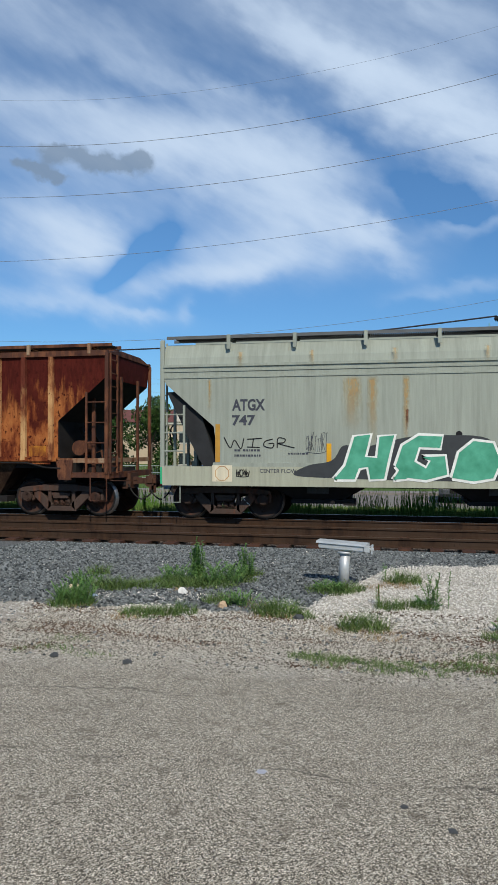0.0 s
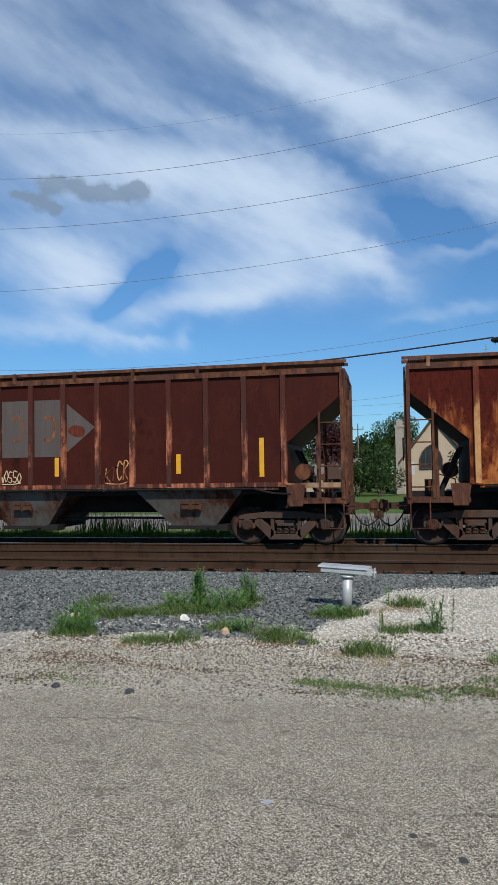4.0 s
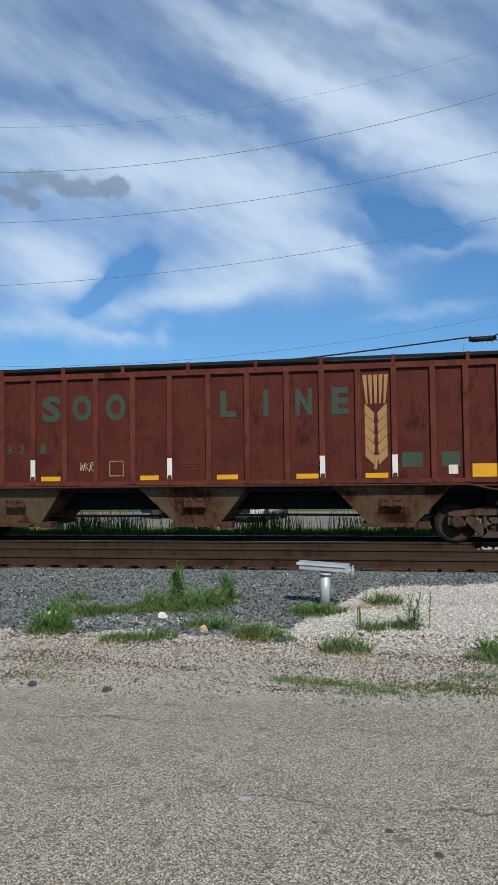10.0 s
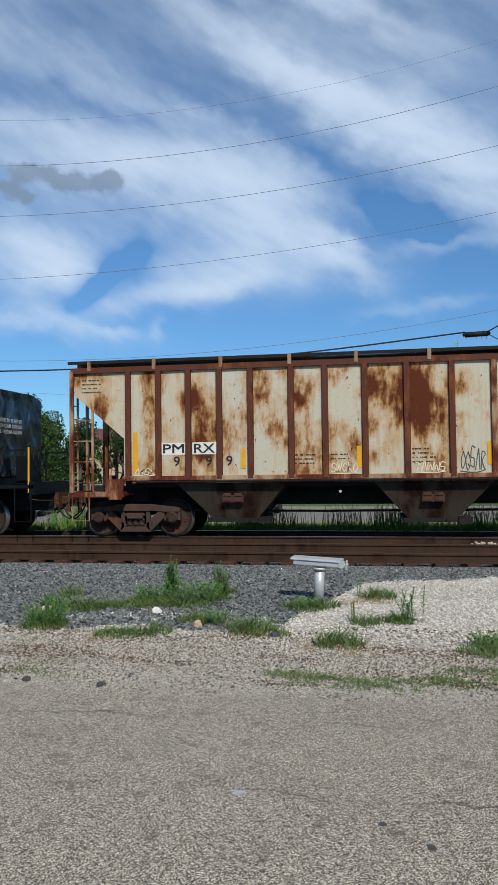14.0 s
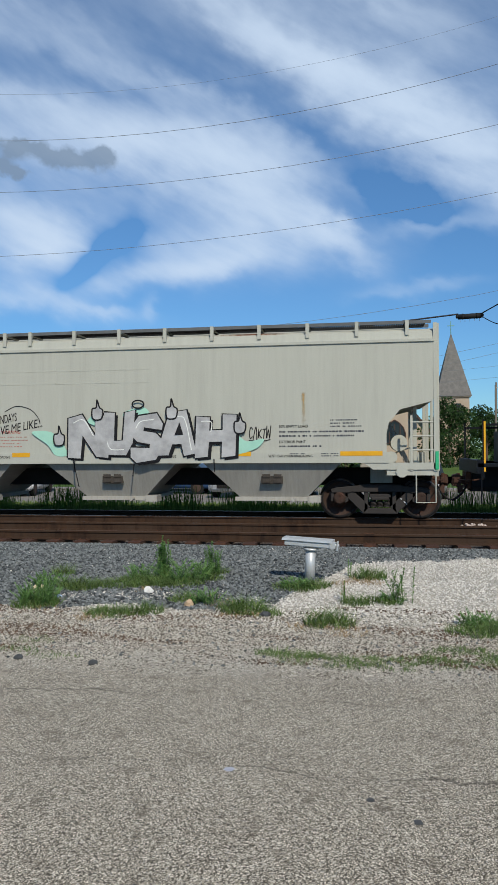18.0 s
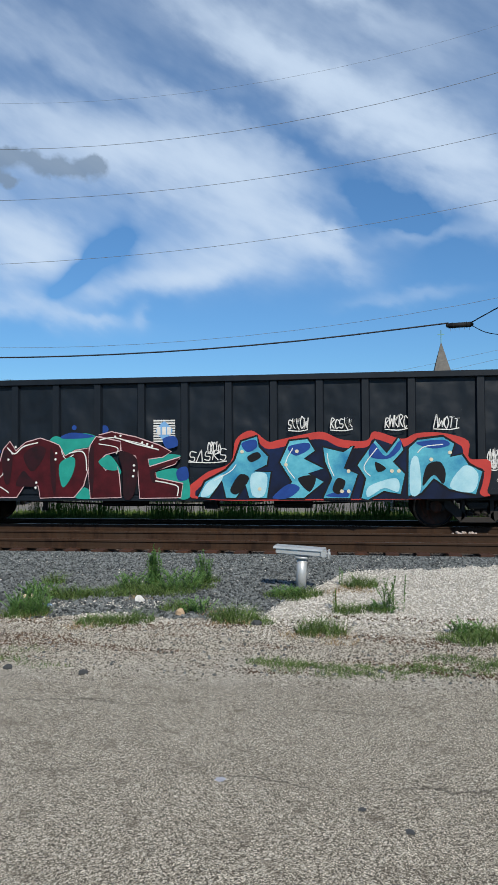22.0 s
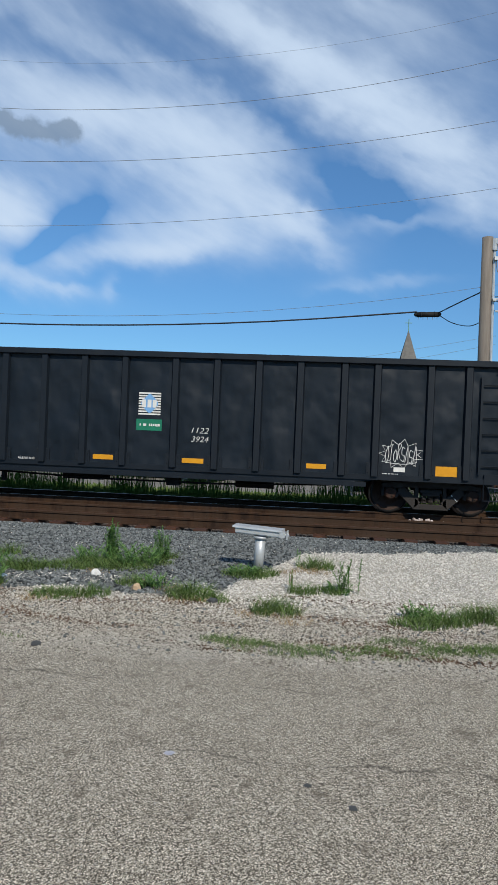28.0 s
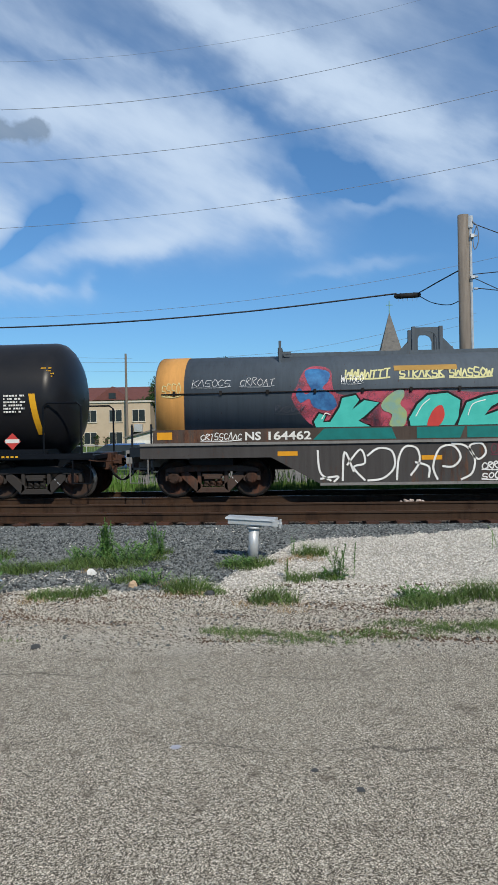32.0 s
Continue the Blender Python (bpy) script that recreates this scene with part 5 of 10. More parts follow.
plate("number_panel", -6.08, -5.6, 2.12, 2.4, yp, M_CREAM, car2, "cream painted number panel")
words("26", -6.02, 2.16, 0.2, M_BLACKPAINT, car2, yp - 0.004, 0.012, 0.3)
plate("number_panel", -6.08, -5.6, 2.45, 2.74, yp, M_CREAM, car2, "cream painted mark panel")
words("AEX", -6.06, 2.5, 0.2, M_BLACKPAINT, car2, yp - 0.004, 0.012, 0.42)
plate("data_panel", 4.08, 4.55, 1.63, 1.93, yp, M_WHITE, car2, "white-framed black data panel")
plate("data_panel", 4.11, 4.52, 1.7, 1.9, yp - 0.005, M_BLACKPAINT, car2)
plate("data_panel", 4.92, 5.38, 1.6, 1.95, yp, M_BAYGREY, car2, "dark scuffed data panel")
for a, b in ((-3.8, -3.3), (-0.3, 0.3), (1.5, 2.1), (4.05, 4.5), (6.3, 6.75)):
    plate("reflector", a, b, 1.5, 1.6 if a < 6 else 1.75, yp, M_DIRTYAMBER, car2, "dirty yellow reflective strip")

M_MAROON = blotched("maroon_side", (0.046, 0.0115, 0.009), (0.066, 0.0165, 0.010), (0.022, 0.0065, 0.006), -0.02, 11.0, None, 0.66, 0.5, (0.034, 0.009, 0.0075))
M_MAROONRIB = rusted("maroon_rib", (0.05, 0.0125, 0.010), 0.5, (0.06, 0.016, 0.012), (0.42, 0.15, 0.08), 0.4, seed=13.0, top=2.9)
M_BAYMAROON = blotched("rust_brown_bay", (0.125, 0.13, 0.125), (0.1, 0.036, 0.018), (0.036, 0.0125, 0.009), 0.06, 14.0)
C3_RIBS = [-6.72, -5.8, -4.89, -3.98, -3.06, -2.19, -1.34, -0.45, 0.43, 1.29, 2.18, 3.06, 3.98, 4.89, 5.8, 6.72]
car3 = ribbed_hopper("maroon_hopper_car", "dark maroon covered hopper car with a faded grey diamond", -29.9, 8.08, M_MAROON, M_DARKRUST, M_MAROONRIB, C3_RIBS, M_BAYMAROON, M_UNDER, POSTS16[1:-1], M_DARKRUST, M_MAROON)
M_DIAMOND = rusted("faded_grey_diamond", (0.085, 0.075, 0.075), 0.12, seed=17)
for a, b in zip(C3_RIBS, C3_RIBS[1:]):
    a, b = a + 0.08, b - 0.08
    if b < -2.05 or a > 2.05:
        continue
    # the diamond runs over the panels between the ribs

    def spread(x):
        return 0.7 * min(1, max(0, (2.05 - abs(x)) / 0.8))

    pts = [(a, 2.86 - spread(a)), (b, 2.86 - spread(b)), (b, 2.86 + spread(b)), (a, 2.86 + spread(a))]
    knee = [k for k in (-1.25, 1.25) if a < k < b]
    for k in knee:
        pts = [(a, 2.86 - spread(a)), (k, 2.16), (b, 2.86 - spread(b)), (b, 2.86 + spread(b)), (k, 3.56), (a, 2.86 + spread(a))]
    bm = bmesh.new()
    patch(bm, pts, yp, 0, False)
    part("faded_diamond", bm, M_DIAMOND, car3, "faded grey painted diamond")
M_GHOST = rusted("ghost_letter", (0.15, 0.06, 0.035), 0.4, seed=19)
for x, z, w, h in ((-1.78, 2.78, 0.42, 0.28), (1.6, 2.78, 0.42, 0.28)):
    bm = bmesh.new()
    patch(bm, [(x - w / 2, z), (x - 0.05, z + h / 2), (x + w / 2, z + 0.08), (x + w / 2, z - 0.12), (x, z - h / 2)], yp - 0.004)
    part("worn_patch", bm, M_AEXRIB, car3, "worn orange patch in the diamond")
for x in (-0.9, 0.0, 0.86):
    bm = bmesh.new()
    stroke(bm, [(x - 0.2 + 0.2 * (1 - math.cos(a)) * 1.0 - 0.0, 2.86 + 0.3 * math.sin(a)) for a in (1.1, 2.0, 2.8, 3.5, 4.3, 5.2)], 0.07, yp - 0.004)
    part("ghost_letter", bm, M_GHOST, car3, "faint worn letter")
for x, z, t, w in ((-5.66, 2.38, "AEX", 0.6), (-5.66, 2.12, "268", 0.6)):
    plate("number_panel", x, x + 0.68, z - 0.03, z + 0.245, yp, M_CREAM, car3, "cream painted number panel")
    words(t, x + 0.05, z + 0.01, 0.2, M_BLACKPAINT, car3, yp - 0.004, 0.012, w - 0.02)
plate("number_panel", -4.72, -4.22, 2.09, 2.365, yp, M_CREAM, car3, "cream painted number panel")
words("59", -4.66, 2.13, 0.2, M_BLACKPAINT, car3, yp - 0.004, 0.012, 0.36)
plate("worn_patch", -4.8, -4.1, 2.42, 2.72, yp, M_AEXRIB, car3, "worn orange overpainted patch")
for x, z0, z1 in ((-6.21, 1.6, 2.5), (-3.88, 1.58, 2.02), (-1.5, 1.62, 2.1), (1.1, 1.68, 2.14), (4.2, 1.7, 2.16), (6.2, 1.6, 2.5)):
    plate("reflector", x - 0.055, x + 0.055, z0, z1, yp, M_YELLOW, car3, "yellow reflective strip")
for x in (-5.55, -4.5):
    bars(x, 1.95, 0.6, 5, car3, yp, M_GHOST, 0.03, 0.035, "worn_stencil", seed=4)
plate("defect_plate", -6.55, -6.3, 1.58, 1.7, yp - 0.01, M_UNDER, car3)
for x in (-0.05 - 1.9, 2.35):
    bm = bmesh.new()
    rod(bm, (x, SIDE + 0.02, 1.36), (x, SIDE + 0.05, 1.36), 0.055, 12)
    part("round_reflector", bm, M_WHITE, car3, "round white reflector")
M_CHALK = plain("chalk_tan_marker", (0.6, 0.5, 0.32), scale=6, rough=0.8)
M_WHITESPRAY = plain("white_spray", (0.8, 0.8, 0.78), scale=6, rough=0.7)
M_BLACKSPRAY = plain("black_spray", (0.012, 0.012, 0.014), scale=6, rough=0.6)


GLYPHS = [
    [(0, 1), (0.1, 0), (0.5, 0.7), (0.8, 0), (1, 1)], [(0.1, 0), (0.2, 1), (0.9, 0.9), (0.3, 0.5), (1, 0)], [(0.9, 0.9), (0.2, 1), (0.1, 0.5), (0.8, 0.4), (0.7, 0), (0, 0.1)],
    [(0, 0), (0.45, 1), (0.6, 0.9), (0.9, 0)], [(0.9, 0.8), (0.4, 1), (0.05, 0.5), (0.4, 0), (0.9, 0.2)], [(0, 0.95), (1, 1), (0.55, 0.9), (0.45, 0)],
    [(0.1, 1), (0.15, 0), (0.2, 0.45), (0.9, 1), (0.25, 0.5), (1, 0)], [(0.5, 1), (0.05, 0.5), (0.5, 0), (0.95, 0.5), (0.5, 1)],
]


def scrawl(car, x0, x1, z, h, material, y, w, count, seed, name="graffiti_tag", label="scrawled graffiti tag"):
    """A hand-drawn tag: slanted, joined-up strokes of a few shapes, no real letters."""
    r = random.Random(seed)
    step = (x1 - x0) / count
    last = None
    for k in range(count):
        a, tall, dip = x0 + k * step, h * r.uniform(0.8, 1.15), h * r.uniform(-0.12, 0.1)
        pts = [(a + step * (0.95 * u + 0.18 * v) + step * r.uniform(-0.06, 0.06), z + dip + tall * v) for u, v in r.choice(GLYPHS)]
        bm = bmesh.new()
        stroke(bm, pts, w, y - 0.0004 * (k % 2))
        part("tag_stroke", bm, material, car, label)
    if count > 3:
        bm = bmesh.new()
        stroke(bm, [(x0, z - 0.12 * h), (x0 + 0.6 * (x1 - x0), z - 0.2 * h), (x1, z - 0.05 * h)], w, y - 0.0008)
        part("tag_stroke", bm, material, car, label)


scrawl(car3, -3.7, -3.15, 1.58, 0.22, M_CHALK, yp - 0.004, 0.022, 5, 1)
scrawl(car3, -0.55, 0.15, 1.55, 0.24, M_CHALK, yp - 0.004, 0.022, 6, 2)
scrawl(car3, -2.0, -1.65, 1.66, 0.28, M_YELLOW, yp - 0.004, 0.02, 3, 3)
scrawl(car3, 2.35, 2.95, 1.55, 0.4, M_AEXRIB, yp - 0.004, 0.03, 4, 4)

M_SOO = blotched("red_brown_side", (0.076, 0.0195, 0.0155), (0.11, 0.03, 0.019), (0.036, 0.0105, 0.009), 0.01, 21.0, None, 0.66, 0.55, (0.052, 0.0145, 0.012))
M_SOORIB = blotched("red_brown_rib", (0.10, 0.028, 0.021), (0.15, 0.046, 0.028), (0.042, 0.0125, 0.010), 0.0, 22.0, None, 0.66)
M_SOOBAY = blotched("rusty_stained_bay", (0.19, 0.135, 0.085), (0.12, 0.05, 0.02), (0.036, 0.015, 0.010), 0.02, 23.0)
C5_RIBS = [-6.88, -6.19, -5.49, -4.69, -3.88, -3.07, -2.28, -1.36, -0.46, 0.47, 1.38, 2.3, 3.1, 3.91, 4.7, 5.54, 6.24, 6.95]
car5 = ribbed_hopper("brown_hopper_car", "red-brown ribbed covered hopper car with a tan wheat emblem", -60.56, 8.38, M_SOO, M_SOORIB, M_SOORIB, C5_RIBS, M_SOOBAY, M_RUSTPART, POSTS16, M_SOORIB, M_SOO)
M_OLDGREEN = rusted("faded_green_letter", (0.035, 0.06, 0.048), 0.1, (0.08, 0.03, 0.02), (0.14, 0.055, 0.03), 0.2, seed=25)
for t, x in (("S", -3.68), ("O", -2.9), ("O", -2.05), ("L", 0.75), ("I", 1.76), ("N", 2.5), ("E", 3.32)):
    words(t, x, 2.96, 0.56, M_OLDGREEN, car5, yp, 0.045, 0.12 if t == "I" else (0.5 if t in "SO" else 0.38), label="faded green painted letter")
M_WHEAT = rusted("tan_wheat_paint", (0.36, 0.2, 0.085), 0.3, seed=27)
bm = bmesh.new()
for k in range(5):
    x = 4.06 + 0.12 * k
    patch(bm, [(x - 0.045, 3.8), (x + 0.045, 3.8), (x + 0.02 + (4.3 - x) * 0.2, 3.15), (x - 0.02 + (4.3 - x) * 0.2, 3.15)], yp, 0, False)
for k in range(5):
    z = 3.0 - 0.24 * k
    for s in (-1, 1):
        patch(bm, [(4.3 + s * 0.03, z - 0.06), (4.3 + s * 0.24, z + 0.16), (4.3 + s * 0.25, z - 0.06), (4.3 + s * 0.05, z - 0.26)], yp, 0, False)
patch(bm, [(4.26, 2.0), (4.34, 2.0), (4.3, 1.68), (4.24, 1.68)], yp, 0, False)
split("wheat_grain", bm, M_WHEAT, car5, "tan painted part of an ear of wheat")
for t, x, w in (("PM", -6.76, 0.5), ("RX", -6.1, 0.48)):
    plate("number_panel", x - 0.05, x + w + 0.05, 2.13, 2.42, yp, M_WHITE, car5, "white painted mark panel")
    words(t, x, 2.18, 0.21, M_BLACKPAINT, car5, yp - 0.004, 0.015, w)
for t, x in (("7", -5.35), ("5", -5.05), ("3", -4.6), ("2", -4.27), ("1", -3.72)):
    words(t, x, 2.16, 0.22, M_OLDGREEN, car5, yp, 0.02, 0.14, label="faded dark number")
for x, z0, z1 in ((-6.98, 1.5, 2.42), (-3.88, 1.5, 2.0), (-0.46, 1.5, 2.0), (3.1, 1.5, 2.0), (4.7, 1.5, 2.0)):
    plate("reflector", x - 0.06, x + 0.06, z0, z1, SIDE - 0.006, M_WHITE, car5, "white reflective strip on a rib")
for a, b in ((-6.12, -5.6), (-3.7, -3.2), (-1.2, -0.75), (0.65, 1.15), (2.5, 3.0), (4.05, 4.55), (6.35, 6.9)):
    plate("reflector", a, b, 1.49, 1.6 if a < 6 else 1.78, yp, M_YELLOW, car5, "yellow reflective strip")
for x, w in ((4.85, 0.45), (5.7, 0.4)):
    plate("data_panel", x, x + w, 1.72, 2.05, yp, M_OLDGREEN, car5, "faded dark data panel")
plate("data_panel", 5.85, 6.05, 1.56, 1.76, yp - 0.004, M_CREAM, car5)
scrawl(car5, -2.7, -2.35, 1.72, 0.2, M_CHALK, yp, 0.014, 3, 5)
bm = bmesh.new()
stroke(bm, [(-1.95, 1.6), (-1.62, 1.6), (-1.62, 1.95), (-1.95, 1.95), (-1.95, 1.6)], 0.015, yp, 0, False)
part("chalk_mark", bm, M_CHALK, car5, "chalked square mark")
for x, z in ((-1.2, 2.55), (-0.25, 1.85), (0.65, 1.85)):
    bars(x, z, 0.5, 4, car5, yp, M_SOORIB, 0.03, 0.04, "worn_stencil", seed=6)

XTRA_RUST = [
    (-5.4, 3.3, 0.25, 0.4, 0.12), (-4.65, 2.7, 0.3, 0.3, 0.13), (-3.8, 3.35, 0.25, 0.4, 0.13), (-3.0, 3.2, 0.28, 0.35, 0.12), (-2.2, 3.5, 0.25, 0.25, 0.08),
    (-1.25, 3.4, 0.3, 0.5, 0.2), (-1.25, 2.6, 0.2, 0.25, 0.1), (-1.2, 1.8, 0.2, 0.2, 0.09), (-0.3, 3.4, 0.4, 0.6, 0.26), (-0.15, 2.4, 0.25, 0.5, 0.18), (0.65, 3.4, 0.25, 0.3, 0.1),
    (0.6, 2.75, 0.25, 0.12, 0.12), (1.77, 3.5, 0.15, 0.12, 0.1), (3.6, 3.5, 0.22, 0.35, 0.13), (5.45, 3.45, 0.2, 0.35, 0.14), (3.9, 2.6, 0.12, 0.2, 0.08), (-6.3, 3.2, 0.25, 0.4, 0.1), (-3.2, 2.6, 3.2, 1.5, 0.09)]
M_XTRA = blotched("white_rusting_side", (0.47, 0.455, 0.385), (0.40, 0.19, 0.048), (0.07, 0.0135, 0.008), -0.025, 31.0, None, 0.64, warm=(0.47, 0.405, 0.27), blooms=XTRA_RUST)
M_SCUFFED = blotched("scuffed_black_panel", (0.03, 0.03, 0.03), (0.1, 0.1, 0.095), (0.3, 0.29, 0.26), 0.0, 37.0, None, 0.58)
M_XTRARIB = blotched("white_rusting_rib", (0.40, 0.30, 0.19), (0.19, 0.06, 0.028), (0.08, 0.02, 0.013), 0.11, 32.0)
M_XTRACHORD = rusted("rust_brown_chord", (0.085, 0.024, 0.015), 0.45, (0.045, 0.012, 0.008), (0.16, 0.052, 0.02), 0.2, seed=33.0)
M_XTRABAY = blotched("dark_grimy_bay", (0.07, 0.06, 0.048), (0.05, 0.028, 0.018), (0.02, 0.011, 0.008), 0.04, 34.0)
C6_RIBS = [-6.95, -6.21, -5.49, -4.75, -4.02, -3.08, -2.31, -1.42, -0.5, 0.47, 1.36, 2.27, 3.03, 3.99, 4.72, 5.49, 6.21, 6.98]
car6 = ribbed_hopper("white_rusty_hopper_car", "white covered hopper car streaked with rust, ribbed sides", -78.72, 8.36, M_XTRA, M_XTRACHORD, M_XTRARIB, C6_RIBS, M_XTRABAY, M_UNDER, POSTS16, M_XTRARIB, M_UNDER)
brown_rib = None
for ob in [o for o in car6.children if o.name.startswith("side_rib")]:
    if ob.matrix_basis.translation.x < 1.0 or 2.0 < ob.matrix_basis.translation.x < 3.1:
        if brown_rib is None:
            brown_rib = ob.data.copy()
            brown_rib.materials[0] = M_XTRACHORD
        ob.data = brown_rib
plate("name_panel", 2.36, 2.94, 1.5, 3.92, yp, blotched("worn_name_panel", (0.34, 0.32, 0.28), (0.36, 0.2, 0.09), (0.12, 0.035, 0.02), -0.03, 36.0), car6, "grey vertical name panel")
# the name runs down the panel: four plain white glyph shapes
bm = bmesh.new()
yq = yp - 0.004
stroke(bm, [(2.49, 3.30), (2.81, 3.68)], 0.09, yq - 0.0015, 0, False)
stroke(bm, [(2.81, 3.30), (2.49, 3.68)], 0.09, yq - 0.0030, 0, False)
stroke(bm, [(2.47, 3.13), (2.83, 3.13)], 0.09, yq - 0.0045, 0, False)
stroke(bm, [(2.65, 3.13), (2.65, 2.8)], 0.1, yq - 0.0060, 0, False)
stroke(bm, [(2.52, 2.28), (2.52, 2.66), (2.76, 2.62), (2.76, 2.5), (2.54, 2.46)], 0.09, yq - 0.0075, 0, False)
stroke(bm, [(2.66, 2.46), (2.82, 2.28)], 0.09, yq - 0.0090, 0, False)
stroke(bm, [(2.48, 1.78), (2.65, 2.14), (2.82, 1.78)], 0.09, yq - 0.0105, 0, False)
stroke(bm, [(2.54, 1.88), (2.76, 1.88)], 0.07, yq - 0.0120, 0, False)
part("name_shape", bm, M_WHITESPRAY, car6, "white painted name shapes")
for t, x, w in (("PM", -6.1, 0.5), ("RX", -5.36, 0.5)):
    plate("number_panel", x - 0.04, x + w + 0.04, 1.96, 2.24, yp, M_WHITE, car6, "white painted mark panel")
    words(t, x, 2.0, 0.21, M_BLACKPAINT, car6, yp - 0.004, 0.015, w)
for t, x in (("9", -5.85), ("9", -5.08), ("9", -4.6)):
    words(t, x, 1.7, 0.22, M_BLACKPAINT, car6, yp, 0.015, 0.15)
for x, z0, z1 in ((-6.78, 1.55, 2.5), (-4.2, 1.62, 2.08), (-1.56, 1.62, 2.1), (1.25, 1.65, 2.15), (3.83, 1.62, 2.08), (6.8, 1.6, 2.5)):
    plate("reflector", x - 0.055, x + 0.055, z0, z1, yp, M_YELLOW, car6, "yellow reflective strip")
for x in (3.35, 4.2):
    plate("data_panel", x, x + 0.42, 1.6, 1.95, yp, M_SCUFFED, car6, "dark scuffed data panel")
for x, z, n in ((-3.0, 1.9, 3), (-2.2, 1.9, 2), (1.5, 1.8, 3), (3.3, 2.35, 3), (4.15, 2.35, 2), (5.7, 1.75, 2), (6.35, 1.8, 2), (-0.4, 2.0, 4), (-8.1, 3.75, 4)):
    bars(x, z, 0.5, n, car6, yp, M_BLACKPAINT, 0.035, 0.06, seed=8)
bm = bmesh.new()
stroke(bm, [(4.75, 2.0), (4.65, 1.9), (4.72, 1.75), (4.9, 1.85), (5.0, 2.0), (4.95, 1.8), (5.1, 1.78), (5.2, 2.0), (5.3, 1.85), (5.2, 1.75)], 0.035, yq)
stroke(bm, [(5.3, 1.95), (5.5, 1.98), (5.4, 1.82), (5.6, 1.8), (5.65, 1.9), (5.35, 1.72), (5.75, 1.74)], 0.03, yq)
part("graffiti_tag", bm, M_BLACKSPRAY, car6, "looping black spray tag")
scrawl(car6, 0.62, 1.15, 1.56, 0.4, M_BLUEGREY, yq, 0.016, 5, 11)
scrawl(car6, -0.35, 0.3, 1.52, 0.2, M_CREAM, yq, 0.022, 5, 12)
scrawl(car6, -2.2, -1.6, 1.52, 0.2, M_CREAM, yq, 0.022, 5, 13)
scrawl(car6, -6.8, -6.3, 1.5, 0.15, M_CREAM, yq, 0.02, 4, 14)
for x in (2.1, -2.3):
    bm = bmesh.new()
    rod(bm, (x + 0.3, -1.38, 1.08), (x + 0.3, -1.36, 1.08), 0.035, 8)
    part("round_reflector", bm, M_GALV, car6, "round pale reflector")
M_FAINT = plain("faint_chalk", (0.2, 0.19, 0.17), scale=6, rough=0.8)
for t, z, w in (("PLEASE", 1.0, 1.0), ("FIX THE", 0.78, 0.9)):
    ob = words(t, -0.5, 0.0, 0.17, M_FAINT, car6, 0, 0.0, w, name="chalk_writing", label="faint chalk writing on the bay")
    ob.matrix_basis = Matrix.Translation((0, -1.235 + (1.0 - z) * -0.0 - 0.02 + 0.548 * (1.05 - z), z)) @ pose(0, 0, 0, -28.7, 0, 0)


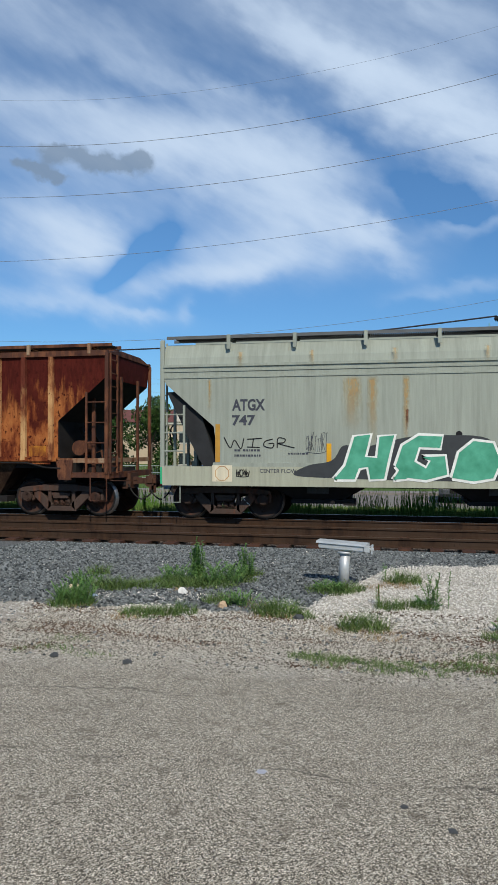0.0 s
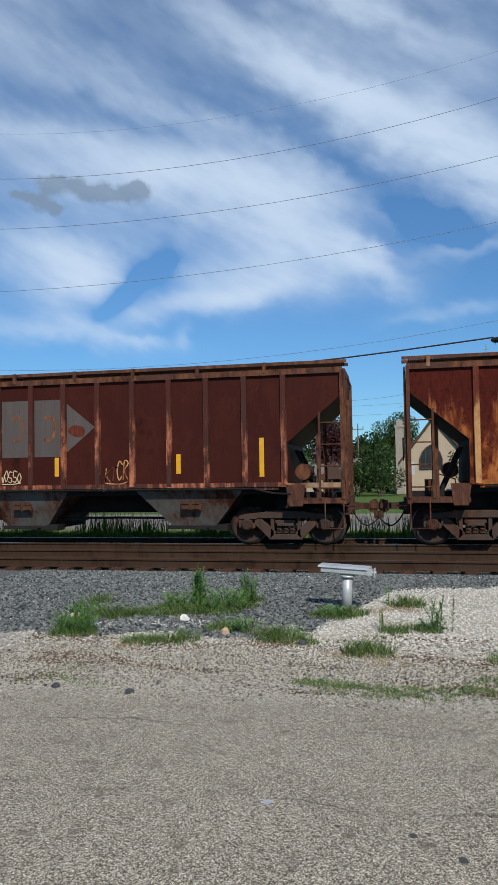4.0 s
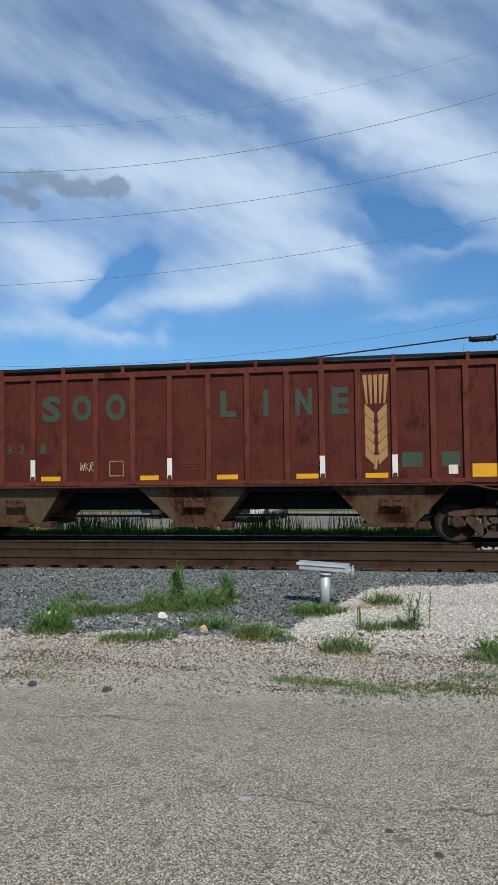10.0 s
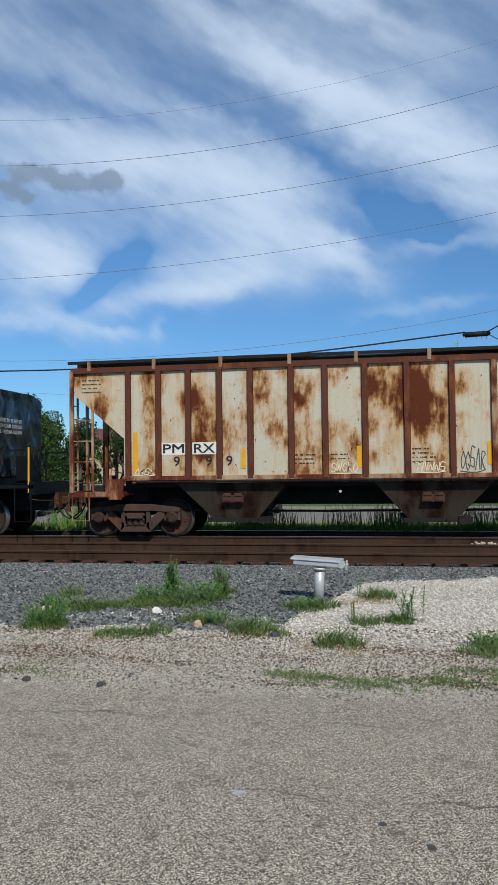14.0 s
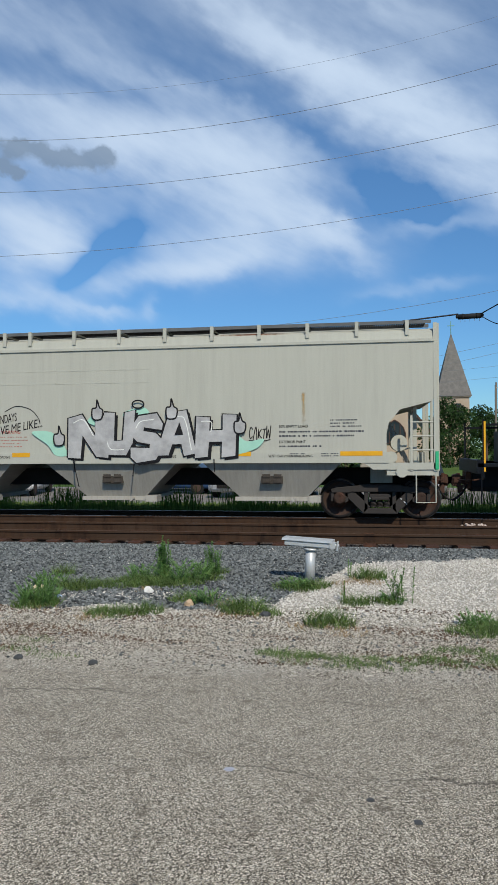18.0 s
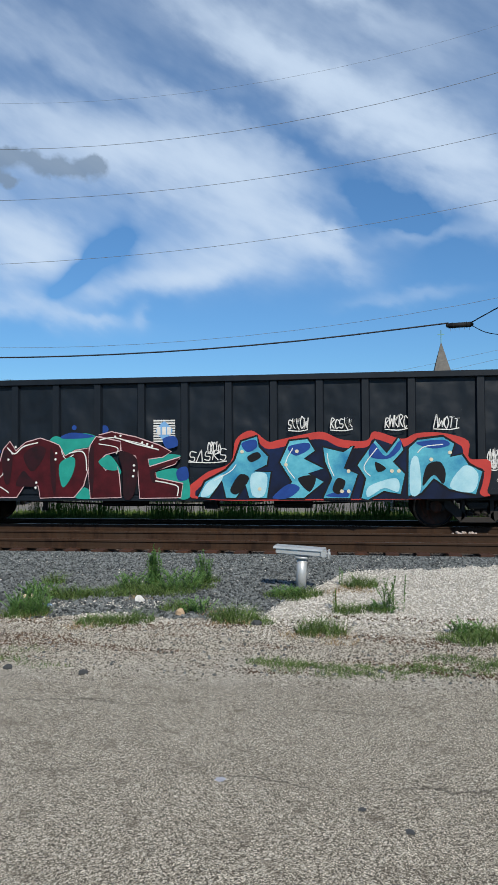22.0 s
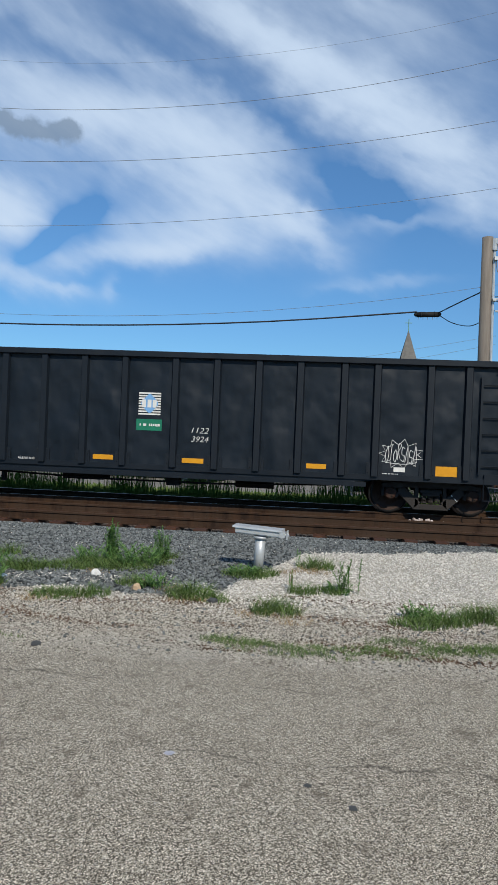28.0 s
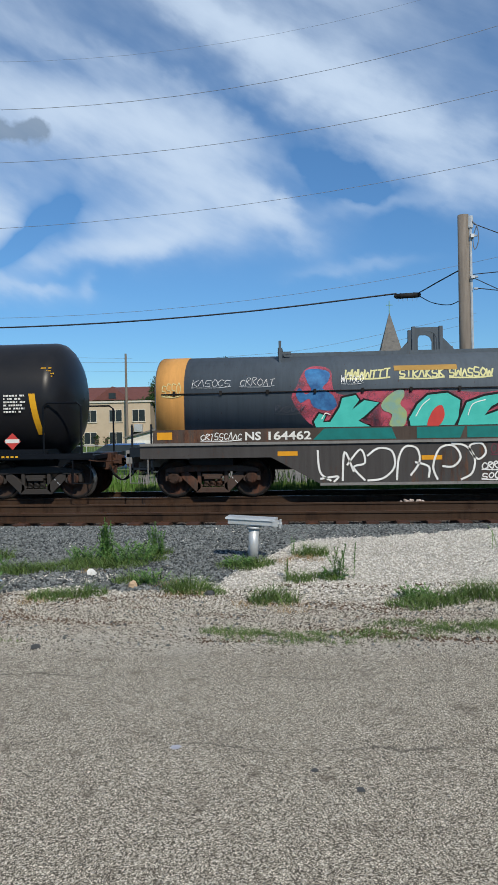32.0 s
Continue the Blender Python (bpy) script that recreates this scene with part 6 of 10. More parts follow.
# ---- smooth-sided hoppers ----
M_WALKEDGE = plain("grey_walkway_edge", (0.13, 0.14, 0.145), (0.09, 0.095, 0.1), 4, 0.7)
M_LATCH = rusted("grimy_latch", (0.05, 0.045, 0.04), 0.25, (0.03, 0.02, 0.015), (0.10, 0.06, 0.04), 0.4, seed=48.0)
def smooth_hopper(name, label, at, half, inset, material, under, knee, eave, sill, corner, bays, baymat, posts, roofz, trucks, black, roofmat, sillz=0.0, round_cut=True, gate=None):
    car = new_car(name, label, "hopper car", at)
    inner = half - inset
    bm = bmesh.new()
    cut = [(-inner, sill), (inner, sill), (inner, sill + 0.45 * (corner - sill))]
    if round_cut:
        cut += [(inner + 0.05, corner - 0.42), (inner + 0.3, corner - 0.12)]
    else:
        cut += [(inner + 0.04, corner - 0.75)]
    cut += [(half - 0.1, corner + (0.05 if round_cut else 0.25)), (half - 0.04, corner + 0.14 + (0 if round_cut else 0.25)), (half - 0.04, knee)]
    outline = cut + [(-x, z) for x, z in cut[:1:-1]]
    prism(bm, outline, SIDE, -SIDE)
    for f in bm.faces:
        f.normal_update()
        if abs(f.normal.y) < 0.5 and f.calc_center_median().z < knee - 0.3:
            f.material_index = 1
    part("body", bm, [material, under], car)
    bm = bmesh.new()
    along(bm, [(SIDE, knee), (-SIDE, knee), (-SIDE - 0.04, knee + 0.2), (1.36, eave), (0.5, eave + 0.1), (-0.5, eave + 0.1), (-1.36, eave), (SIDE + 0.04, knee + 0.2)], -half + 0.04, half - 0.04)
    part("roof", bm, material, car, "rounded roof edge in the side colour")
    bm = bmesh.new()
    box(bm, -half + 0.04, half - 0.04, SIDE - 0.035, SIDE + 0.01, knee - 0.03, knee + 0.03)
    part("top_seam", bm, material, car)
    bm = bmesh.new()
    box(bm, -inner - 0.05, inner + 0.05, SIDE - 0.03, SIDE + 0.06, sill - 0.1, sill + 0.14 + sillz)
    box(bm, -inner - 0.05, inner + 0.05, -SIDE - 0.06, -SIDE + 0.03, sill - 0.1, sill + 0.14 + sillz)
    part("side_sill", bm, material, car)
    for x, a, b in bays:
        bay(car, x, a, b, sill - 0.08, 0.5, baymat, gate or baymat, 1.5, 1.05, M_LATCH)
    bm = bmesh.new()
    box(bm, -half, half, -0.34, 0.34, 0.74, 1.15)
    part("centre_sill", bm, M_UNDER, car)
    roof_fittings(car, half - 0.2, roofz, posts, roofmat, -1.2, M_UNDER, 0.3, edge=M_WALKEDGE)
    for s in (-1, 1):
        end_frame(car, half, s, inner, eave + 0.1, material, max(sill - 0.28, 0.98), corner - 0.25, under)
        coupler(car, s * half, s)
        truck(car, s * trucks, black, True)
        bm = bmesh.new()
        prism(bm, [(s * (inner - 0.5), sill - 0.1), (s * (half), sill - 0.1), (s * half, max(sill - 0.25, 0.9)), (s * (inner - 0.3), max(sill - 0.25, 0.9))], SIDE - 0.01, SIDE + 0.08)
        if sill > 1.2:
            hull(bm, [(s * (half - 0.75) + 0.13 * math.cos(a), SIDE - 0.02, sill - 0.3 + 0.13 * math.sin(a)) for a in [math.tau * i / 10 for i in range(10)]], [(s * (half - 0.75) + 0.13 * math.cos(a), SIDE + 0.02, sill - 0.3 + 0.13 * math.sin(a)) for a in [math.tau * i / 10 for i in range(10)]])
        part("jacking_pad", bm, material, car)
        plate("corner_flag", *sorted((s * half - 0.03, s * half + 0.04)), sill - 0.25, sill + 0.15, SIDE - 0.03, M_GREENPAINT, car, "green painted ladder foot")
    brake_wheel(car, -half - 0.1, -0.35, 2.0, M_UNDER)
    return car


M_ATGX = rusted("pale_green_grey_side", (0.305, 0.34, 0.295), 0.02, (0.12, 0.045, 0.025), (0.34, 0.2, 0.08), 0.32, seed=41.0, streaky=7)
# darker grey puts the shade under the cut-away ends into the colour
M_SHADE = rusted("shaded_grey_steel", (0.13, 0.14, 0.14), 0.08, seed=42.0)
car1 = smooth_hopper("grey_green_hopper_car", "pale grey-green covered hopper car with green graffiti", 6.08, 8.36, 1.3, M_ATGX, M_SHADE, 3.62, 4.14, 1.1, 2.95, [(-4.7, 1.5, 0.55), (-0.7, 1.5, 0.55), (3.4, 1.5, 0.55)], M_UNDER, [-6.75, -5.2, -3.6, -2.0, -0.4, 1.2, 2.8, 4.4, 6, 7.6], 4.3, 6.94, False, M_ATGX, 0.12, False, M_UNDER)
ys1 = SIDE - 0.004
M_ATGXSILL = rusted("pale_sill_band", (0.37, 0.385, 0.30), 0.04, (0.14, 0.06, 0.03), (0.36, 0.22, 0.1), 0.3, seed=49.0)
bm = bmesh.new()
box(bm, -8.34, 8.34, SIDE - 0.033, SIDE + 0.02, 0.82, 1.27)
part("sill_band", bm, M_ATGXSILL, car1, "pale sill plate along the car")
# near-black colour stands in for the shade inside the end openings
M_SHADEDSHEET = plain("shaded_slope_sheet", (0.03, 0.032, 0.035), (0.02, 0.021, 0.023), 3, 0.8)
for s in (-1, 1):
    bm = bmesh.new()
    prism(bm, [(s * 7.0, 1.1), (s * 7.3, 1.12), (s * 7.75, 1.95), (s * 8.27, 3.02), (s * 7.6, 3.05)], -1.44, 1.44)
    part("slope_sheet", bm, M_SHADEDSHEET, car1, "sloping end sheet of the hopper with its shade painted in")
M_STENCIL = plain("dark_grey_stencil", (0.06, 0.065, 0.085), scale=6, rough=0.7)
words("ATGX", -6.66, 2.57, 0.25, M_STENCIL, car1, ys1, 0.035, 0.78)
words("747", -6.66, 2.23, 0.22, M_STENCIL, car1, ys1, 0.035, 0.55)
bars(-6.6, 1.62, 0.8, 2, car1, ys1, M_STENCIL, 0.06, 0.06)
bars(-5.35, 1.55, 0.6, 1, car1, ys1, M_STENCIL, 0.05, 0.06)
words("CENTER FLOW", -6.0, 1.13, 0.09, M_STENCIL, car1, SIDE - 0.036, 0.01, 0.85)
for x, z0, z1 in ((-7.0, 1.37, 2.25), (-4.42, 1.36, 1.8), (-2.15, 1.36, 1.8), (0.3, 1.36, 1.8), (2.6, 1.36, 1.8), (5.0, 1.36, 1.8)):
    plate("reflector", x - 0.055, x + 0.055, z0, z1, ys1 - 0.004, plain("aged_amber", (0.5, 0.27, 0.05), scale=4) if x == -7.0 else M_YELLOW, car1, "faded amber reflective strip")
plate("placard_panel", -7.12, -6.65, 0.92, 1.3, SIDE - 0.036, M_CREAM, car1, "cream placard panel")
bm = bmesh.new()
stroke(bm, [(-6.885 + 0.17 * math.cos(a), 1.11 + 0.17 * math.sin(a)) for a in [math.tau * (i + 0.5) / 8 for i in range(9)]], 0.018, SIDE - 0.042, 0, False)
part("placard_frame", bm, M_AEXRIB, car1, "eight-sided rusty placard frame")
for z in (3.35, 3.5):
    bm = bmesh.new()
    box(bm, -8.3, 8.3, SIDE - 0.02, SIDE + 0.01, z - 0.02, z + 0.02)
    part("stiffener", bm, M_ATGX, car1)
M_RUN = stain("rust_run", (0.45, 0.37, 0.2), (0.42, 0.27, 0.11), 0.62)
M_BROWNRUN = stain("brown_run", (0.2, 0.08, 0.035), (0.11, 0.035, 0.02), 0.95)


def rust_run(car, x, z0, z1, w, y, seed, material=None):
    """A rust stain running down the side."""
    bm = bmesh.new()
    patch(bm, [(x - 0.75 * w, z0 - 0.1), (x + 0.75 * w, z0 - 0.1), (x + 0.75 * w, z1 + 0.01), (x - 0.75 * w, z1 + 0.01)], y - 0.0005 * (seed % 4), 0, False)
    return part("rust_stain", bm, material or M_RUN, car, "orange rust stain running down")


rust_run(car1, -7.2, 2.6, 3.3, 0.07, ys1, 1)
rust_run(car1, -3.9, 2.2, 3.3, 0.35, ys1, 2)
rust_run(car1, -3.45, 1.9, 3.3, 0.2, ys1, 3)
rust_run(car1, -2.72, 1.6, 3.32, 0.12, ys1, 4)
rust_run(car1, -2.7, 2.2, 2.55, 0.06, ys1 - 0.002, 5, M_BROWNRUN)
for x in (-6.45, -4.8, -2.95, -1.0, 0.9):
    rust_run(car1, x, 3.66, 3.92, 0.1, SIDE - 0.045, 6, M_RUN)
rust_run(car1, -0.2, 2.4, 3.3, 0.3, ys1, 7)
bm = bmesh.new()
for s in ([(-6.85, 1.95), (-6.7, 1.7), (-6.6, 1.88), (-6.45, 1.68), (-6.38, 1.92)], [(-6.3, 1.9), (-5.95, 1.92)], [(-6.15, 1.92), (-6.18, 1.72)], [(-6.3, 1.72), (-6.0, 1.71)],
          [(-5.7, 1.9), (-5.88, 1.85), (-5.9, 1.74), (-5.72, 1.7), (-5.68, 1.8), (-5.8, 1.8)], [(-5.6, 1.7), (-5.58, 1.92), (-5.42, 1.9), (-5.45, 1.82), (-5.58, 1.8), (-5.2, 1.7)]):
    stroke(bm, s, 0.025, ys1 - 0.003)
part("graffiti_tag", bm, M_BLACKSPRAY, car1, "thin black spray tag")
scrawl(car1, -4.95, -4.45, 1.65, 0.36, M_STENCIL, ys1 - 0.003, 0.009, 8, 21)
M_SPRAYGREEN = plain("green_spray", (0.10, 0.40, 0.27), (0.05, 0.26, 0.16), 3.5, 0.6)
M_SPRAYWHITE = plain("white_outline_spray", (0.82, 0.84, 0.8), scale=6, rough=0.6)


def mural(car, shapes, y, outline, edge, fill, name, label, shade=None, hi=None, soft=False):
    """Bubble letters: a thick outline under a fill, laid in thin coats."""
    for k, pts in enumerate(shapes):
        bm = bmesh.new()
        stroke(bm, pts, edge, y - 0.0012 * (k % 3), 0, soft, True)
        patch(bm, pts, y - 0.004 - 0.0012 * (k % 3), 1, soft)
        mats = [outline, fill if not isinstance(fill, list) else fill[k % len(fill)]]
        if hi:
            cx, cz = sum(p[0] for p in pts) / len(pts), sum(p[1] for p in pts) / len(pts)
            stroke(bm, [(cx + 0.75 * (a - cx), cz + 0.75 * (b - cz)) for a, b in pts[1:4]], 0.02, y - 0.009, 2)
            mats.append(hi)
        part(name, bm, mats, car, label)


bm = bmesh.new()
patch(bm, [(-5.2, 1.08), (-4.9, 1.3), (-4.35, 1.42), (-4.1, 1.75), (-3.7, 1.7), (-3.3, 1.8), (-2.6, 1.95), (-1.8, 1.98), (-1.0, 1.9), (-0.6, 1.4), (-0.6, 1.02), (-2.5, 0.98), (-4.2, 1.02)], SIDE - 0.037)
part("graffiti_shadow", bm, plain("charcoal_spray", (0.05, 0.055, 0.06), scale=5), car1, "charcoal sprayed graffiti shadow")
HG = [[(-4.3, 1.0), (-4.05, 1.3), (-3.85, 1.95), (-3.5, 2.0), (-3.62, 1.5), (-3.35, 1.48), (-3.3, 1.95), (-2.98, 1.98), (-3.1, 1.5), (-3.2, 1.02), (-3.5, 1.0), (-3.55, 1.28), (-3.75, 1.25), (-3.85, 1.0)],
      [(-2.95, 1.3), (-2.8, 1.75), (-2.45, 1.97), (-1.95, 1.95), (-2.0, 1.7), (-2.45, 1.72), (-2.55, 1.4), (-2.3, 1.25), (-2.2, 1.42), (-2.38, 1.5), (-1.9, 1.52), (-1.85, 1.12), (-2.3, 1.0), (-2.75, 1.05)],
      [(-1.75, 1.05), (-1.6, 1.6), (-1.3, 1.85), (-0.9, 1.8), (-0.75, 1.4), (-0.9, 1.05), (-1.3, 0.98)],
      [(-3.0, 1.0), (-2.85, 1.25), (-2.7, 1.02)]]
mural(car1, HG, SIDE - 0.041, M_SPRAYWHITE, 0.12, M_SPRAYGREEN, "graffiti_letter", "green bubble graffiti letter with a white edge")
for x, z, r in ((-1.6, 2.0, 0.07), (-1.5, 1.9, 0.05), (-1.45, 1.74, 0.09)):
    bm = bmesh.new()
    patch(bm, [(x + r * math.cos(a), z + r * math.sin(a)) for a in [math.tau * i / 7 for i in range(7)]], ys1)
    part("spray_dot", bm, M_BLACKSPRAY, car1)
scrawl(car1, -6.55, -6.25, 1.06, 0.14, M_BLACKSPRAY, SIDE - 0.037, 0.02, 4, 22)

M_DSSX = rusted("cream_side", (0.46, 0.465, 0.385), 0.0, (0.2, 0.09, 0.04), (0.42, 0.25, 0.11), 0.16, seed=51.0, streaky=6)
# the cream side colour again, darkened to paint in shade on the under faces
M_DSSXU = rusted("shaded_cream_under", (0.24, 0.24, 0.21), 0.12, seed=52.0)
M_DSSXBAY = plain("dusty_bay", (0.17, 0.165, 0.15), (0.11, 0.105, 0.095), 3, 0.85)
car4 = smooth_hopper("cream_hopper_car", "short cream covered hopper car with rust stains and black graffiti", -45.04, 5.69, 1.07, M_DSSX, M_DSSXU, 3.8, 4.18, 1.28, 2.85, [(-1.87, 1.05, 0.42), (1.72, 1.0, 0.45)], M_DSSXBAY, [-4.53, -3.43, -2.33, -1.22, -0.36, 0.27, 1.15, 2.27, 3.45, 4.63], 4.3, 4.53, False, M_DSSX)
y4 = SIDE - 0.006
plate("name_patch", -4.22, -3.08, 2.96, 3.31, y4 + 0.003, plain("lilac_grey_patch", (0.42, 0.42, 0.44), scale=4), car4, "grey paint patch behind the marks", 0.002)
words("DSSX", -4.17, 2.99, 0.29, M_BLACKPAINT, car4, y4, 0.025, 1.06)
words("499190", -4.19, 2.49, 0.29, M_BLACKPAINT, car4, y4, 0.025, 1.47)
words("LD LMT  233500", -4.19, 1.68, 0.085, M_BLACKPAINT, car4, y4, 0.01, 0.92)
words("LT WT      52500", -4.19, 1.53, 0.085, M_BLACKPAINT, car4, y4, 0.01, 0.92)
bm = bmesh.new()
stroke(bm, [(-2.26, 2.8), (-2.02, 2.8), (-2.02, 3.05), (-2.26, 3.05), (-2.26, 2.8)], 0.012, y4, 0, False)
part("plate_mark", bm, M_BLACKPAINT, car4, "square outline mark")
words("PLATE", -2.22, 2.97, 0.04, M_BLACKPAINT, car4, y4, 0.0, 0.16)
words("C", -2.18, 2.85, 0.08, M_BLACKPAINT, car4, y4, 0.01)
M_AMBER = plain("faded_amber", (0.42, 0.26, 0.06), scale=4)
for x, z0, z1 in ((-4.47, 1.45, 2.35), (-2.33, 1.45, 1.87), (-0.08, 1.45, 1.87), (2.17, 1.45, 1.87), (4.42, 1.45, 2.3)):
    plate("reflector", x - 0.05, x + 0.05, z0, z1, y4 - 0.004, M_AMBER, car4, "faded amber reflective strip")
words("WARNING", 0.75, 1.8, 0.08, plain("red_lettering", (0.42, 0.05, 0.05), scale=6), car4, y4, 0.006, 0.5)
bars(0.65, 1.71, 0.8, 4, car4, y4, plain("faded_red_lettering", (0.42, 0.22, 0.19), scale=6), 0.04, 0.05)
plate("data_panel", 2.42, 2.86, 1.53, 1.82, y4, M_WHITE, car4, "white-framed black data panel")
plate("data_panel", 2.44, 2.62, 1.6, 1.8, y4 - 0.005, M_BLACKPAINT, car4)
plate("data_panel", 2.65, 2.84, 1.6, 1.8, y4 - 0.005, M_BLACKPAINT, car4)
bars(3.1, 1.95, 0.75, 3, car4, y4, M_STENCIL, 0.035, 0.04)
bars(3.1, 1.55, 0.3, 2, car4, y4, M_STENCIL, 0.035, 0.03)
bars(-4.55, 1.36, 0.35, 2, car4, SIDE - 0.035, M_STENCIL, 0.025, 0.03)
bars(-0.5, 1.24, 1.0, 1, car4, SIDE - 0.035, M_STENCIL, 0.05, 0.03)
plate("defect_plate", -2.82, -2.58, 1.52, 1.64, y4, plain("brass_plate", (0.3, 0.27, 0.22), scale=5), car4, "small metal plate")
M_ORANGERUN = stain("orange_run", (0.46, 0.26, 0.10), (0.33, 0.12, 0.04), 0.9)
rust_run(car4, -0.22, 2.1, 3.78, 0.16, y4, 31, M_ORANGERUN)
rust_run(car4, -0.05, 2.6, 3.78, 0.08, y4, 32, M_ORANGERUN)
rust_run(car4, -0.6, 2.9, 3.5, 0.14, y4, 33, M_RUN)
for x, z, r in ((0.3, 3.1, 0.11), (0.35, 3.3, 0.06), (0.35, 3.52, 0.07), (0.4, 3.8, 0.16)):
    rust_run(car4, x, z - r, z + r, r * 1.6, y4, int(100 * z), M_ORANGERUN)
for x, z in ((4.05, 3.6), (4.0, 3.25)):
    rust_run(car4, x, z - 0.12, z + 0.12, 0.2, y4, int(100 * z), M_RUN)
rust_run(car4, 0.1, 3.88, 4.02, 2.2, SIDE - 0.012, 40, M_ORANGERUN)
rust_run(car4, 3.2, 3.92, 4.0, 2.4, SIDE - 0.012, 41, M_ORANGERUN)
rust_run(car4, -0.45, 1.9, 3.76, 0.2, y4, 42, M_RUN)
for x in (-4.25, -3.1, -1.85, -0.7, 0.55, 1.75, 3.1, 4.15):
    bm = bmesh.new()
    box(bm, x - 0.006, x + 0.006, SIDE - 0.004, SIDE, 1.42, 3.78)
    part("weld_seam", bm, M_DSSX, car4)
bm = bmesh.new()
for s in ([(-2.05, 1.5), (-2.25, 1.58), (-2.28, 1.8), (-2.1, 2.1), (-1.85, 2.3), (-1.75, 1.9), (-1.7, 1.7)], [(-1.75, 2.28), (-1.6, 2.2), (-1.55, 2.05), (-1.5, 1.75)],
          [(-2.0, 1.6), (-1.85, 1.48), (-1.55, 1.5), (-1.35, 1.7), (-1.3, 1.55), (-1.6, 1.42)], [(-1.55, 2.15), (-1.35, 2.33), (-1.1, 2.25), (-1.05, 2.05), (-1.2, 1.9), (-1.45, 1.95), (-1.5, 2.1)],
          [(-1.42, 2.15), (-1.4, 2.08)], [(-1.28, 2.18), (-1.27, 2.1)], [(-1.2, 1.9), (-1.1, 1.75), (-1.2, 1.6), (-1.05, 1.45), (-1.3, 1.35), (-1.6, 1.4)],
          [(-1.1, 2.3), (-0.85, 2.3), (-0.75, 2.1), (-0.85, 1.85), (-1.0, 1.6)], [(-1.0, 1.6), (-0.75, 1.72), (-0.55, 1.55), (-0.4, 1.6)], [(-0.75, 2.1), (-0.6, 2.25), (-0.35, 2.25), (-0.2, 2.05), (-0.2, 1.8)],
          [(-0.25, 2.0), (-0.1, 2.05), (-0.05, 1.9), (-0.2, 1.75), (-0.25, 1.6)], [(-0.1, 1.85), (0.2, 1.92), (0.6, 1.8), (0.75, 1.5), (0.72, 1.2)], [(-1.3, 1.35), (-0.9, 1.2), (0.0, 1.22), (0.3, 1.2)]):
    stroke(bm, s, 0.04, SIDE - 0.036)
part("graffiti_outline", bm, M_BLACKSPRAY, car4, "black outlined bubble graffiti")
scrawl(car4, -2.45, -1.75, 1.22, 0.3, M_BLACKSPRAY, SIDE - 0.036, 0.02, 6, 24)
scrawl(car4, 0.95, 1.95, 1.27, 0.16, M_BLACKSPRAY, SIDE - 0.036, 0.018, 9, 25)

M_AOKX = rusted("light_warm_grey_side", (0.42, 0.43, 0.38), 0.0, (0.2, 0.09, 0.04), (0.35, 0.22, 0.12), 0.12, seed=61.0, streaky=6)
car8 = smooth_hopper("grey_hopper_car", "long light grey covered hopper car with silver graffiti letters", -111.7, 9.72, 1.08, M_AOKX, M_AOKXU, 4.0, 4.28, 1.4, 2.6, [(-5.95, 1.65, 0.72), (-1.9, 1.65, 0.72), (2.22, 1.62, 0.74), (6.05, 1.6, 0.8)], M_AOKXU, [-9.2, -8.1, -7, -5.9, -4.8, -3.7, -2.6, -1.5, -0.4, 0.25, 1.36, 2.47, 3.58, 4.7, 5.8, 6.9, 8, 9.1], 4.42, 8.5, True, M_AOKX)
y8 = SIDE - 0.006
words("AOKX", -8.17, 2.8, 0.23, M_BLACKPAINT, car8, y8, 0.02, 0.83)
words("79193", -8.17, 2.36, 0.22, M_BLACKPAINT, car8, y8, 0.02, 0.86)
words("LD LMT 217200", -8.15, 1.95, 0.08, M_BLACKPAINT, car8, y8, 0.01, 0.88)
words("LT WT    68800", -8.15, 1.8, 0.08, M_BLACKPAINT, car8, y8, 0.01, 0.88)
plate("teal_sticker", -8.5, -8.28, 1.83, 1.96, y8, plain("teal_sticker", (0.12, 0.5, 0.5), scale=5), car8, "small teal sticker")
bm = bmesh.new()
stroke(bm, [(-6.3, 2.68), (-6.05, 2.68), (-6.05, 2.93), (-6.3, 2.93), (-6.3, 2.68)], 0.012, y8, 0, False)
part("plate_mark", bm, M_BLACKPAINT, car8, "square outline mark")
words("C", -6.22, 2.72, 0.09, M_BLACKPAINT, car8, y8, 0.01)
M_REDTXT = plain("red_warning", (0.42, 0.08, 0.07), scale=6)
for x in (-3.75, -0.55, 5.3):
    words("DO NOT HAMMER ON CAR", {-3.75: -6.05, -0.55: -2.3}.get(x, 3.9), 1.71, 0.09, M_BLACKPAINT, car8, y8, 0.012, 1.28)
for x in (-3.65, -0.5):
    words("WARNING", x, 2.02, 0.08, M_REDTXT, car8, y8, 0.01, 0.5)
    bars(x - 0.2, 1.93, 0.9, 4, car8, y8, plain("dull_red_lettering", (0.42, 0.2, 0.17), scale=6), 0.026, 0.05)
for a, b in ((-8.6, -7.75), (-5.3, -4.85), (-2.55, -2.1), (-0.2, 0.25), (2.4, 2.7), (5.3, 5.6), (7.62, 8.55)):
    plate("reflector", a, b, 1.46, 1.56, SIDE - 0.036, M_YELLOW, car8, "yellow reflective strip")
for x in (-4.8, -1.25, 2.85, 6.0):
    words("VENT CAR WHEN UNLOADING", x, 1.43, 0.06, M_BLACKPAINT, car8, SIDE - 0.036, 0.006, 1.0)
for x in (-7.3, 6.5, 7.2):
    bars(x, 1.5, 0.4, 2, car8, SIDE - 0.036, M_STENCIL, 0.025, 0.025)
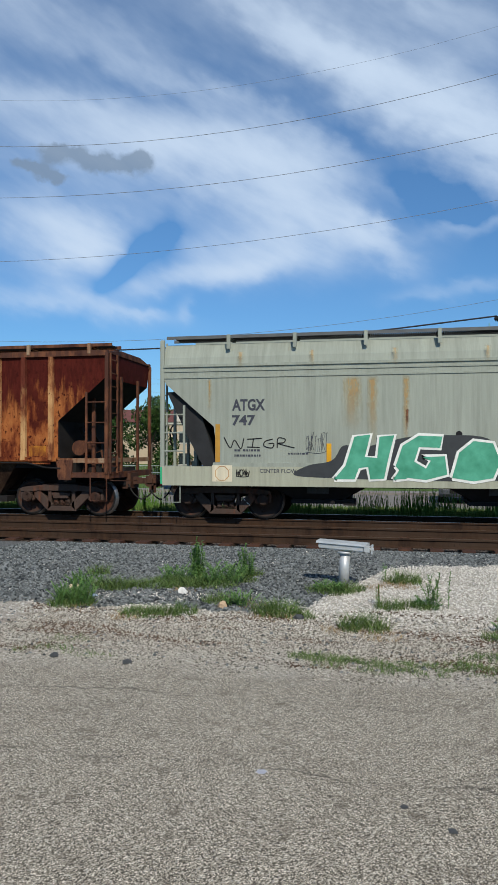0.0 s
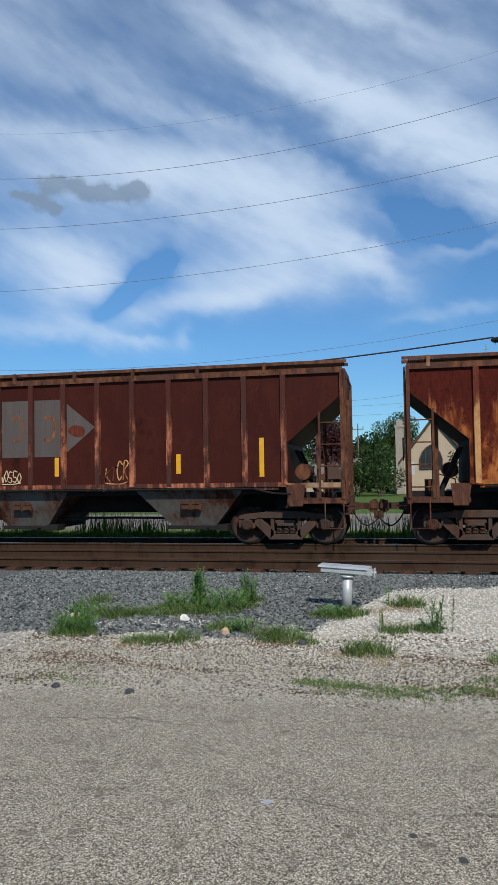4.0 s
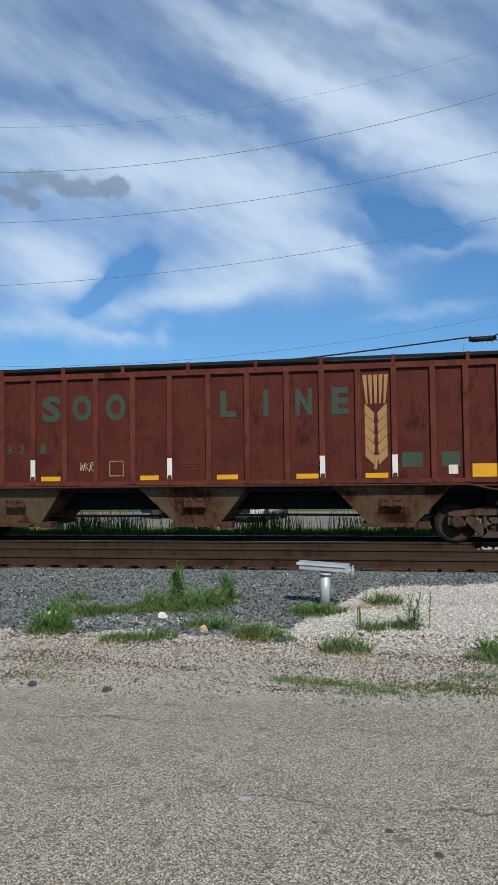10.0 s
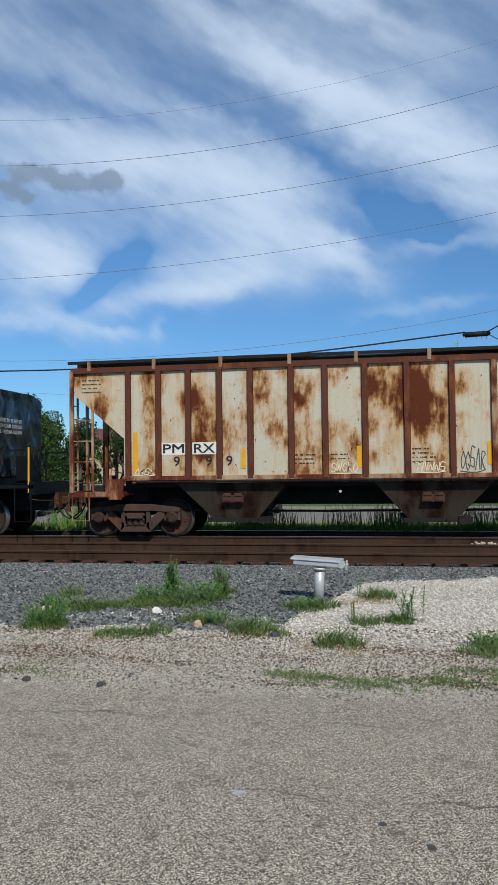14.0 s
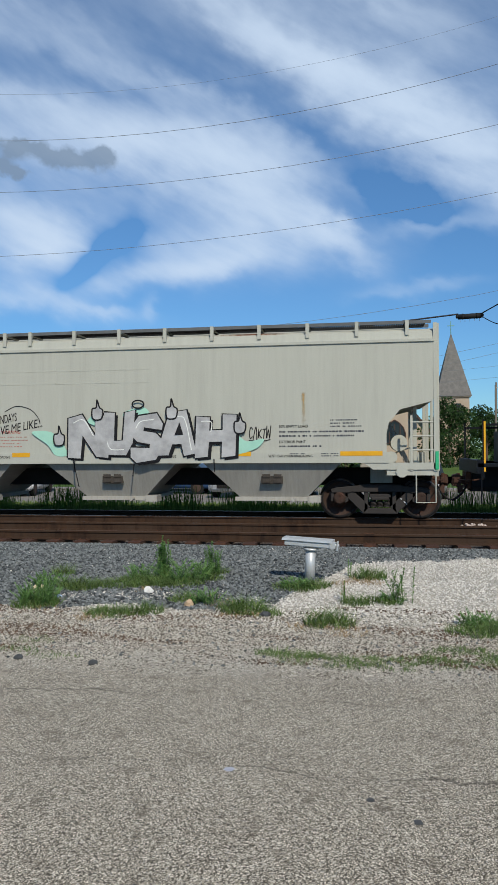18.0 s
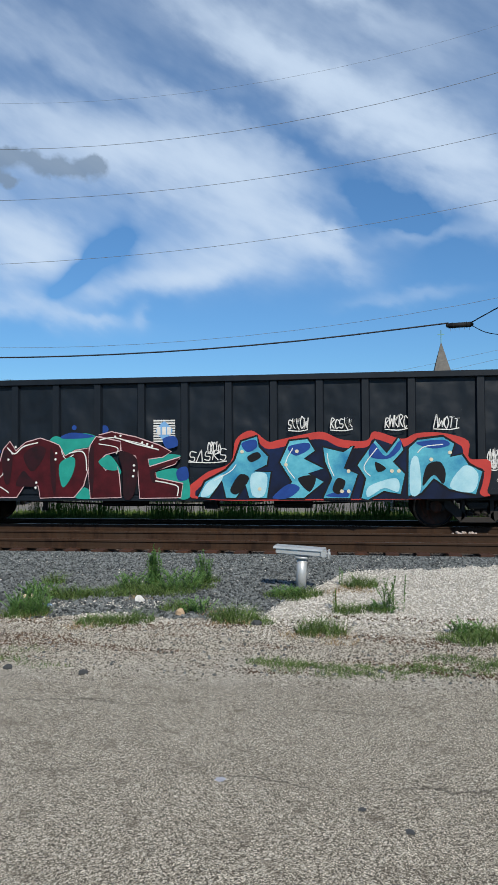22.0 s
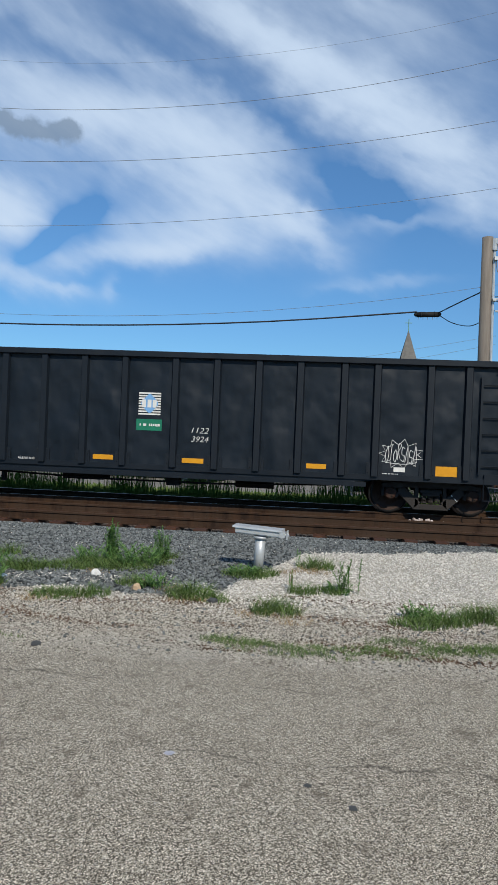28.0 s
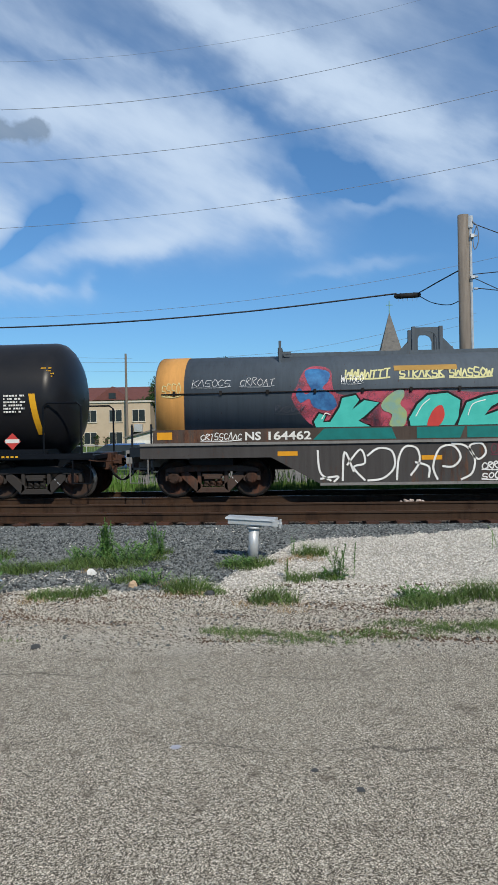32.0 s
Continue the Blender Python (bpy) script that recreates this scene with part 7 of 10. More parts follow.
words("EXTERIOR PAINT", 6.25, 1.75, 0.06, M_BLACKPAINT, car8, y8, 0.006, 0.6)
words("50% EMPTY LOAD", 6.25, 2.1, 0.06, M_BLACKPAINT, car8, y8, 0.006, 0.65)
bars(6.25, 1.99, 1.9, 2, car8, y8, M_STENCIL, 0.045, 0.05)
bars(6.25, 1.66, 0.95, 1, car8, y8, M_STENCIL, 0.045, 0.04)
bars(7.4, 2.25, 0.7, 3, car8, y8, M_STENCIL, 0.03, 0.04)
for k, (x, z) in enumerate(((-6.8, 2.2), (0.9, 2.2), (5.9, 2.2))):
    bm = bmesh.new()
    box(bm, x - 0.006, x + 0.006, SIDE - 0.004, SIDE, 1.56, 3.95)
    part("weld_seam", bm, M_AOKX, car8)
for z in (3.2, 3.5):
    bm = bmesh.new()
    box(bm, -4.0, 3.2, SIDE - 0.004, SIDE, z - 0.012, z + 0.012)
    part("side_crease", bm, M_AOKX, car8)
rust_run(car8, 5.6, 4.12, 4.26, 1.3, SIDE + 0.1, 70, M_BROWNRUN)
rust_run(car8, 6.8, 2.2, 2.9, 0.08, y8, 71, M_RUN)
# round ends of the air tank seen through the cut-away corner
bm = bmesh.new()
rod(bm, (8.75, SIDE + 0.12, 1.42), (8.75, SIDE + 0.5, 1.42), 0.13, 14)
part("tank_end", bm, M_AOKX, car8)
M_SILVER = plain("silver_spray", (0.5, 0.5, 0.5), (0.3, 0.3, 0.3), 3.5, 0.45, 0.1)
M_MINT = plain("mint_spray", (0.35, 0.62, 0.5), (0.3, 0.55, 0.45), 4, 0.6)
yg = SIDE - 0.037
for pts in ([(0.3, 2.05), (0.8, 2.05), (1.1, 1.75), (1.2, 1.5), (0.9, 1.5), (0.7, 1.75)], [(1.7, 2.3), (1.95, 2.5), (1.95, 2.2)], [(2.6, 2.5), (3.1, 2.6), (3.2, 2.35), (2.7, 2.3)], [(5.1, 1.5), (5.2, 2.0), (5.5, 1.8), (5.9, 1.85), (5.7, 1.62)]):
    bm = bmesh.new()
    patch(bm, pts, yg)
    part("graffiti_background", bm, M_MINT, car8, "pale mint sprayed background")
LETTERS = {
    "N": [(0, 0), (-0.04, 0.95), (0.3, 1.03), (0.66, 0.5), (0.64, 1), (1, 0.96), (1.02, -0.04), (0.72, 0), (0.34, 0.52), (0.32, -0.03)],
    "U": [(-0.03, 1), (0, 0.25), (0.2, 0), (0.8, -0.03), (1, 0.25), (1.02, 1.02), (0.68, 0.97), (0.66, 0.32), (0.36, 0.32), (0.34, 0.98)],
    "S": [(1.02, 0.8), (0.8, 1.04), (0.2, 1), (0, 0.8), (0, 0.55), (0.2, 0.42), (0.62, 0.36), (0.62, 0.27), (-0.02, 0.3), (0, 0.08), (0.2, -0.05), (0.85, 0), (1, 0.2), (1, 0.46), (0.8, 0.6), (0.38, 0.66), (0.4, 0.74), (1.0, 0.66)],
    "A": [(-0.03, 0), (0.26, 0.98), (0.7, 1.03), (1.02, 0.02), (0.7, -0.03), (0.62, 0.25), (0.38, 0.25), (0.3, 0)],
    "H": [(0, -0.02), (-0.02, 1), (0.33, 0.96), (0.33, 0.64), (0.67, 0.64), (0.65, 1.02), (1, 1), (1.03, 0), (0.68, -0.03), (0.67, 0.36), (0.34, 0.36), (0.33, 0)],
}
for k, (t, x, w, z, h) in enumerate((("N", 1.22, 0.98, 1.44, 0.98), ("U", 2.08, 0.72, 1.5, 1.0), ("S", 2.76, 0.72, 1.36, 1.04), ("A", 3.4, 0.92, 1.48, 1.0), ("H", 4.3, 0.92, 1.44, 0.94))):
    pts = [(x + w * a + 0.06 * b, z + h * b + 0.03 * a) for a, b in LETTERS[t]]
    bm = bmesh.new()
    patch(bm, [(a + 0.07, b - 0.06) for a, b in pts], yg - 0.001 - 0.002 * k, 0, False)
    part("graffiti_shadow", bm, M_BLACKSPRAY, car8, "black drop shadow of a letter")
    mural(car8, [pts], yg - 0.011 - 0.002 * k, M_BLACKSPRAY, 0.075, M_SILVER, "graffiti_letter", "silver graffiti letter outlined in black", None, M_SPRAYWHITE)
bm = bmesh.new()
patch(bm, [(3.82, 1.95), (3.94, 2.25), (4.03, 1.96)], yg - 0.03, 0, False)
part("graffiti_counter", bm, M_BLACKSPRAY, car8)
for x, z in ((1.0, 1.9), (1.95, 2.5), (3.75, 2.5), (5.35, 2.15)):
    bm = bmesh.new()
    stroke(bm, [(x - 0.1, z - 0.15), (x - 0.12, z + 0.08), (x - 0.02, z + 0.12), (x, z + 0.3), (x + 0.06, z + 0.12), (x + 0.14, z + 0.05), (x + 0.1, z - 0.15)], 0.035, yg - 0.03, 0, True, True)
    patch(bm, [(x - 0.1, z - 0.15), (x - 0.12, z + 0.08), (x - 0.02, z + 0.12), (x, z + 0.3), (x + 0.06, z + 0.12), (x + 0.14, z + 0.05), (x + 0.1, z - 0.15)], yg - 0.028, 1)
    part("graffiti_flourish", bm, [M_BLACKSPRAY, M_SILVER], car8, "silver graffiti flourish outlined in black")
bm = bmesh.new()
stroke(bm, [(2.95 + 0.14 * math.cos(a), 2.68 + 0.09 * math.sin(a)) for a in [math.tau * i / 9 for i in range(9)]], 0.035, yg - 0.03, 0, True, True)
for a, b in (((1.35, 1.4), (1.5, 0.75)), ((2.85, 1.3), (2.82, 1.0)), ((4.75, 1.4), (4.76, 1.1)), ((1.4, 1.4), (1.38, 1.1))):
    stroke(bm, [a, b], 0.025, yg - 0.03, 0, False)
split("paint_drip", bm, M_BLACKSPRAY, car8, "black halo or drip of paint")
for t, x, z, w in (("MONDAYS", -0.72, 2.22, 0.66), ("HAVE ME LIKE...", -0.78, 1.95, 1.36)):
    words(t, x, z, 0.2, M_BLACKSPRAY, car8, y8, 0.006, w, "graffiti_writing", "hand-written black graffiti words", 0.3, 10)
bm = bmesh.new()
stroke(bm, [(-0.4, 2.55), (-0.1, 2.68), (0.25, 2.6), (0.45, 2.4), (0.5, 2.25)], 0.02, y8)
stroke(bm, [(-1.15, 2.0), (-1.1, 1.75), (-0.9, 1.6), (-0.6, 1.55)], 0.02, y8)
for x, z, r in ((-1.05, 2.33, 0.05), (-1.3, 2.0, 0.04), (-1.12, 2.2, 0.03)):
    patch(bm, [(x + r * math.cos(a), z + r * math.sin(a)) for a in [math.tau * i / 6 for i in range(6)]], y8)
part("graffiti_tag", bm, M_BLACKSPRAY, car8, "thin black arcs round the words")
scrawl(car8, 5.55, 6.05, 1.85, 0.25, M_BLACKSPRAY, y8 - 0.004, 0.02, 5, 27)

# ---- gondolas ----
M_GON = dented("black_gondola_side", (0.0075, 0.0118, 0.018), (0.014, 0.0198, 0.028), 0.42, 0.016, 0.22)
M_GONPOST = dented("black_gondola_post", (0.0065, 0.0100, 0.0152), (0.0115, 0.016, 0.0225), 0.45, 0.002, 0.25)


def gondola(name, label, at, half, posts, post_w, belly, trucks, seed):
    car = new_car(name, label, "gondola car", at)
    bm = bmesh.new()
    flat, low = belly
    prism(bm, [(-half + 0.03, 0.80), (-flat, 0.80), (-low, 0.64), (low, 0.64), (flat, 0.80), (half - 0.03, 0.80), (half - 0.03, 3.4), (-half + 0.03, 3.4)], SIDE + 0.1, SIDE + 0.13)
    prism(bm, [(-half + 0.03, 0.80), (-flat, 0.80), (-low, 0.64), (low, 0.64), (flat, 0.80), (half - 0.03, 0.80), (half - 0.03, 3.4), (-half + 0.03, 3.4)], -SIDE - 0.13, -SIDE - 0.1)
    box(bm, -half + 0.1, half - 0.1, SIDE + 0.13, -SIDE - 0.13, 0.95, 1.05)
    part("side_sheet", bm, M_GON, car, "dented black side sheet")
    bm = bmesh.new()
    for y in (SIDE - 0.02, -SIDE - 0.14):
        box(bm, -half, half, y, y + 0.16, 3.36, 3.50)
    for s in (-1, 1):
        box(bm, *sorted((s * (half - 0.15), s * half)), SIDE + 0.14, -SIDE - 0.14, 3.36, 3.50)
    bmesh.ops.bevel(bm, geom=bm.edges[:], offset=0.015, segments=1, affect="EDGES")
    part("top_chord", bm, M_GONPOST, car)
    bm = bmesh.new()
    w = post_w / 2
    hull(bm, [(-w, SIDE, 0.86), (w, SIDE, 0.86), (w + 0.03, SIDE + 0.1, 0.86), (-w - 0.03, SIDE + 0.1, 0.86)], [(-w, SIDE + 0.02, 3.36), (w, SIDE + 0.02, 3.36), (w + 0.03, SIDE + 0.1, 3.36), (-w - 0.03, SIDE + 0.1, 3.36)])
    for s in (-1, 1):
        box(bm, *sorted((s * (w + 0.02), s * (w + 0.11))), SIDE + 0.07, SIDE + 0.1, 0.9, 1.16)
        for z in (0.95, 1.1):
            rod(bm, (s * (w + 0.065), SIDE + 0.055, z), (s * (w + 0.065), SIDE + 0.075, z), 0.014, 6)
    bmesh.ops.recalc_face_normals(bm, faces=bm.faces)
    me = bpy.data.meshes.new("side_post")
    bm.to_mesh(me)
    bm.free()
    me.materials.append(M_GONPOST)
    for x in posts:
        linked("side_post", me, None, car, m=pose(x, 0, 0))
    bm = bmesh.new()
    box(bm, -flat + 0.5, flat - 0.5, SIDE + 0.02, SIDE + 0.1, 0.62, 0.72)
    box(bm, -half, half, -0.34, 0.34, 0.66, 0.98)
    box(bm, -half + 0.1, half - 0.1, SIDE + 0.06, SIDE + 0.1, 0.78, 0.9)
    part("bottom_sill", bm, M_GONPOST, car)
    bm = bmesh.new()
    tube(bm, [(-4.2, -1.1, 0.6), (-1.5, -1.1, 0.5), (1.5, -1.1, 0.5), (4.2, -1.1, 0.6)], 0.025, 6)
    box(bm, -2.2, -1.2, -0.9, -0.3, 0.45, 0.72)
    box(bm, 0.4, 0.7, -1.2, -0.9, 0.42, 0.66)
    rod(bm, (2.0, -0.8, 0.55), (2.9, -0.8, 0.55), 0.13, 10)
    box(bm, -3.6, -3.5, -1.2, -1.1, 0.36, 0.64)
    part("brake_rigging", bm, M_UNDER, car)
    for s in (-1, 1):
        # end wall of deep ribs with open pockets between them
        bm = bmesh.new()
        box(bm, *sorted((s * (half - 0.2), s * (half - 0.16))), SIDE + 0.13, -SIDE - 0.13, 0.9, 3.4)
        for z in (1.25, 1.75, 2.25, 2.75, 3.2):
            box(bm, *sorted((s * (half - 0.16), s * half)), SIDE + 0.02, -SIDE - 0.02, z - 0.07, z + 0.07)
        for y in (-1.5, -1.05, 1.0, 1.44):
            box(bm, *sorted((s * (half - 0.16), s * (half - 0.02))), y, y + 0.06, 0.9, 3.4)
        box(bm, *sorted((s * (half - 0.5), s * half)), SIDE + 0.05, -SIDE - 0.05, 0.78, 1.0)
        split("end_rib", bm, M_GONPOST, car, "black rib or sheet of the end wall")
        ladder("side_ladder", car, *sorted((s * (half - 0.12), s * (half - 0.62))), SIDE + 0.045, 1.0, 2.2 if s < 0 and half > 8.1 else 3.15, 4 if s < 0 and half > 8.1 else 6, M_GONPOST)
        end_ladder("end_ladder", car, s * (half + 0.03), -1.42, -1.02, 1.0, 3.3, 6, M_GONPOST)
        bm = bmesh.new()
        box(bm, *sorted((s * (trucks - 0.5), s * (trucks + 0.5))), -1.3, 1.3, 0.78, 0.95)
        part("bolster", bm, M_UNDER, car)
        coupler(car, s * half, s)
        truck(car, s * trucks, True, True)
        stirrup(car, s * (half - 0.08), s, SIDE + 0.08, M_GONPOST, 0.42, 0.8)
        bm = bmesh.new()
        hull(bm, [(s * (half - 0.02), SIDE - 0.03, 3.3), (s * (half - 0.28), SIDE - 0.03, 3.3), (s * (half - 0.28), SIDE + 0.0, 3.3), (s * (half - 0.02), SIDE, 3.3)],
             [(s * (half - 0.05), SIDE - 0.03, 3.34), (s * (half - 0.25), SIDE - 0.03, 3.34), (s * (half - 0.25), SIDE, 3.34), (s * (half - 0.05), SIDE, 3.34)])
        part("grab_iron", bm, M_WHITE, car, "white painted corner grab iron")
    brake_wheel(car, half + 0.07, -0.5, 2.1, M_UNDER)
    return car


DJ_POSTS = [-6.64, -5.18, -4.16, -3.13, -2.1, -1.04, 0.0, 1.03, 2.07, 3.11, 4.13, 5.14, 6.62]
ygs = SIDE + 0.094
M_LOGOBLUE = plain("pale_blue_emblem", (0.2, 0.42, 0.72), scale=5)
M_TEAL = plain("teal_spray", (0.024, 0.336, 0.272), (0.016, 0.264, 0.216), 4, 0.6)
M_WINE = plain("wine_red_spray", (0.085, 0.009, 0.014), (0.04, 0.006, 0.009), 4, 0.55)
M_PINK = plain("pale_pink_spray", (0.72, 0.5, 0.52), scale=5)
M_ROYAL = plain("royal_blue_spray", (0.02, 0.07, 0.3), (0.015, 0.05, 0.22), 4, 0.6)
M_SKYBLUE = plain("sky_blue_spray", (0.13, 0.50, 0.60), (0.015, 0.17, 0.36), 2.0, 0.6)
M_WINEBLACK = plain("wine_black_spray", (0.016, 0.008, 0.01), (0.035, 0.008, 0.012), 4, 0.55)
M_ICE = plain("ice_blue_spray", (0.5, 0.74, 0.8), (0.32, 0.6, 0.7), 3, 0.6)
M_CYAN = plain("pale_cyan_spray", (0.17, 0.56, 0.66), (0.02, 0.25, 0.40), 1.6, 0.6, 0, 0.05, (1, 1, 1.6))
M_REDSPRAY = plain("red_spray", (0.55, 0.06, 0.05), (0.45, 0.05, 0.045), 4, 0.6)


def emblem(car, x, z, green=False):
    """A striped square with a blue blot: a plain stand-in for the owner's emblem."""
    bm = bmesh.new()
    for k in range(9):
        box(bm, x - 0.26, x + 0.26, ygs, ygs + 0.003, z - 0.26 + 0.06 * k, z - 0.225 + 0.06 * k)
    split("emblem_stripe", bm, M_WHITE, car, "white stripe of a square emblem")
    bm = bmesh.new()
    patch(bm, [(x - 0.2, z), (x - 0.1, z + 0.14), (x, z + 0.22), (x + 0.1, z + 0.14), (x + 0.2, z), (x + 0.1, z - 0.14), (x, z - 0.22), (x - 0.1, z - 0.14)], ygs - 0.003)
    part("emblem_disc", bm, M_LOGOBLUE, car, "blue emblem shape")
    bm = bmesh.new()
    for a in (-0.13, 0.0, 0.12):
        box(bm, x + a - 0.05, x + a + 0.04, ygs - 0.006, ygs - 0.004, z - 0.09, z + 0.09)
    part("emblem_bar", bm, M_WHITE, car)
    if green:
        plate("green_panel", x - 0.3, x + 0.3, z - 0.62, z - 0.36, ygs, plain("green_panel", (0.02, 0.2, 0.12), scale=5), car, "green panel with pale bars")
        bars(x - 0.22, z - 0.52, 0.48, 1, car, ygs - 0.004, M_WHITE, 0.07, 0.03)


def gondola_marks(car, number, weights):
    words("DJNX", -6.25, 1.93, 0.24, M_WHITE, car, ygs, 0.012, 0.8)
    words(number, -6.25, 1.55, 0.25, M_WHITE, car, ygs, 0.012, 0.9)
    for k, (a, b) in enumerate(zip(("LD LMT", "LT WT", "CU FT"), weights)):
        words(a, -6.2, 1.23 - 0.16 * k, 0.085, M_WHITE, car, ygs, 0.012, 0.3)
        words(b, -5.38 - 0.073 * len(b), 1.23 - 0.16 * k, 0.085, M_WHITE, car, ygs, 0.012, 0.073 * len(b))
    for x, z0, z1 in ((-7.25, 1.05, 1.98), (7.25, 1.05, 1.98)):
        plate("reflector", x - 0.06, x + 0.06, z0, z1, ygs, M_YELLOW, car, "yellow reflective strip")
    for x in (-7.1, 6.95):
        bars(x, 1.1, 0.25, 2, car, ygs, M_WHITE, 0.02, 0.02)


car9 = gondola("graffiti_gondola", "black ribbed gondola car covered in red and blue graffiti", -130.93, 8.15, DJ_POSTS, 0.15, (5.2, 4.5), 6.6, 1)
gondola_marks(car9, "41069", ("209200", "76800", "4014"))
emblem(car9, -0.5, 2.25)
yh = SIDE - 0.004


for k, (pts, m) in enumerate((([(-5.53, 0.77), (-5.30, 0.98), (-5.06, 1.12), (-4.92, 1.42), (-4.66, 1.55), (-4.50, 1.33), (-4.84, 1.02), (-5.19, 0.79)], M_TEAL),
               ([(-3.27, 2.03), (-3.13, 2.15), (-2.81, 2.09), (-2.44, 2.21), (-2.12, 2.12), (-2.28, 1.90), (-2.63, 1.83), (-2.89, 1.71), (-3.07, 1.95)], M_TEAL),
               ([(-2.09, 1.57), (-1.80, 1.69), (-1.56, 1.41), (-1.54, 1.24), (-1.89, 1.33)], M_TEAL),
               ([(-1.17, 1.65), (-0.78, 1.64), (-0.37, 1.71), (-0.09, 1.63), (-0.78, 1.36), (-1.04, 1.33)], M_TEAL),
               ([(-2.63, 0.69), (-2.41, 0.94), (-2.15, 0.69)], M_TEAL),
               ([(-0.18, 1.11), (0.07, 1.20), (0.12, 0.71), (-0.18, 0.71)], M_TEAL),
               ([(-0.69, 1.28), (-0.18, 1.37), (-0.04, 1.07), (-0.60, 1.14)], M_TEAL),
               ([(-3.00, 2.10), (-2.72, 2.23), (-2.17, 2.15), (-2.44, 2.09)], M_ROYAL),
               ([(-0.51, 2.06), (-0.23, 2.12), (-0.15, 1.91), (-0.41, 1.84)], M_ROYAL),
               ([(-0.18, 1.33), (0.05, 1.41), (0.09, 1.14), (-0.14, 1.10)], M_ROYAL))):
    bm = bmesh.new()
    patch(bm, pts, yh - 0.0005 * k)
    part("graffiti_background", bm, m, car9, "sprayed patch of background colour")
for x, z, r in ((-4.95, 1.9, 0.1), (-4.85, 1.75, 0.06), (-4.6, 1.8, 0.05), (-2.7, 2.35, 0.06), (-1.95, 2.3, 0.1)):
    bm = bmesh.new()
    patch(bm, [(x + r * math.cos(a), z + r * math.sin(a)) for a in [math.tau * i / 6 for i in range(6)]], ygs)
    part("spray_dot", bm, M_ROYAL, car9, "blue spray dot")
WINE = [[(-5.21, 0.81), (-4.89, 1.02), (-4.61, 1.20), (-4.56, 1.41), (-4.43, 1.84), (-4.27, 2.03), (-4.12, 1.80), (-3.87, 2.00), (-3.50, 2.10), (-3.29, 2.03), (-3.25, 1.67), (-3.23, 1.07), (-3.09, 0.71), (-3.50, 0.69), (-3.55, 0.98), (-3.92, 0.98), (-4.10, 0.71), (-4.84, 0.71)],
        [(-3.29, 2.03), (-3.04, 1.93), (-2.89, 1.67), (-2.63, 1.80), (-2.30, 1.86), (-2.31, 1.41), (-2.44, 0.98), (-2.67, 0.71), (-3.18, 0.71), (-3.24, 1.24)],
        [(-2.26, 1.91), (-2.12, 2.12), (-1.52, 2.00), (-1.54, 1.80), (-1.89, 1.71), (-2.07, 1.54), (-1.89, 1.33), (-1.61, 1.41), (-1.57, 1.24), (-1.52, 0.71), (-2.26, 0.69), (-2.29, 1.24)],
        [(-2.07, 2.15), (-1.75, 2.23), (-1.15, 2.10), (-0.60, 1.91), (-0.32, 1.76), (-0.51, 1.65), (-0.87, 1.60), (-0.83, 1.41), (-0.09, 1.63), (-0.23, 1.48), (-0.69, 1.33), (-0.67, 1.15), (-0.04, 1.02), (-0.09, 0.71), (-1.06, 0.69), (-1.10, 1.33), (-1.15, 1.67), (-1.50, 1.80), (-1.52, 2.02)]]
mural(car9, WINE, yh - 0.004, M_PINK, 0.045, M_WINE, "graffiti_letter", "wine-red graffiti letter with a pale edge", None, M_SPRAYWHITE)
for pts in ([(-3.03, 1.46), (-2.77, 1.65), (-2.63, 1.57), (-2.72, 1.20), (-2.95, 0.94)], [(-2.06, 1.55), (-1.82, 1.65), (-1.59, 1.36), (-1.87, 1.36)]):
    bm = bmesh.new()
    patch(bm, pts, yh - 0.014)
    part("graffiti_counter", bm, M_TEAL, car9, "teal opening inside a letter")
bm = bmesh.new()
patch(bm, [(0.19, 0.69), (0.45, 1.23), (1.07, 1.50), (1.20, 2.02), (1.56, 2.23), (1.94, 1.98), (2.18, 2.01), (2.75, 2.13), (3.19, 2.18), (3.59, 2.01), (4.15, 1.98), (4.33, 2.18), (4.92, 2.01), (5.25, 2.13), (5.80, 2.13), (6.34, 1.95), (6.36, 1.57), (6.80, 1.50), (6.73, 0.88), (6.47, 0.72), (3.28, 0.65)], yh)
part("graffiti_background", bm, M_REDSPRAY, car9, "red sprayed cloud behind blue letters")
bm = bmesh.new()
patch(bm, [(0.41, 0.69), (0.63, 1.14), (1.25, 1.45), (1.38, 1.92), (1.58, 2.09), (1.87, 1.83), (2.18, 1.83), (2.75, 1.98), (3.19, 2.01), (3.59, 1.83), (4.15, 1.83), (4.33, 2.01), (4.92, 1.83), (5.25, 1.97), (5.80, 1.97), (6.20, 1.83), (6.26, 1.43), (6.65, 1.32), (6.57, 0.83), (6.38, 0.70), (3.28, 0.68)], yh - 0.002)
part("graffiti_shadow", bm, plain("blue_black_spray", (0.006, 0.007, 0.012), (0.008, 0.02, 0.07), 1.5, 0.6), car9, "blue-black ground between the letters")
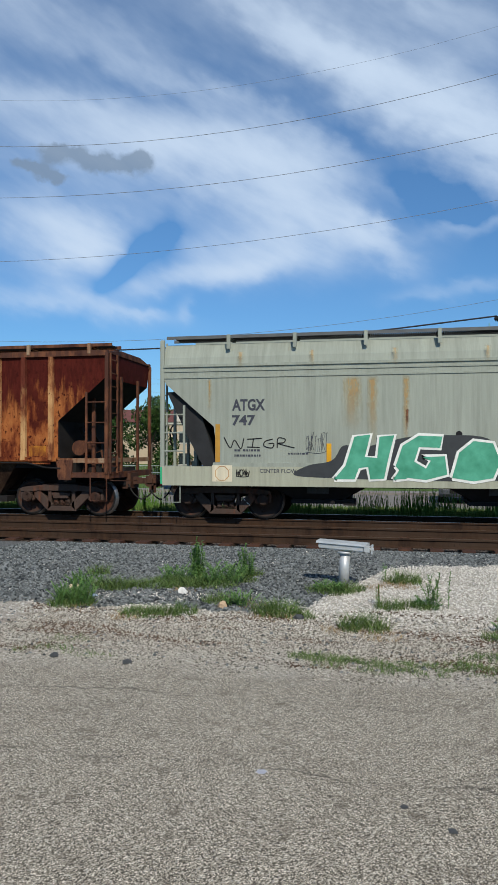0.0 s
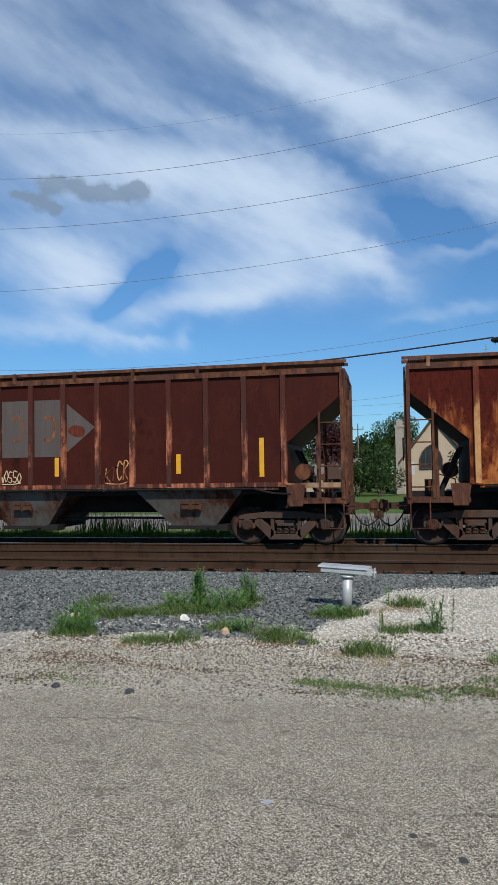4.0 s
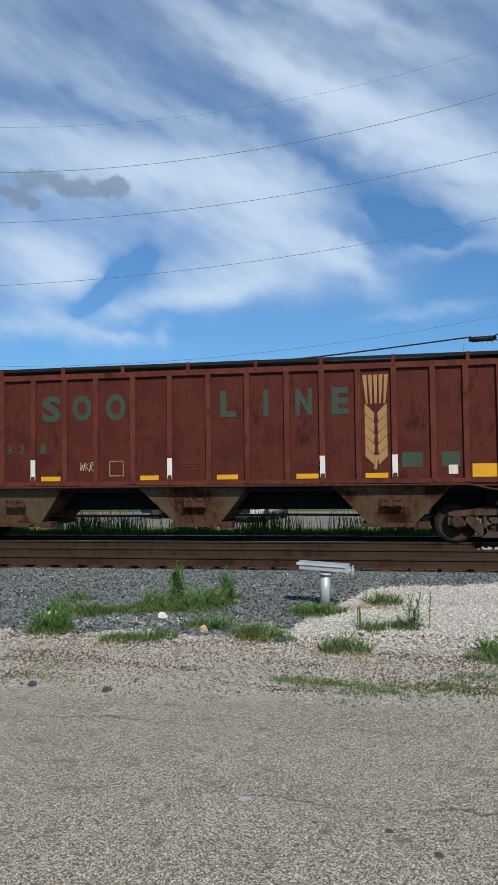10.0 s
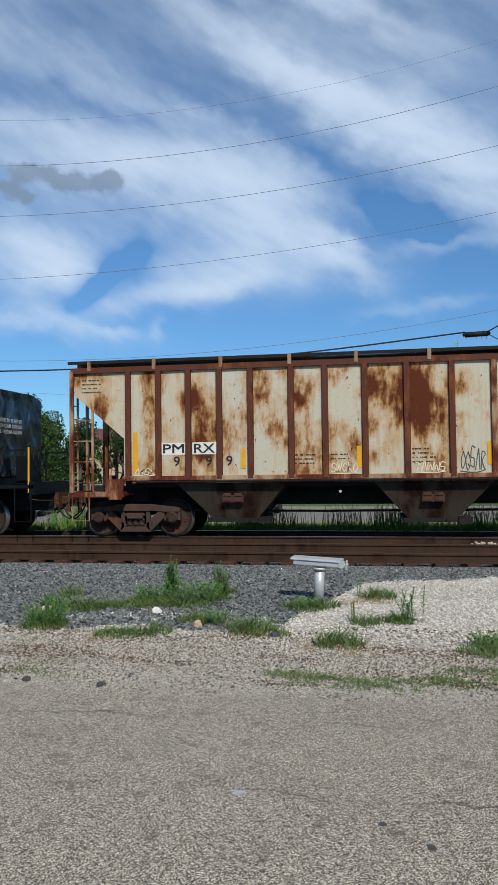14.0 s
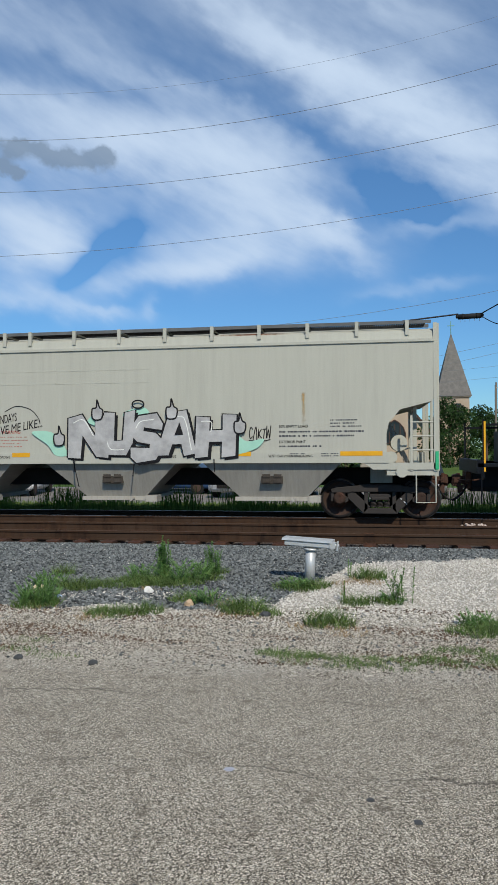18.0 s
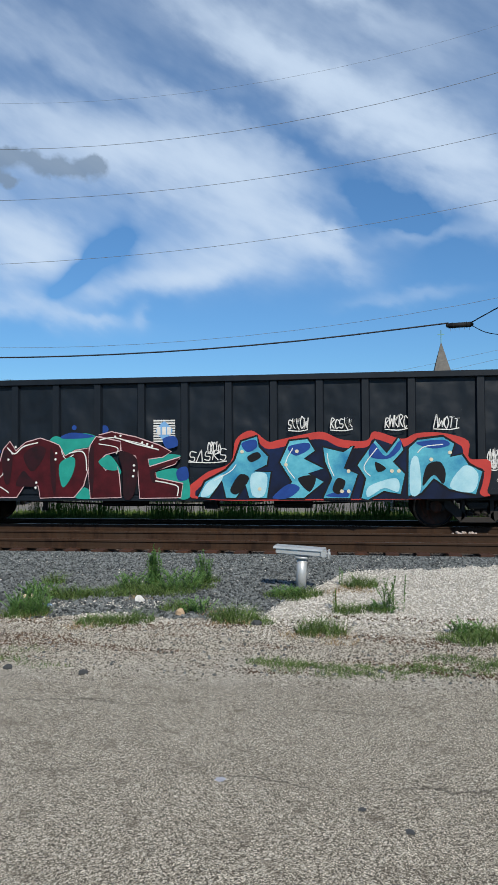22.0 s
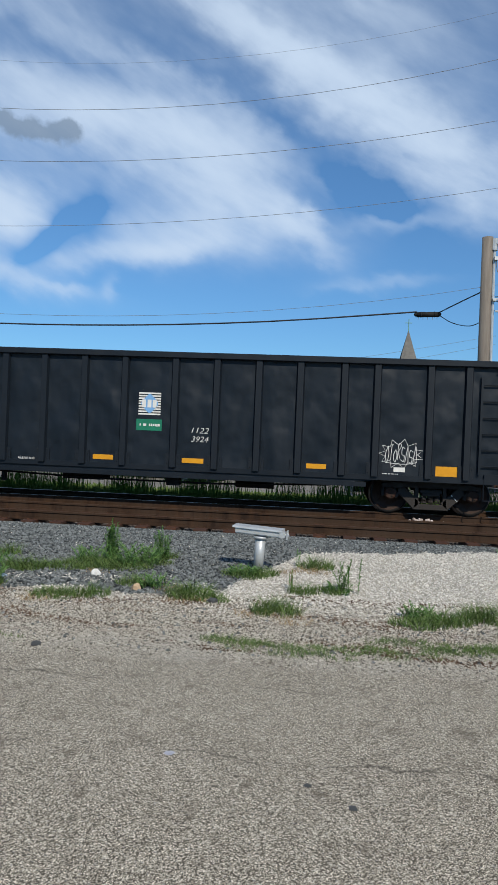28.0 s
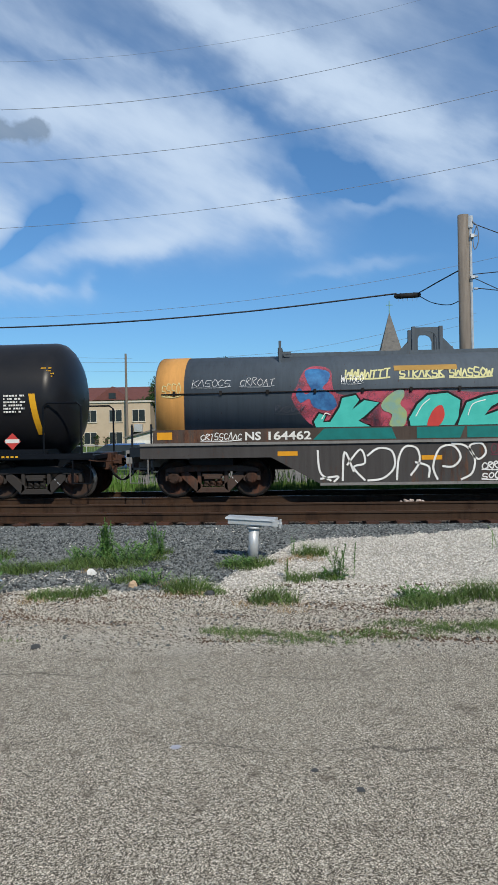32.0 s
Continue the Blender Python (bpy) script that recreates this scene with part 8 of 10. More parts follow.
BLUE = [[(0.32, 0.72), (0.49, 1.06), (0.98, 1.32), (1.18, 1.54), (1.34, 1.98), (1.69, 2.09), (1.73, 1.85), (1.94, 1.63), (1.91, 1.45), (1.60, 1.30), (2.00, 1.28), (1.91, 0.70), (1.51, 0.70), (1.42, 1.01), (1.20, 0.70), (0.98, 0.70), (0.88, 1.10), (0.58, 0.70)],
        [(2.18, 0.70), (2.49, 1.06), (2.22, 1.50), (2.44, 1.98), (2.84, 2.02), (3.00, 1.76), (2.75, 1.58), (3.19, 1.36), (2.84, 1.25), (3.19, 1.06), (2.75, 0.70)],
        [(3.19, 0.70), (3.39, 1.14), (3.24, 1.50), (3.19, 1.83), (3.64, 1.72), (3.85, 1.86), (3.64, 1.36), (3.95, 1.23), (3.77, 0.70)],
        [(4.03, 0.70), (4.14, 1.14), (3.95, 1.43), (4.34, 1.98), (4.59, 1.69), (4.86, 2.04), (4.95, 1.76), (4.72, 1.50), (4.98, 1.23), (4.88, 0.79), (4.52, 0.86), (4.17, 0.66)],
        [(5.05, 0.75), (5.07, 1.80), (5.27, 1.98), (5.80, 2.04), (6.04, 1.89), (5.95, 1.60), (6.20, 1.65), (6.34, 1.43), (6.63, 1.28), (6.49, 0.79), (5.94, 0.90), (5.60, 1.14), (5.32, 0.81)]]
mural(car9, BLUE, yh - 0.004, M_BLACKSPRAY, 0.1, [M_SKYBLUE, M_CYAN], "graffiti_letter", "blue graffiti letter with a black edge", None, M_SPRAYWHITE)
for pts in ([(1.47, 1.63), (1.69, 1.74), (1.78, 1.63), (1.56, 1.51)],
            [(1.07, 0.88), (1.29, 1.23), (1.51, 1.14), (1.25, 0.79)],
            [(2.62, 1.14), (3.02, 1.19), (2.88, 0.84)],
            [(3.50, 1.14), (3.68, 1.06), (3.55, 0.79), (3.39, 0.88)],
            [(4.34, 1.50), (4.57, 1.36), (4.39, 1.28)],
            [(5.36, 0.97), (5.45, 1.41), (5.72, 1.50), (5.85, 1.28), (5.80, 1.01), (5.60, 1.21)]):
    bm = bmesh.new()
    patch(bm, pts, yh - 0.014)
    part("graffiti_counter", bm, M_BLACKSPRAY, car9, "black opening inside a letter")
for pts in ([(1.34, 1.94), (1.65, 2.02), (1.69, 1.85), (1.47, 1.74)],
            [(2.40, 1.85), (2.84, 1.94), (2.88, 1.80), (2.57, 1.65)],
            [(2.04, 0.70), (2.40, 1.01), (2.66, 0.92), (2.40, 0.70)],
            [(4.30, 1.92), (4.57, 1.63), (4.88, 1.98), (4.88, 1.78), (4.61, 1.57), (4.21, 1.63)],
            [(5.23, 1.92), (5.80, 1.98), (5.94, 1.86), (5.58, 1.79)],
            [(3.24, 0.75), (3.68, 0.88), (3.72, 0.72)]):
    bm = bmesh.new()
    patch(bm, pts, yh - 0.0125)
    part("graffiti_shade", bm, M_ROYAL, car9, "royal blue shading inside a letter")
for pts in ([(0.38, 0.74), (0.54, 1.04), (0.89, 1.23), (0.85, 1.06), (0.59, 0.76)],
            [(1.56, 1.23), (1.91, 1.23), (1.85, 0.76), (1.58, 0.76)],
            [(4.17, 0.72), (4.21, 0.97), (4.79, 1.14), (4.83, 0.84), (4.52, 0.92)],
            [(5.10, 0.79), (5.11, 1.50), (5.27, 1.58), (5.32, 0.88)],
            [(5.94, 0.95), (6.25, 1.41), (6.54, 1.23), (6.42, 0.84)]):
    bm = bmesh.new()
    patch(bm, pts, yh - 0.012)
    part("graffiti_shade", bm, M_ICE, car9, "icy pale blue lower part of a letter")
for k, pts in enumerate(([(-3.92, 1.71), (-3.64, 1.91), (-3.37, 1.86), (-3.44, 1.60), (-3.66, 1.33), (-3.81, 1.40)],
                      [(-4.12, 1.00), (-3.94, 1.33), (-3.78, 1.20), (-3.59, 0.98), (-3.90, 0.96)],
                      [(-3.25, 1.84), (-3.14, 1.65), (-3.11, 1.07), (-3.14, 0.74), (-3.23, 1.07)],
                      [(-1.56, 1.77), (-1.17, 1.65), (-1.11, 1.24), (-1.24, 0.71), (-1.45, 0.71), (-1.48, 1.33)],
                      [(-2.29, 1.76), (-2.18, 1.91), (-2.17, 1.33), (-2.22, 0.72), (-2.29, 1.07)],
                      [(-0.80, 1.33), (-0.41, 1.43), (-0.71, 1.27), (-0.65, 1.07), (-0.76, 1.07)],
                      [(-4.47, 1.67), (-4.36, 1.84), (-4.20, 1.67), (-4.27, 1.07), (-4.40, 1.07)])):
    bm = bmesh.new()
    patch(bm, pts, yh - 0.013 - 0.0004 * k)
    part("graffiti_shade", bm, M_WINEBLACK, car9, "black shading inside a letter")
for k, pts in enumerate(([(-4.33, 1.89), (-4.14, 1.74), (-3.92, 1.91), (-3.55, 2.00)],
                      [(-2.79, 1.74), (-2.49, 1.79), (-2.37, 1.65), (-2.35, 1.33)],
                      [(-2.03, 2.05), (-1.66, 2.10), (-1.20, 1.96), (-0.60, 1.81)],
                      [(-4.84, 0.91), (-4.56, 0.96), (-4.29, 0.81)],
                      [(-0.69, 1.09), (-0.37, 1.03), (-0.15, 0.95), (-0.17, 0.74)])):
    bm = bmesh.new()
    stroke(bm, pts, 0.028, yh - 0.019)
    part("graffiti_highlight", bm, M_SPRAYWHITE, car9, "white highlight line in a letter")
for k, (x, z) in enumerate(((-4.3, 1.6), (-4.2, 1.75), (-4.12, 1.9), (-3.1, 1.75), (-3.12, 1.6), (-1.65, 2.12), (-1.52, 2.14), (-1.0, 1.98), (-0.88, 1.94), (-0.76, 1.9), (-1.2, 1.45), (-1.2, 1.33), (-1.22, 1.2), (-3.6, 1.05), (-3.62, 0.93))):
    bm = bmesh.new()
    patch(bm, [(x + 0.028 * math.cos(a), z + 0.028 * math.sin(a)) for a in [math.tau * i / 6 for i in range(6)]], yh - 0.018)
    part("spray_dot", bm, M_SPRAYWHITE, car9, "white spray dot")
for x, z in ((1.35, 1.75), (2.6, 1.75), (2.35, 1.45), (3.75, 1.3), (4.7, 1.3), (4.85, 1.3), (5.55, 1.55), (5.95, 1.7), (1.75, 0.9), (3.6, 0.85), (3.75, 0.85)):
    bm = bmesh.new()
    patch(bm, [(x + 0.042 * math.cos(a), z + 0.042 * math.sin(a)) for a in [math.tau * i / 6 for i in range(6)]], yh - 0.018)
    part("spray_dot", bm, M_CREAM, car9, "cream spray dot")
for x, w, z, sd in ((0.1, 0.9, 1.55, 1), (0.55, 0.3, 1.75, 2), (2.4, 0.45, 2.25, 3), (3.35, 0.5, 2.25, 4), (4.55, 0.5, 2.25, 5), (5.6, 0.55, 2.25, 6), (6.75, 0.3, 1.5, 7), (6.8, 0.2, 1.35, 8)):
    scrawl(car9, x, x + w, z, 0.24, M_WHITESPRAY, ygs - 0.002 if x > 6.7 else yh - 0.02, 0.022, 5, 40 + sd)

car10 = gondola("black_gondola", "black ribbed gondola car with white marks and yellow strips", -148.55, 8.12, DJ_POSTS, 0.15, (5.2, 4.5), 6.6, 2)
gondola_marks(car10, "41080", ("209300", "76700", "4014"))
emblem(car10, -0.5, 2.25, True)
for x in (-3.6, 0.9, 3.45, -1.6):
    plate("reflector", x - 0.055, x + 0.055, 1.12, 1.6, ygs, M_YELLOW, car10, "yellow reflective strip")
plate("data_panel", 4.45, 4.72, 0.98, 1.08, ygs, M_WHITE, car10, "small white stencil panel")
plate("data_panel", 5.4, 5.62, 0.96, 1.03, ygs, M_GALV, car10)
bars(6.0, 0.96, 0.3, 1, car10, ygs, M_WHITE, 0.025, 0.02)
scrawl(car10, -1.0, -0.4, 1.3, 0.3, M_WHITESPRAY, ygs, 0.01, 4, 51)

M_ORANGESTRIP = plain("orange_reflector", (0.72, 0.33, 0.02), (0.6, 0.27, 0.02), 4, 0.45)
C11_POSTS = [-7.17, -6.34, -5.17, -4.44, -3.45, -2.51, -1.55, -0.59, 0.59, 1.55, 2.51, 3.45, 4.44, 5.17, 6.34, 7.17]
car11 = gondola("black_gondola", "black ribbed gondola car with white marks and orange strips", -165.95, 8.07, C11_POSTS, 0.13, (5.5, 3.9), 6.5, 3)
for t, x, z, w in (("DJ", -6.83, 2.62, 0.36), ("NX", -6.24, 2.62, 0.38), ("40", -6.86, 2.24, 0.4), ("633", -6.25, 2.24, 0.56)):
    words(t, x, z, 0.24, M_WHITE, car11, ygs, 0.012, w)
for k, (a, b) in enumerate((("LD LMT", "212200"), ("LT WT", "73800"), ("CU FT", "4000"))):
    words(a, -6.2, 1.5 - 0.16 * k, 0.085, M_WHITE, car11, ygs, 0.012, 0.3)
    words(b, -5.35 - 0.075 * len(b), 1.5 - 0.16 * k, 0.085, M_WHITE, car11, ygs, 0.012, 0.075 * len(b))
emblem(car11, 0.0, 2.3, True)
for a, b, z in ((-6.98, -6.52, 0.92), (-4.15, -3.68, 0.97), (-1.3, -0.82, 0.97), (0.8, 1.3, 0.97), (3.65, 4.1, 0.97), (6.5, 7.0, 0.92)):
    plate("reflector", a, b, z, z + (0.22 if abs(a) > 5 else 0.11), ygs, M_ORANGESTRIP, car11, "orange reflective strip")
words("1122", 1.0, 1.66, 0.13, M_WHITESPRAY, car11, ygs, -0.012, 0.4, "chalk_writing", "thin chalked numbers", 0.25)
words("3924", 1.0, 1.46, 0.13, M_WHITESPRAY, car11, ygs, -0.012, 0.4, "chalk_writing", "thin chalked numbers", 0.25)
words("RELEASE ROD", -3.1, 0.9, 0.05, M_WHITE, car11, ygs, 0.006, 0.4)
bars(-4.0, 0.92, 0.3, 1, car11, ygs, M_WHITE, 0.03, 0.02)
bars(5.2, 0.92, 0.5, 2, car11, ygs, M_WHITE, 0.02, 0.02)
plate("data_panel", 5.6, 5.85, 0.98, 1.08, ygs, M_WHITE, car11, "small white stencil panel")
bm = bmesh.new()
star = [(5.75 + (0.5 if i % 2 else 0.36) * math.cos(a), 1.38 + (0.34 if i % 2 else 0.2) * math.sin(a)) for i, a in enumerate([math.tau * i / 22 for i in range(22)])]
stroke(bm, star, 0.012, ygs - 0.003, 0, False, True)
part("graffiti_outline", bm, M_WHITESPRAY, car11, "thin white star-shaped graffiti outline")
scrawl(car11, 5.4, 6.1, 1.22, 0.32, M_WHITESPRAY, ygs - 0.003, 0.012, 8, 52)


# ---- coil cars ----
def coil_car(name, label, at, half, hood, trucks, body, deckmat, hoodmat, section, deck, hood_z, belly_x, black, reach=None):
    car = new_car(name, label, "coil car", at)
    lo, hi = belly_x
    far = reach or half - 0.3
    bm = bmesh.new()
    outline = [(-far, 0.95), (-hi, 0.95), (-lo, 0.34), (lo, 0.34), (hi, 0.95), (far, 0.95), (far, deck), (-far, deck)]
    prism(bm, outline, SIDE + 0.02, SIDE + 0.1)
    prism(bm, outline, -SIDE - 0.1, -SIDE - 0.02)
    box(bm, -far, far, SIDE + 0.1, -SIDE - 0.1, deck - 0.3, deck - 0.05)
    part("side_girder", bm, body, car, "deep side girder with a dropped belly")
    bm = bmesh.new()
    for y in (SIDE - 0.03, -SIDE - 0.17):
        box(bm, -far, far, y, y + 0.2, deck - 0.06, deck)
    box(bm, -lo, lo, SIDE - 0.0, SIDE + 0.12, 0.30, 0.36)
    part("deck_flange", bm, deckmat, car)
    bm = bmesh.new()
    along(bm, section, -hood, hood)
    part("hood", bm, hoodmat, car, "steel coil cover over the load", len(section) > 12)
    for s in (-1, 1):
        bm = bmesh.new()
        box(bm, *sorted((s * hood, s * (half + 0.02))), SIDE + 0.05, -SIDE - 0.05, deck - 0.3, deck - 0.22)
        box(bm, *sorted((s * (half - 0.1), s * (half + 0.04))), SIDE + 0.05, -SIDE - 0.05, deck - 0.45, deck - 0.15)
        box(bm, *sorted((s * hood, s * half)), -0.4, 0.4, 0.7, deck - 0.3)
        part("end_platform", bm, deckmat, car)
        coupler(car, s * half, s)
        truck(car, s * trucks, black, True)
        stirrup(car, s * (half - 0.05), s, SIDE + 0.05, deckmat, 0.4, deck - 0.3)
        bm = bmesh.new()
        box(bm, *sorted((s * (trucks - 0.5), s * (trucks + 0.5))), -1.3, 1.3, 0.78, 1.0)
        part("bolster", bm, M_UNDER, car)
    bm = bmesh.new()
    box(bm, -half, half, -0.34, 0.34, 0.6, 1.0)
    part("centre_sill", bm, M_UNDER, car)
    # lifting bracket: two posts and an arch, on gusset plates
    z0, z1 = hood_z, hood_z + 0.58
    bm = bmesh.new()
    for y in (-0.35, 0.31):
        prism(bm, [(-0.34, z0 - 0.05), (-0.22, z0 - 0.05), (-0.22, z0 + 0.3), (-0.17, z0 + 0.42), (-0.08, z0 + 0.47), (0.08, z0 + 0.47), (0.17, z0 + 0.42), (0.22, z0 + 0.3), (0.22, z0 - 0.05), (0.34, z0 - 0.05), (0.34, z1), (-0.34, z1)], y, y + 0.04)
        for s in (-1, 1):
            prism(bm, [(s * 0.34, z0 + 0.35), (s * 0.34, z0 - 0.05), (s * 0.72, z0 - 0.05)], y, y + 0.03)
            box(bm, *sorted((s * 0.28, s * 0.36)), y - 0.04, y + 0.08, z0 - 0.05, z1 + 0.02)
    part("lifting_bracket", bm, hoodmat, car, "arched lifting bracket on the cover")
    bm = bmesh.new()
    box(bm, -3.4, 3.4, -0.5, 0.5, hood_z - 0.08, hood_z + 0.03)
    part("roof_walk", bm, hoodmat, car)
    for x in (-3.48, 3.42):
        bm = bmesh.new()
        box(bm, x - 0.05, x + 0.05, -0.9, 0.9, hood_z - 0.45, hood_z + 0.12)
        box(bm, x - 0.03, x + 0.03, -0.95, -0.85, hood_z - 0.5, hood_z + 0.28)
        box(bm, x - 0.06, x + 0.25, -0.7, -0.62, hood_z - 0.02, hood_z + 0.05)
        part("stacking_guide", bm, hoodmat, car, "upright guide on the cover")
    return car


M_COIL7 = dented("glossy_black_cover", (0.004, 0.006, 0.012), (0.007, 0.0105, 0.019), 0.26, 0.03, 0.45)
M_COIL7B = plain("black_girder", (0.004, 0.0055, 0.009), (0.007, 0.009, 0.0125), 3, 0.5)
M_COIL7B.node_tree.nodes["Principled BSDF"].inputs["Specular IOR Level"].default_value = 0.12
SECT7 = [(SIDE + 0.02, 1.48), (-SIDE - 0.02, 1.48), (-SIDE - 0.02, 3.58), (1.0, 3.72), (-1.0, 3.72), (SIDE + 0.02, 3.58)]
car7 = coil_car("black_coil_car", "black coil car with a buckled angular steel cover", -94.58, 6.5, 5.27, 4.1, M_COIL7B, M_COIL7B, M_COIL7, SECT7, 1.5, 3.72, (3.3, 3.9), True, 5.27)
yc = SIDE + 0.015
bm = bmesh.new()
for z in (2.68,):
    box(bm, -5.25, 5.25, SIDE + 0.005, SIDE + 0.03, z - 0.012, z + 0.012)
for x in (-3.4, -1.7, 0, 1.7, 3.4):
    box(bm, x - 0.012, x + 0.012, SIDE + 0.008, SIDE + 0.03, 1.5, 3.56)
part("cover_seam", bm, M_COIL7B, car7)
bm = bmesh.new()
for k in range(6):
    z = 2.43 - 0.07 * k
    patch(bm, [(-4.05 - 0.05 * k, z), (-3.1 - 0.04 * k, z), (-3.1 - 0.04 * k, z - 0.04), (-4.07 - 0.05 * k, z - 0.04)], SIDE - 0.002, 0, False)
patch(bm, [(-3.05, 2.43), (-2.75, 2.43), (-2.45, 2.2), (-2.45, 2.43), (-2.02, 2.43), (-2.1, 2.28), (-2.02, 2.05), (-2.5, 2.05), (-2.75, 2.2), (-2.9, 2.05), (-3.15, 2.05)], SIDE - 0.002, 0, False)
split("emblem_shape", bm, M_WHITE, car7, "white piece of a slanted emblem")
bm = bmesh.new()
x = -4.15
for w in (0.14, 0.12, 0.13, 0.1, 0.1, 0.12, 0.0, 0.1, 0.13, 0.13, 0.12, 0.13, 0.1, 0.12, 0.12):
    if w:
        box(bm, x, x + w - 0.03, SIDE - 0.004, SIDE, 1.9, 2.0)
    x += w or 0.14
split("emblem_bar", bm, M_WHITE, car7, "white bar below the emblem")
words("NS", -4.5, 1.16, 0.25, M_WHITE, car7, yc, 0.03, 0.42)
words("162345", -3.88, 1.16, 0.25, M_WHITE, car7, yc, 0.03, 1.14)
for t, x in (("40-90 INCH", -4.15), ("40-72 INCH", -2.0), ("40-84 INCH", 0.0), ("40-72 INCH", 2.2), ("40-90 INCH", 3.2)):
    words(t, x, 1.365, 0.06, M_WHITE, car7, yc, 0.01, 0.4)
words("LD LMT 228900", -1.4, 1.3, 0.085, M_WHITE, car7, yc, 0.012, 0.84)
words("LT WT    57100", -1.4, 1.14, 0.085, M_WHITE, car7, yc, 0.012, 0.84)
for a, b in ((-5.2, -4.3), (-2.45, -2.0), (-0.15, 0.32), (2.15, 2.6), (4.2, 5.1)):
    plate("reflector", a, b, 1.0, 1.1, yc - 0.002, M_YELLOW, car7, "yellow reflective strip")
bm = bmesh.new()
for s in ([(-2.95, 1.5), (-2.9, 1.75), (-2.6, 1.9), (-2.3, 1.85), (-2.3, 1.65), (-2.7, 1.6), (-2.2, 1.5)], [(-2.15, 1.5), (-2.1, 1.9), (-1.8, 1.88), (-1.65, 1.7), (-1.9, 1.65)], [(-1.4, 1.5), (-1.4, 1.85), (-1.1, 1.8), (-0.9, 1.6), (-0.95, 1.5)],
          [(-0.7, 1.5), (-0.6, 1.75), (-0.4, 1.72), (-0.4, 1.5)], [(-0.4, 1.72), (-0.25, 1.75), (-0.2, 1.55)], [(0.0, 1.55), (0.15, 1.8), (0.45, 1.78), (0.55, 1.55)]):
    stroke(bm, s, 0.03, SIDE - 0.003)
part("graffiti_tag", bm, M_WHITESPRAY, car7, "white outlined spray tag")
scrawl(car7, 1.1, 1.6, 0.98, 0.25, M_WHITESPRAY, yc, 0.012, 4, 61)
words("EAST PALESTINE OHIO", 0.7, 0.84, 0.07, M_WHITESPRAY, car7, yc, -0.01, 0.75, "chalk_writing", "small chalked words")
for t, z in (("EVERYTHING IS OK", 0.7), ("TRUST US", 0.6)):
    words(t, 0.75, z, 0.05, M_WHITESPRAY, car7, yc, -0.01, 0.6 if z > 0.65 else 0.35, "chalk_writing", "small chalked words")
scrawl(car7, 1.65, 2.2, 0.95, 0.4, M_STENCIL, yc - 0.002, 0.02, 4, 62)
scrawl(car7, 3.95, 4.85, 1.2, 0.22, M_WHITESPRAY, yc - 0.002, 0.012, 7, 63)
for t, z in (("COVERS TO BE APPLIED", 2.9), ("TO CAR SERIES", 2.75), ("NS 162240-162389", 2.6)):
    ob = words(t, 0, 0, 0.09, M_WHITE, car7, 0, 0.012, 1.3)
    ob.matrix_basis = pose(5.276, -0.95, z, 0, 0, 90)
for s in (-1, 1):
    bm = bmesh.new()
    for y in (SIDE + 0.08, -SIDE - 0.12):
        for x in (5.45, 6.4):
            box(bm, s * x - 0.02, s * x + 0.02, y, y + 0.04, 0.95, 2.25)
        box(bm, *sorted((s * 5.45, s * 6.4)), y, y + 0.03, 2.1, 2.15)
    split("handrail", bm, M_COIL7B, car7)
    bm = bmesh.new()
    for x in (5.43, 6.38):
        box(bm, s * x - 0.015, s * x + 0.025, SIDE + 0.06, SIDE + 0.08, 1.1, 2.2)
    split("handrail_stripe", bm, M_YELLOW, car7, "yellow reflective handrail strip")
    bm = bmesh.new()
    box(bm, *sorted((s * 5.5, s * 6.35)), -1.3, 1.3, 1.2, 1.28)
    box(bm, *sorted((s * 5.6, s * 5.9)), -0.6, 0.2, 1.28, 2.0)
    part("platform_gear", bm, M_COIL7B, car7)
brake_wheel(car7, 6.2, -0.6, 1.9, M_COIL7B)

M_COIL12 = rusted("slate_cover", (0.075, 0.10, 0.125), 0.06, (0.06, 0.03, 0.02), (0.14, 0.07, 0.04), 0.3, seed=81.0)
M_COILORANGE = rusted("orange_cover_end", (0.62, 0.31, 0.09), 0.05, (0.12, 0.05, 0.03), (0.3, 0.15, 0.06), 0.25, seed=82.0)
M_COILBROWN = rusted("brown_black_girder", (0.06, 0.045, 0.038), 0.35, (0.045, 0.022, 0.016), (0.13, 0.06, 0.035), 0.4, seed=83.0)
M_COILSLATE = rusted("slate_black_girder", (0.05, 0.05, 0.052), 0.22, (0.04, 0.024, 0.018), (0.11, 0.055, 0.034), 0.4, seed=84.0)
M_COILFLANGE = rusted("grey_deck_edge", (0.2, 0.2, 0.195), 0.2, (0.05, 0.03, 0.02), (0.15, 0.08, 0.05), 0.3, seed=85.0)
SECT12 = [(-1.42, 1.55), (1.42, 1.55), (1.42, 2.5)] + [(1.42 * math.cos(a), 2.5 + 0.86 * math.sin(a)) for a in [math.pi * k / 16 for k in range(1, 16)]] + [(-1.42, 2.5)]
car12 = coil_car("slate_coil_car", "slate grey coil car with orange ends and bright graffiti", -182.35, 7.0, 5.7, 5.1, M_COILSLATE, M_COILFLANGE, M_COIL12, SECT12, 1.3, 3.36, (2.6, 3.7), False)
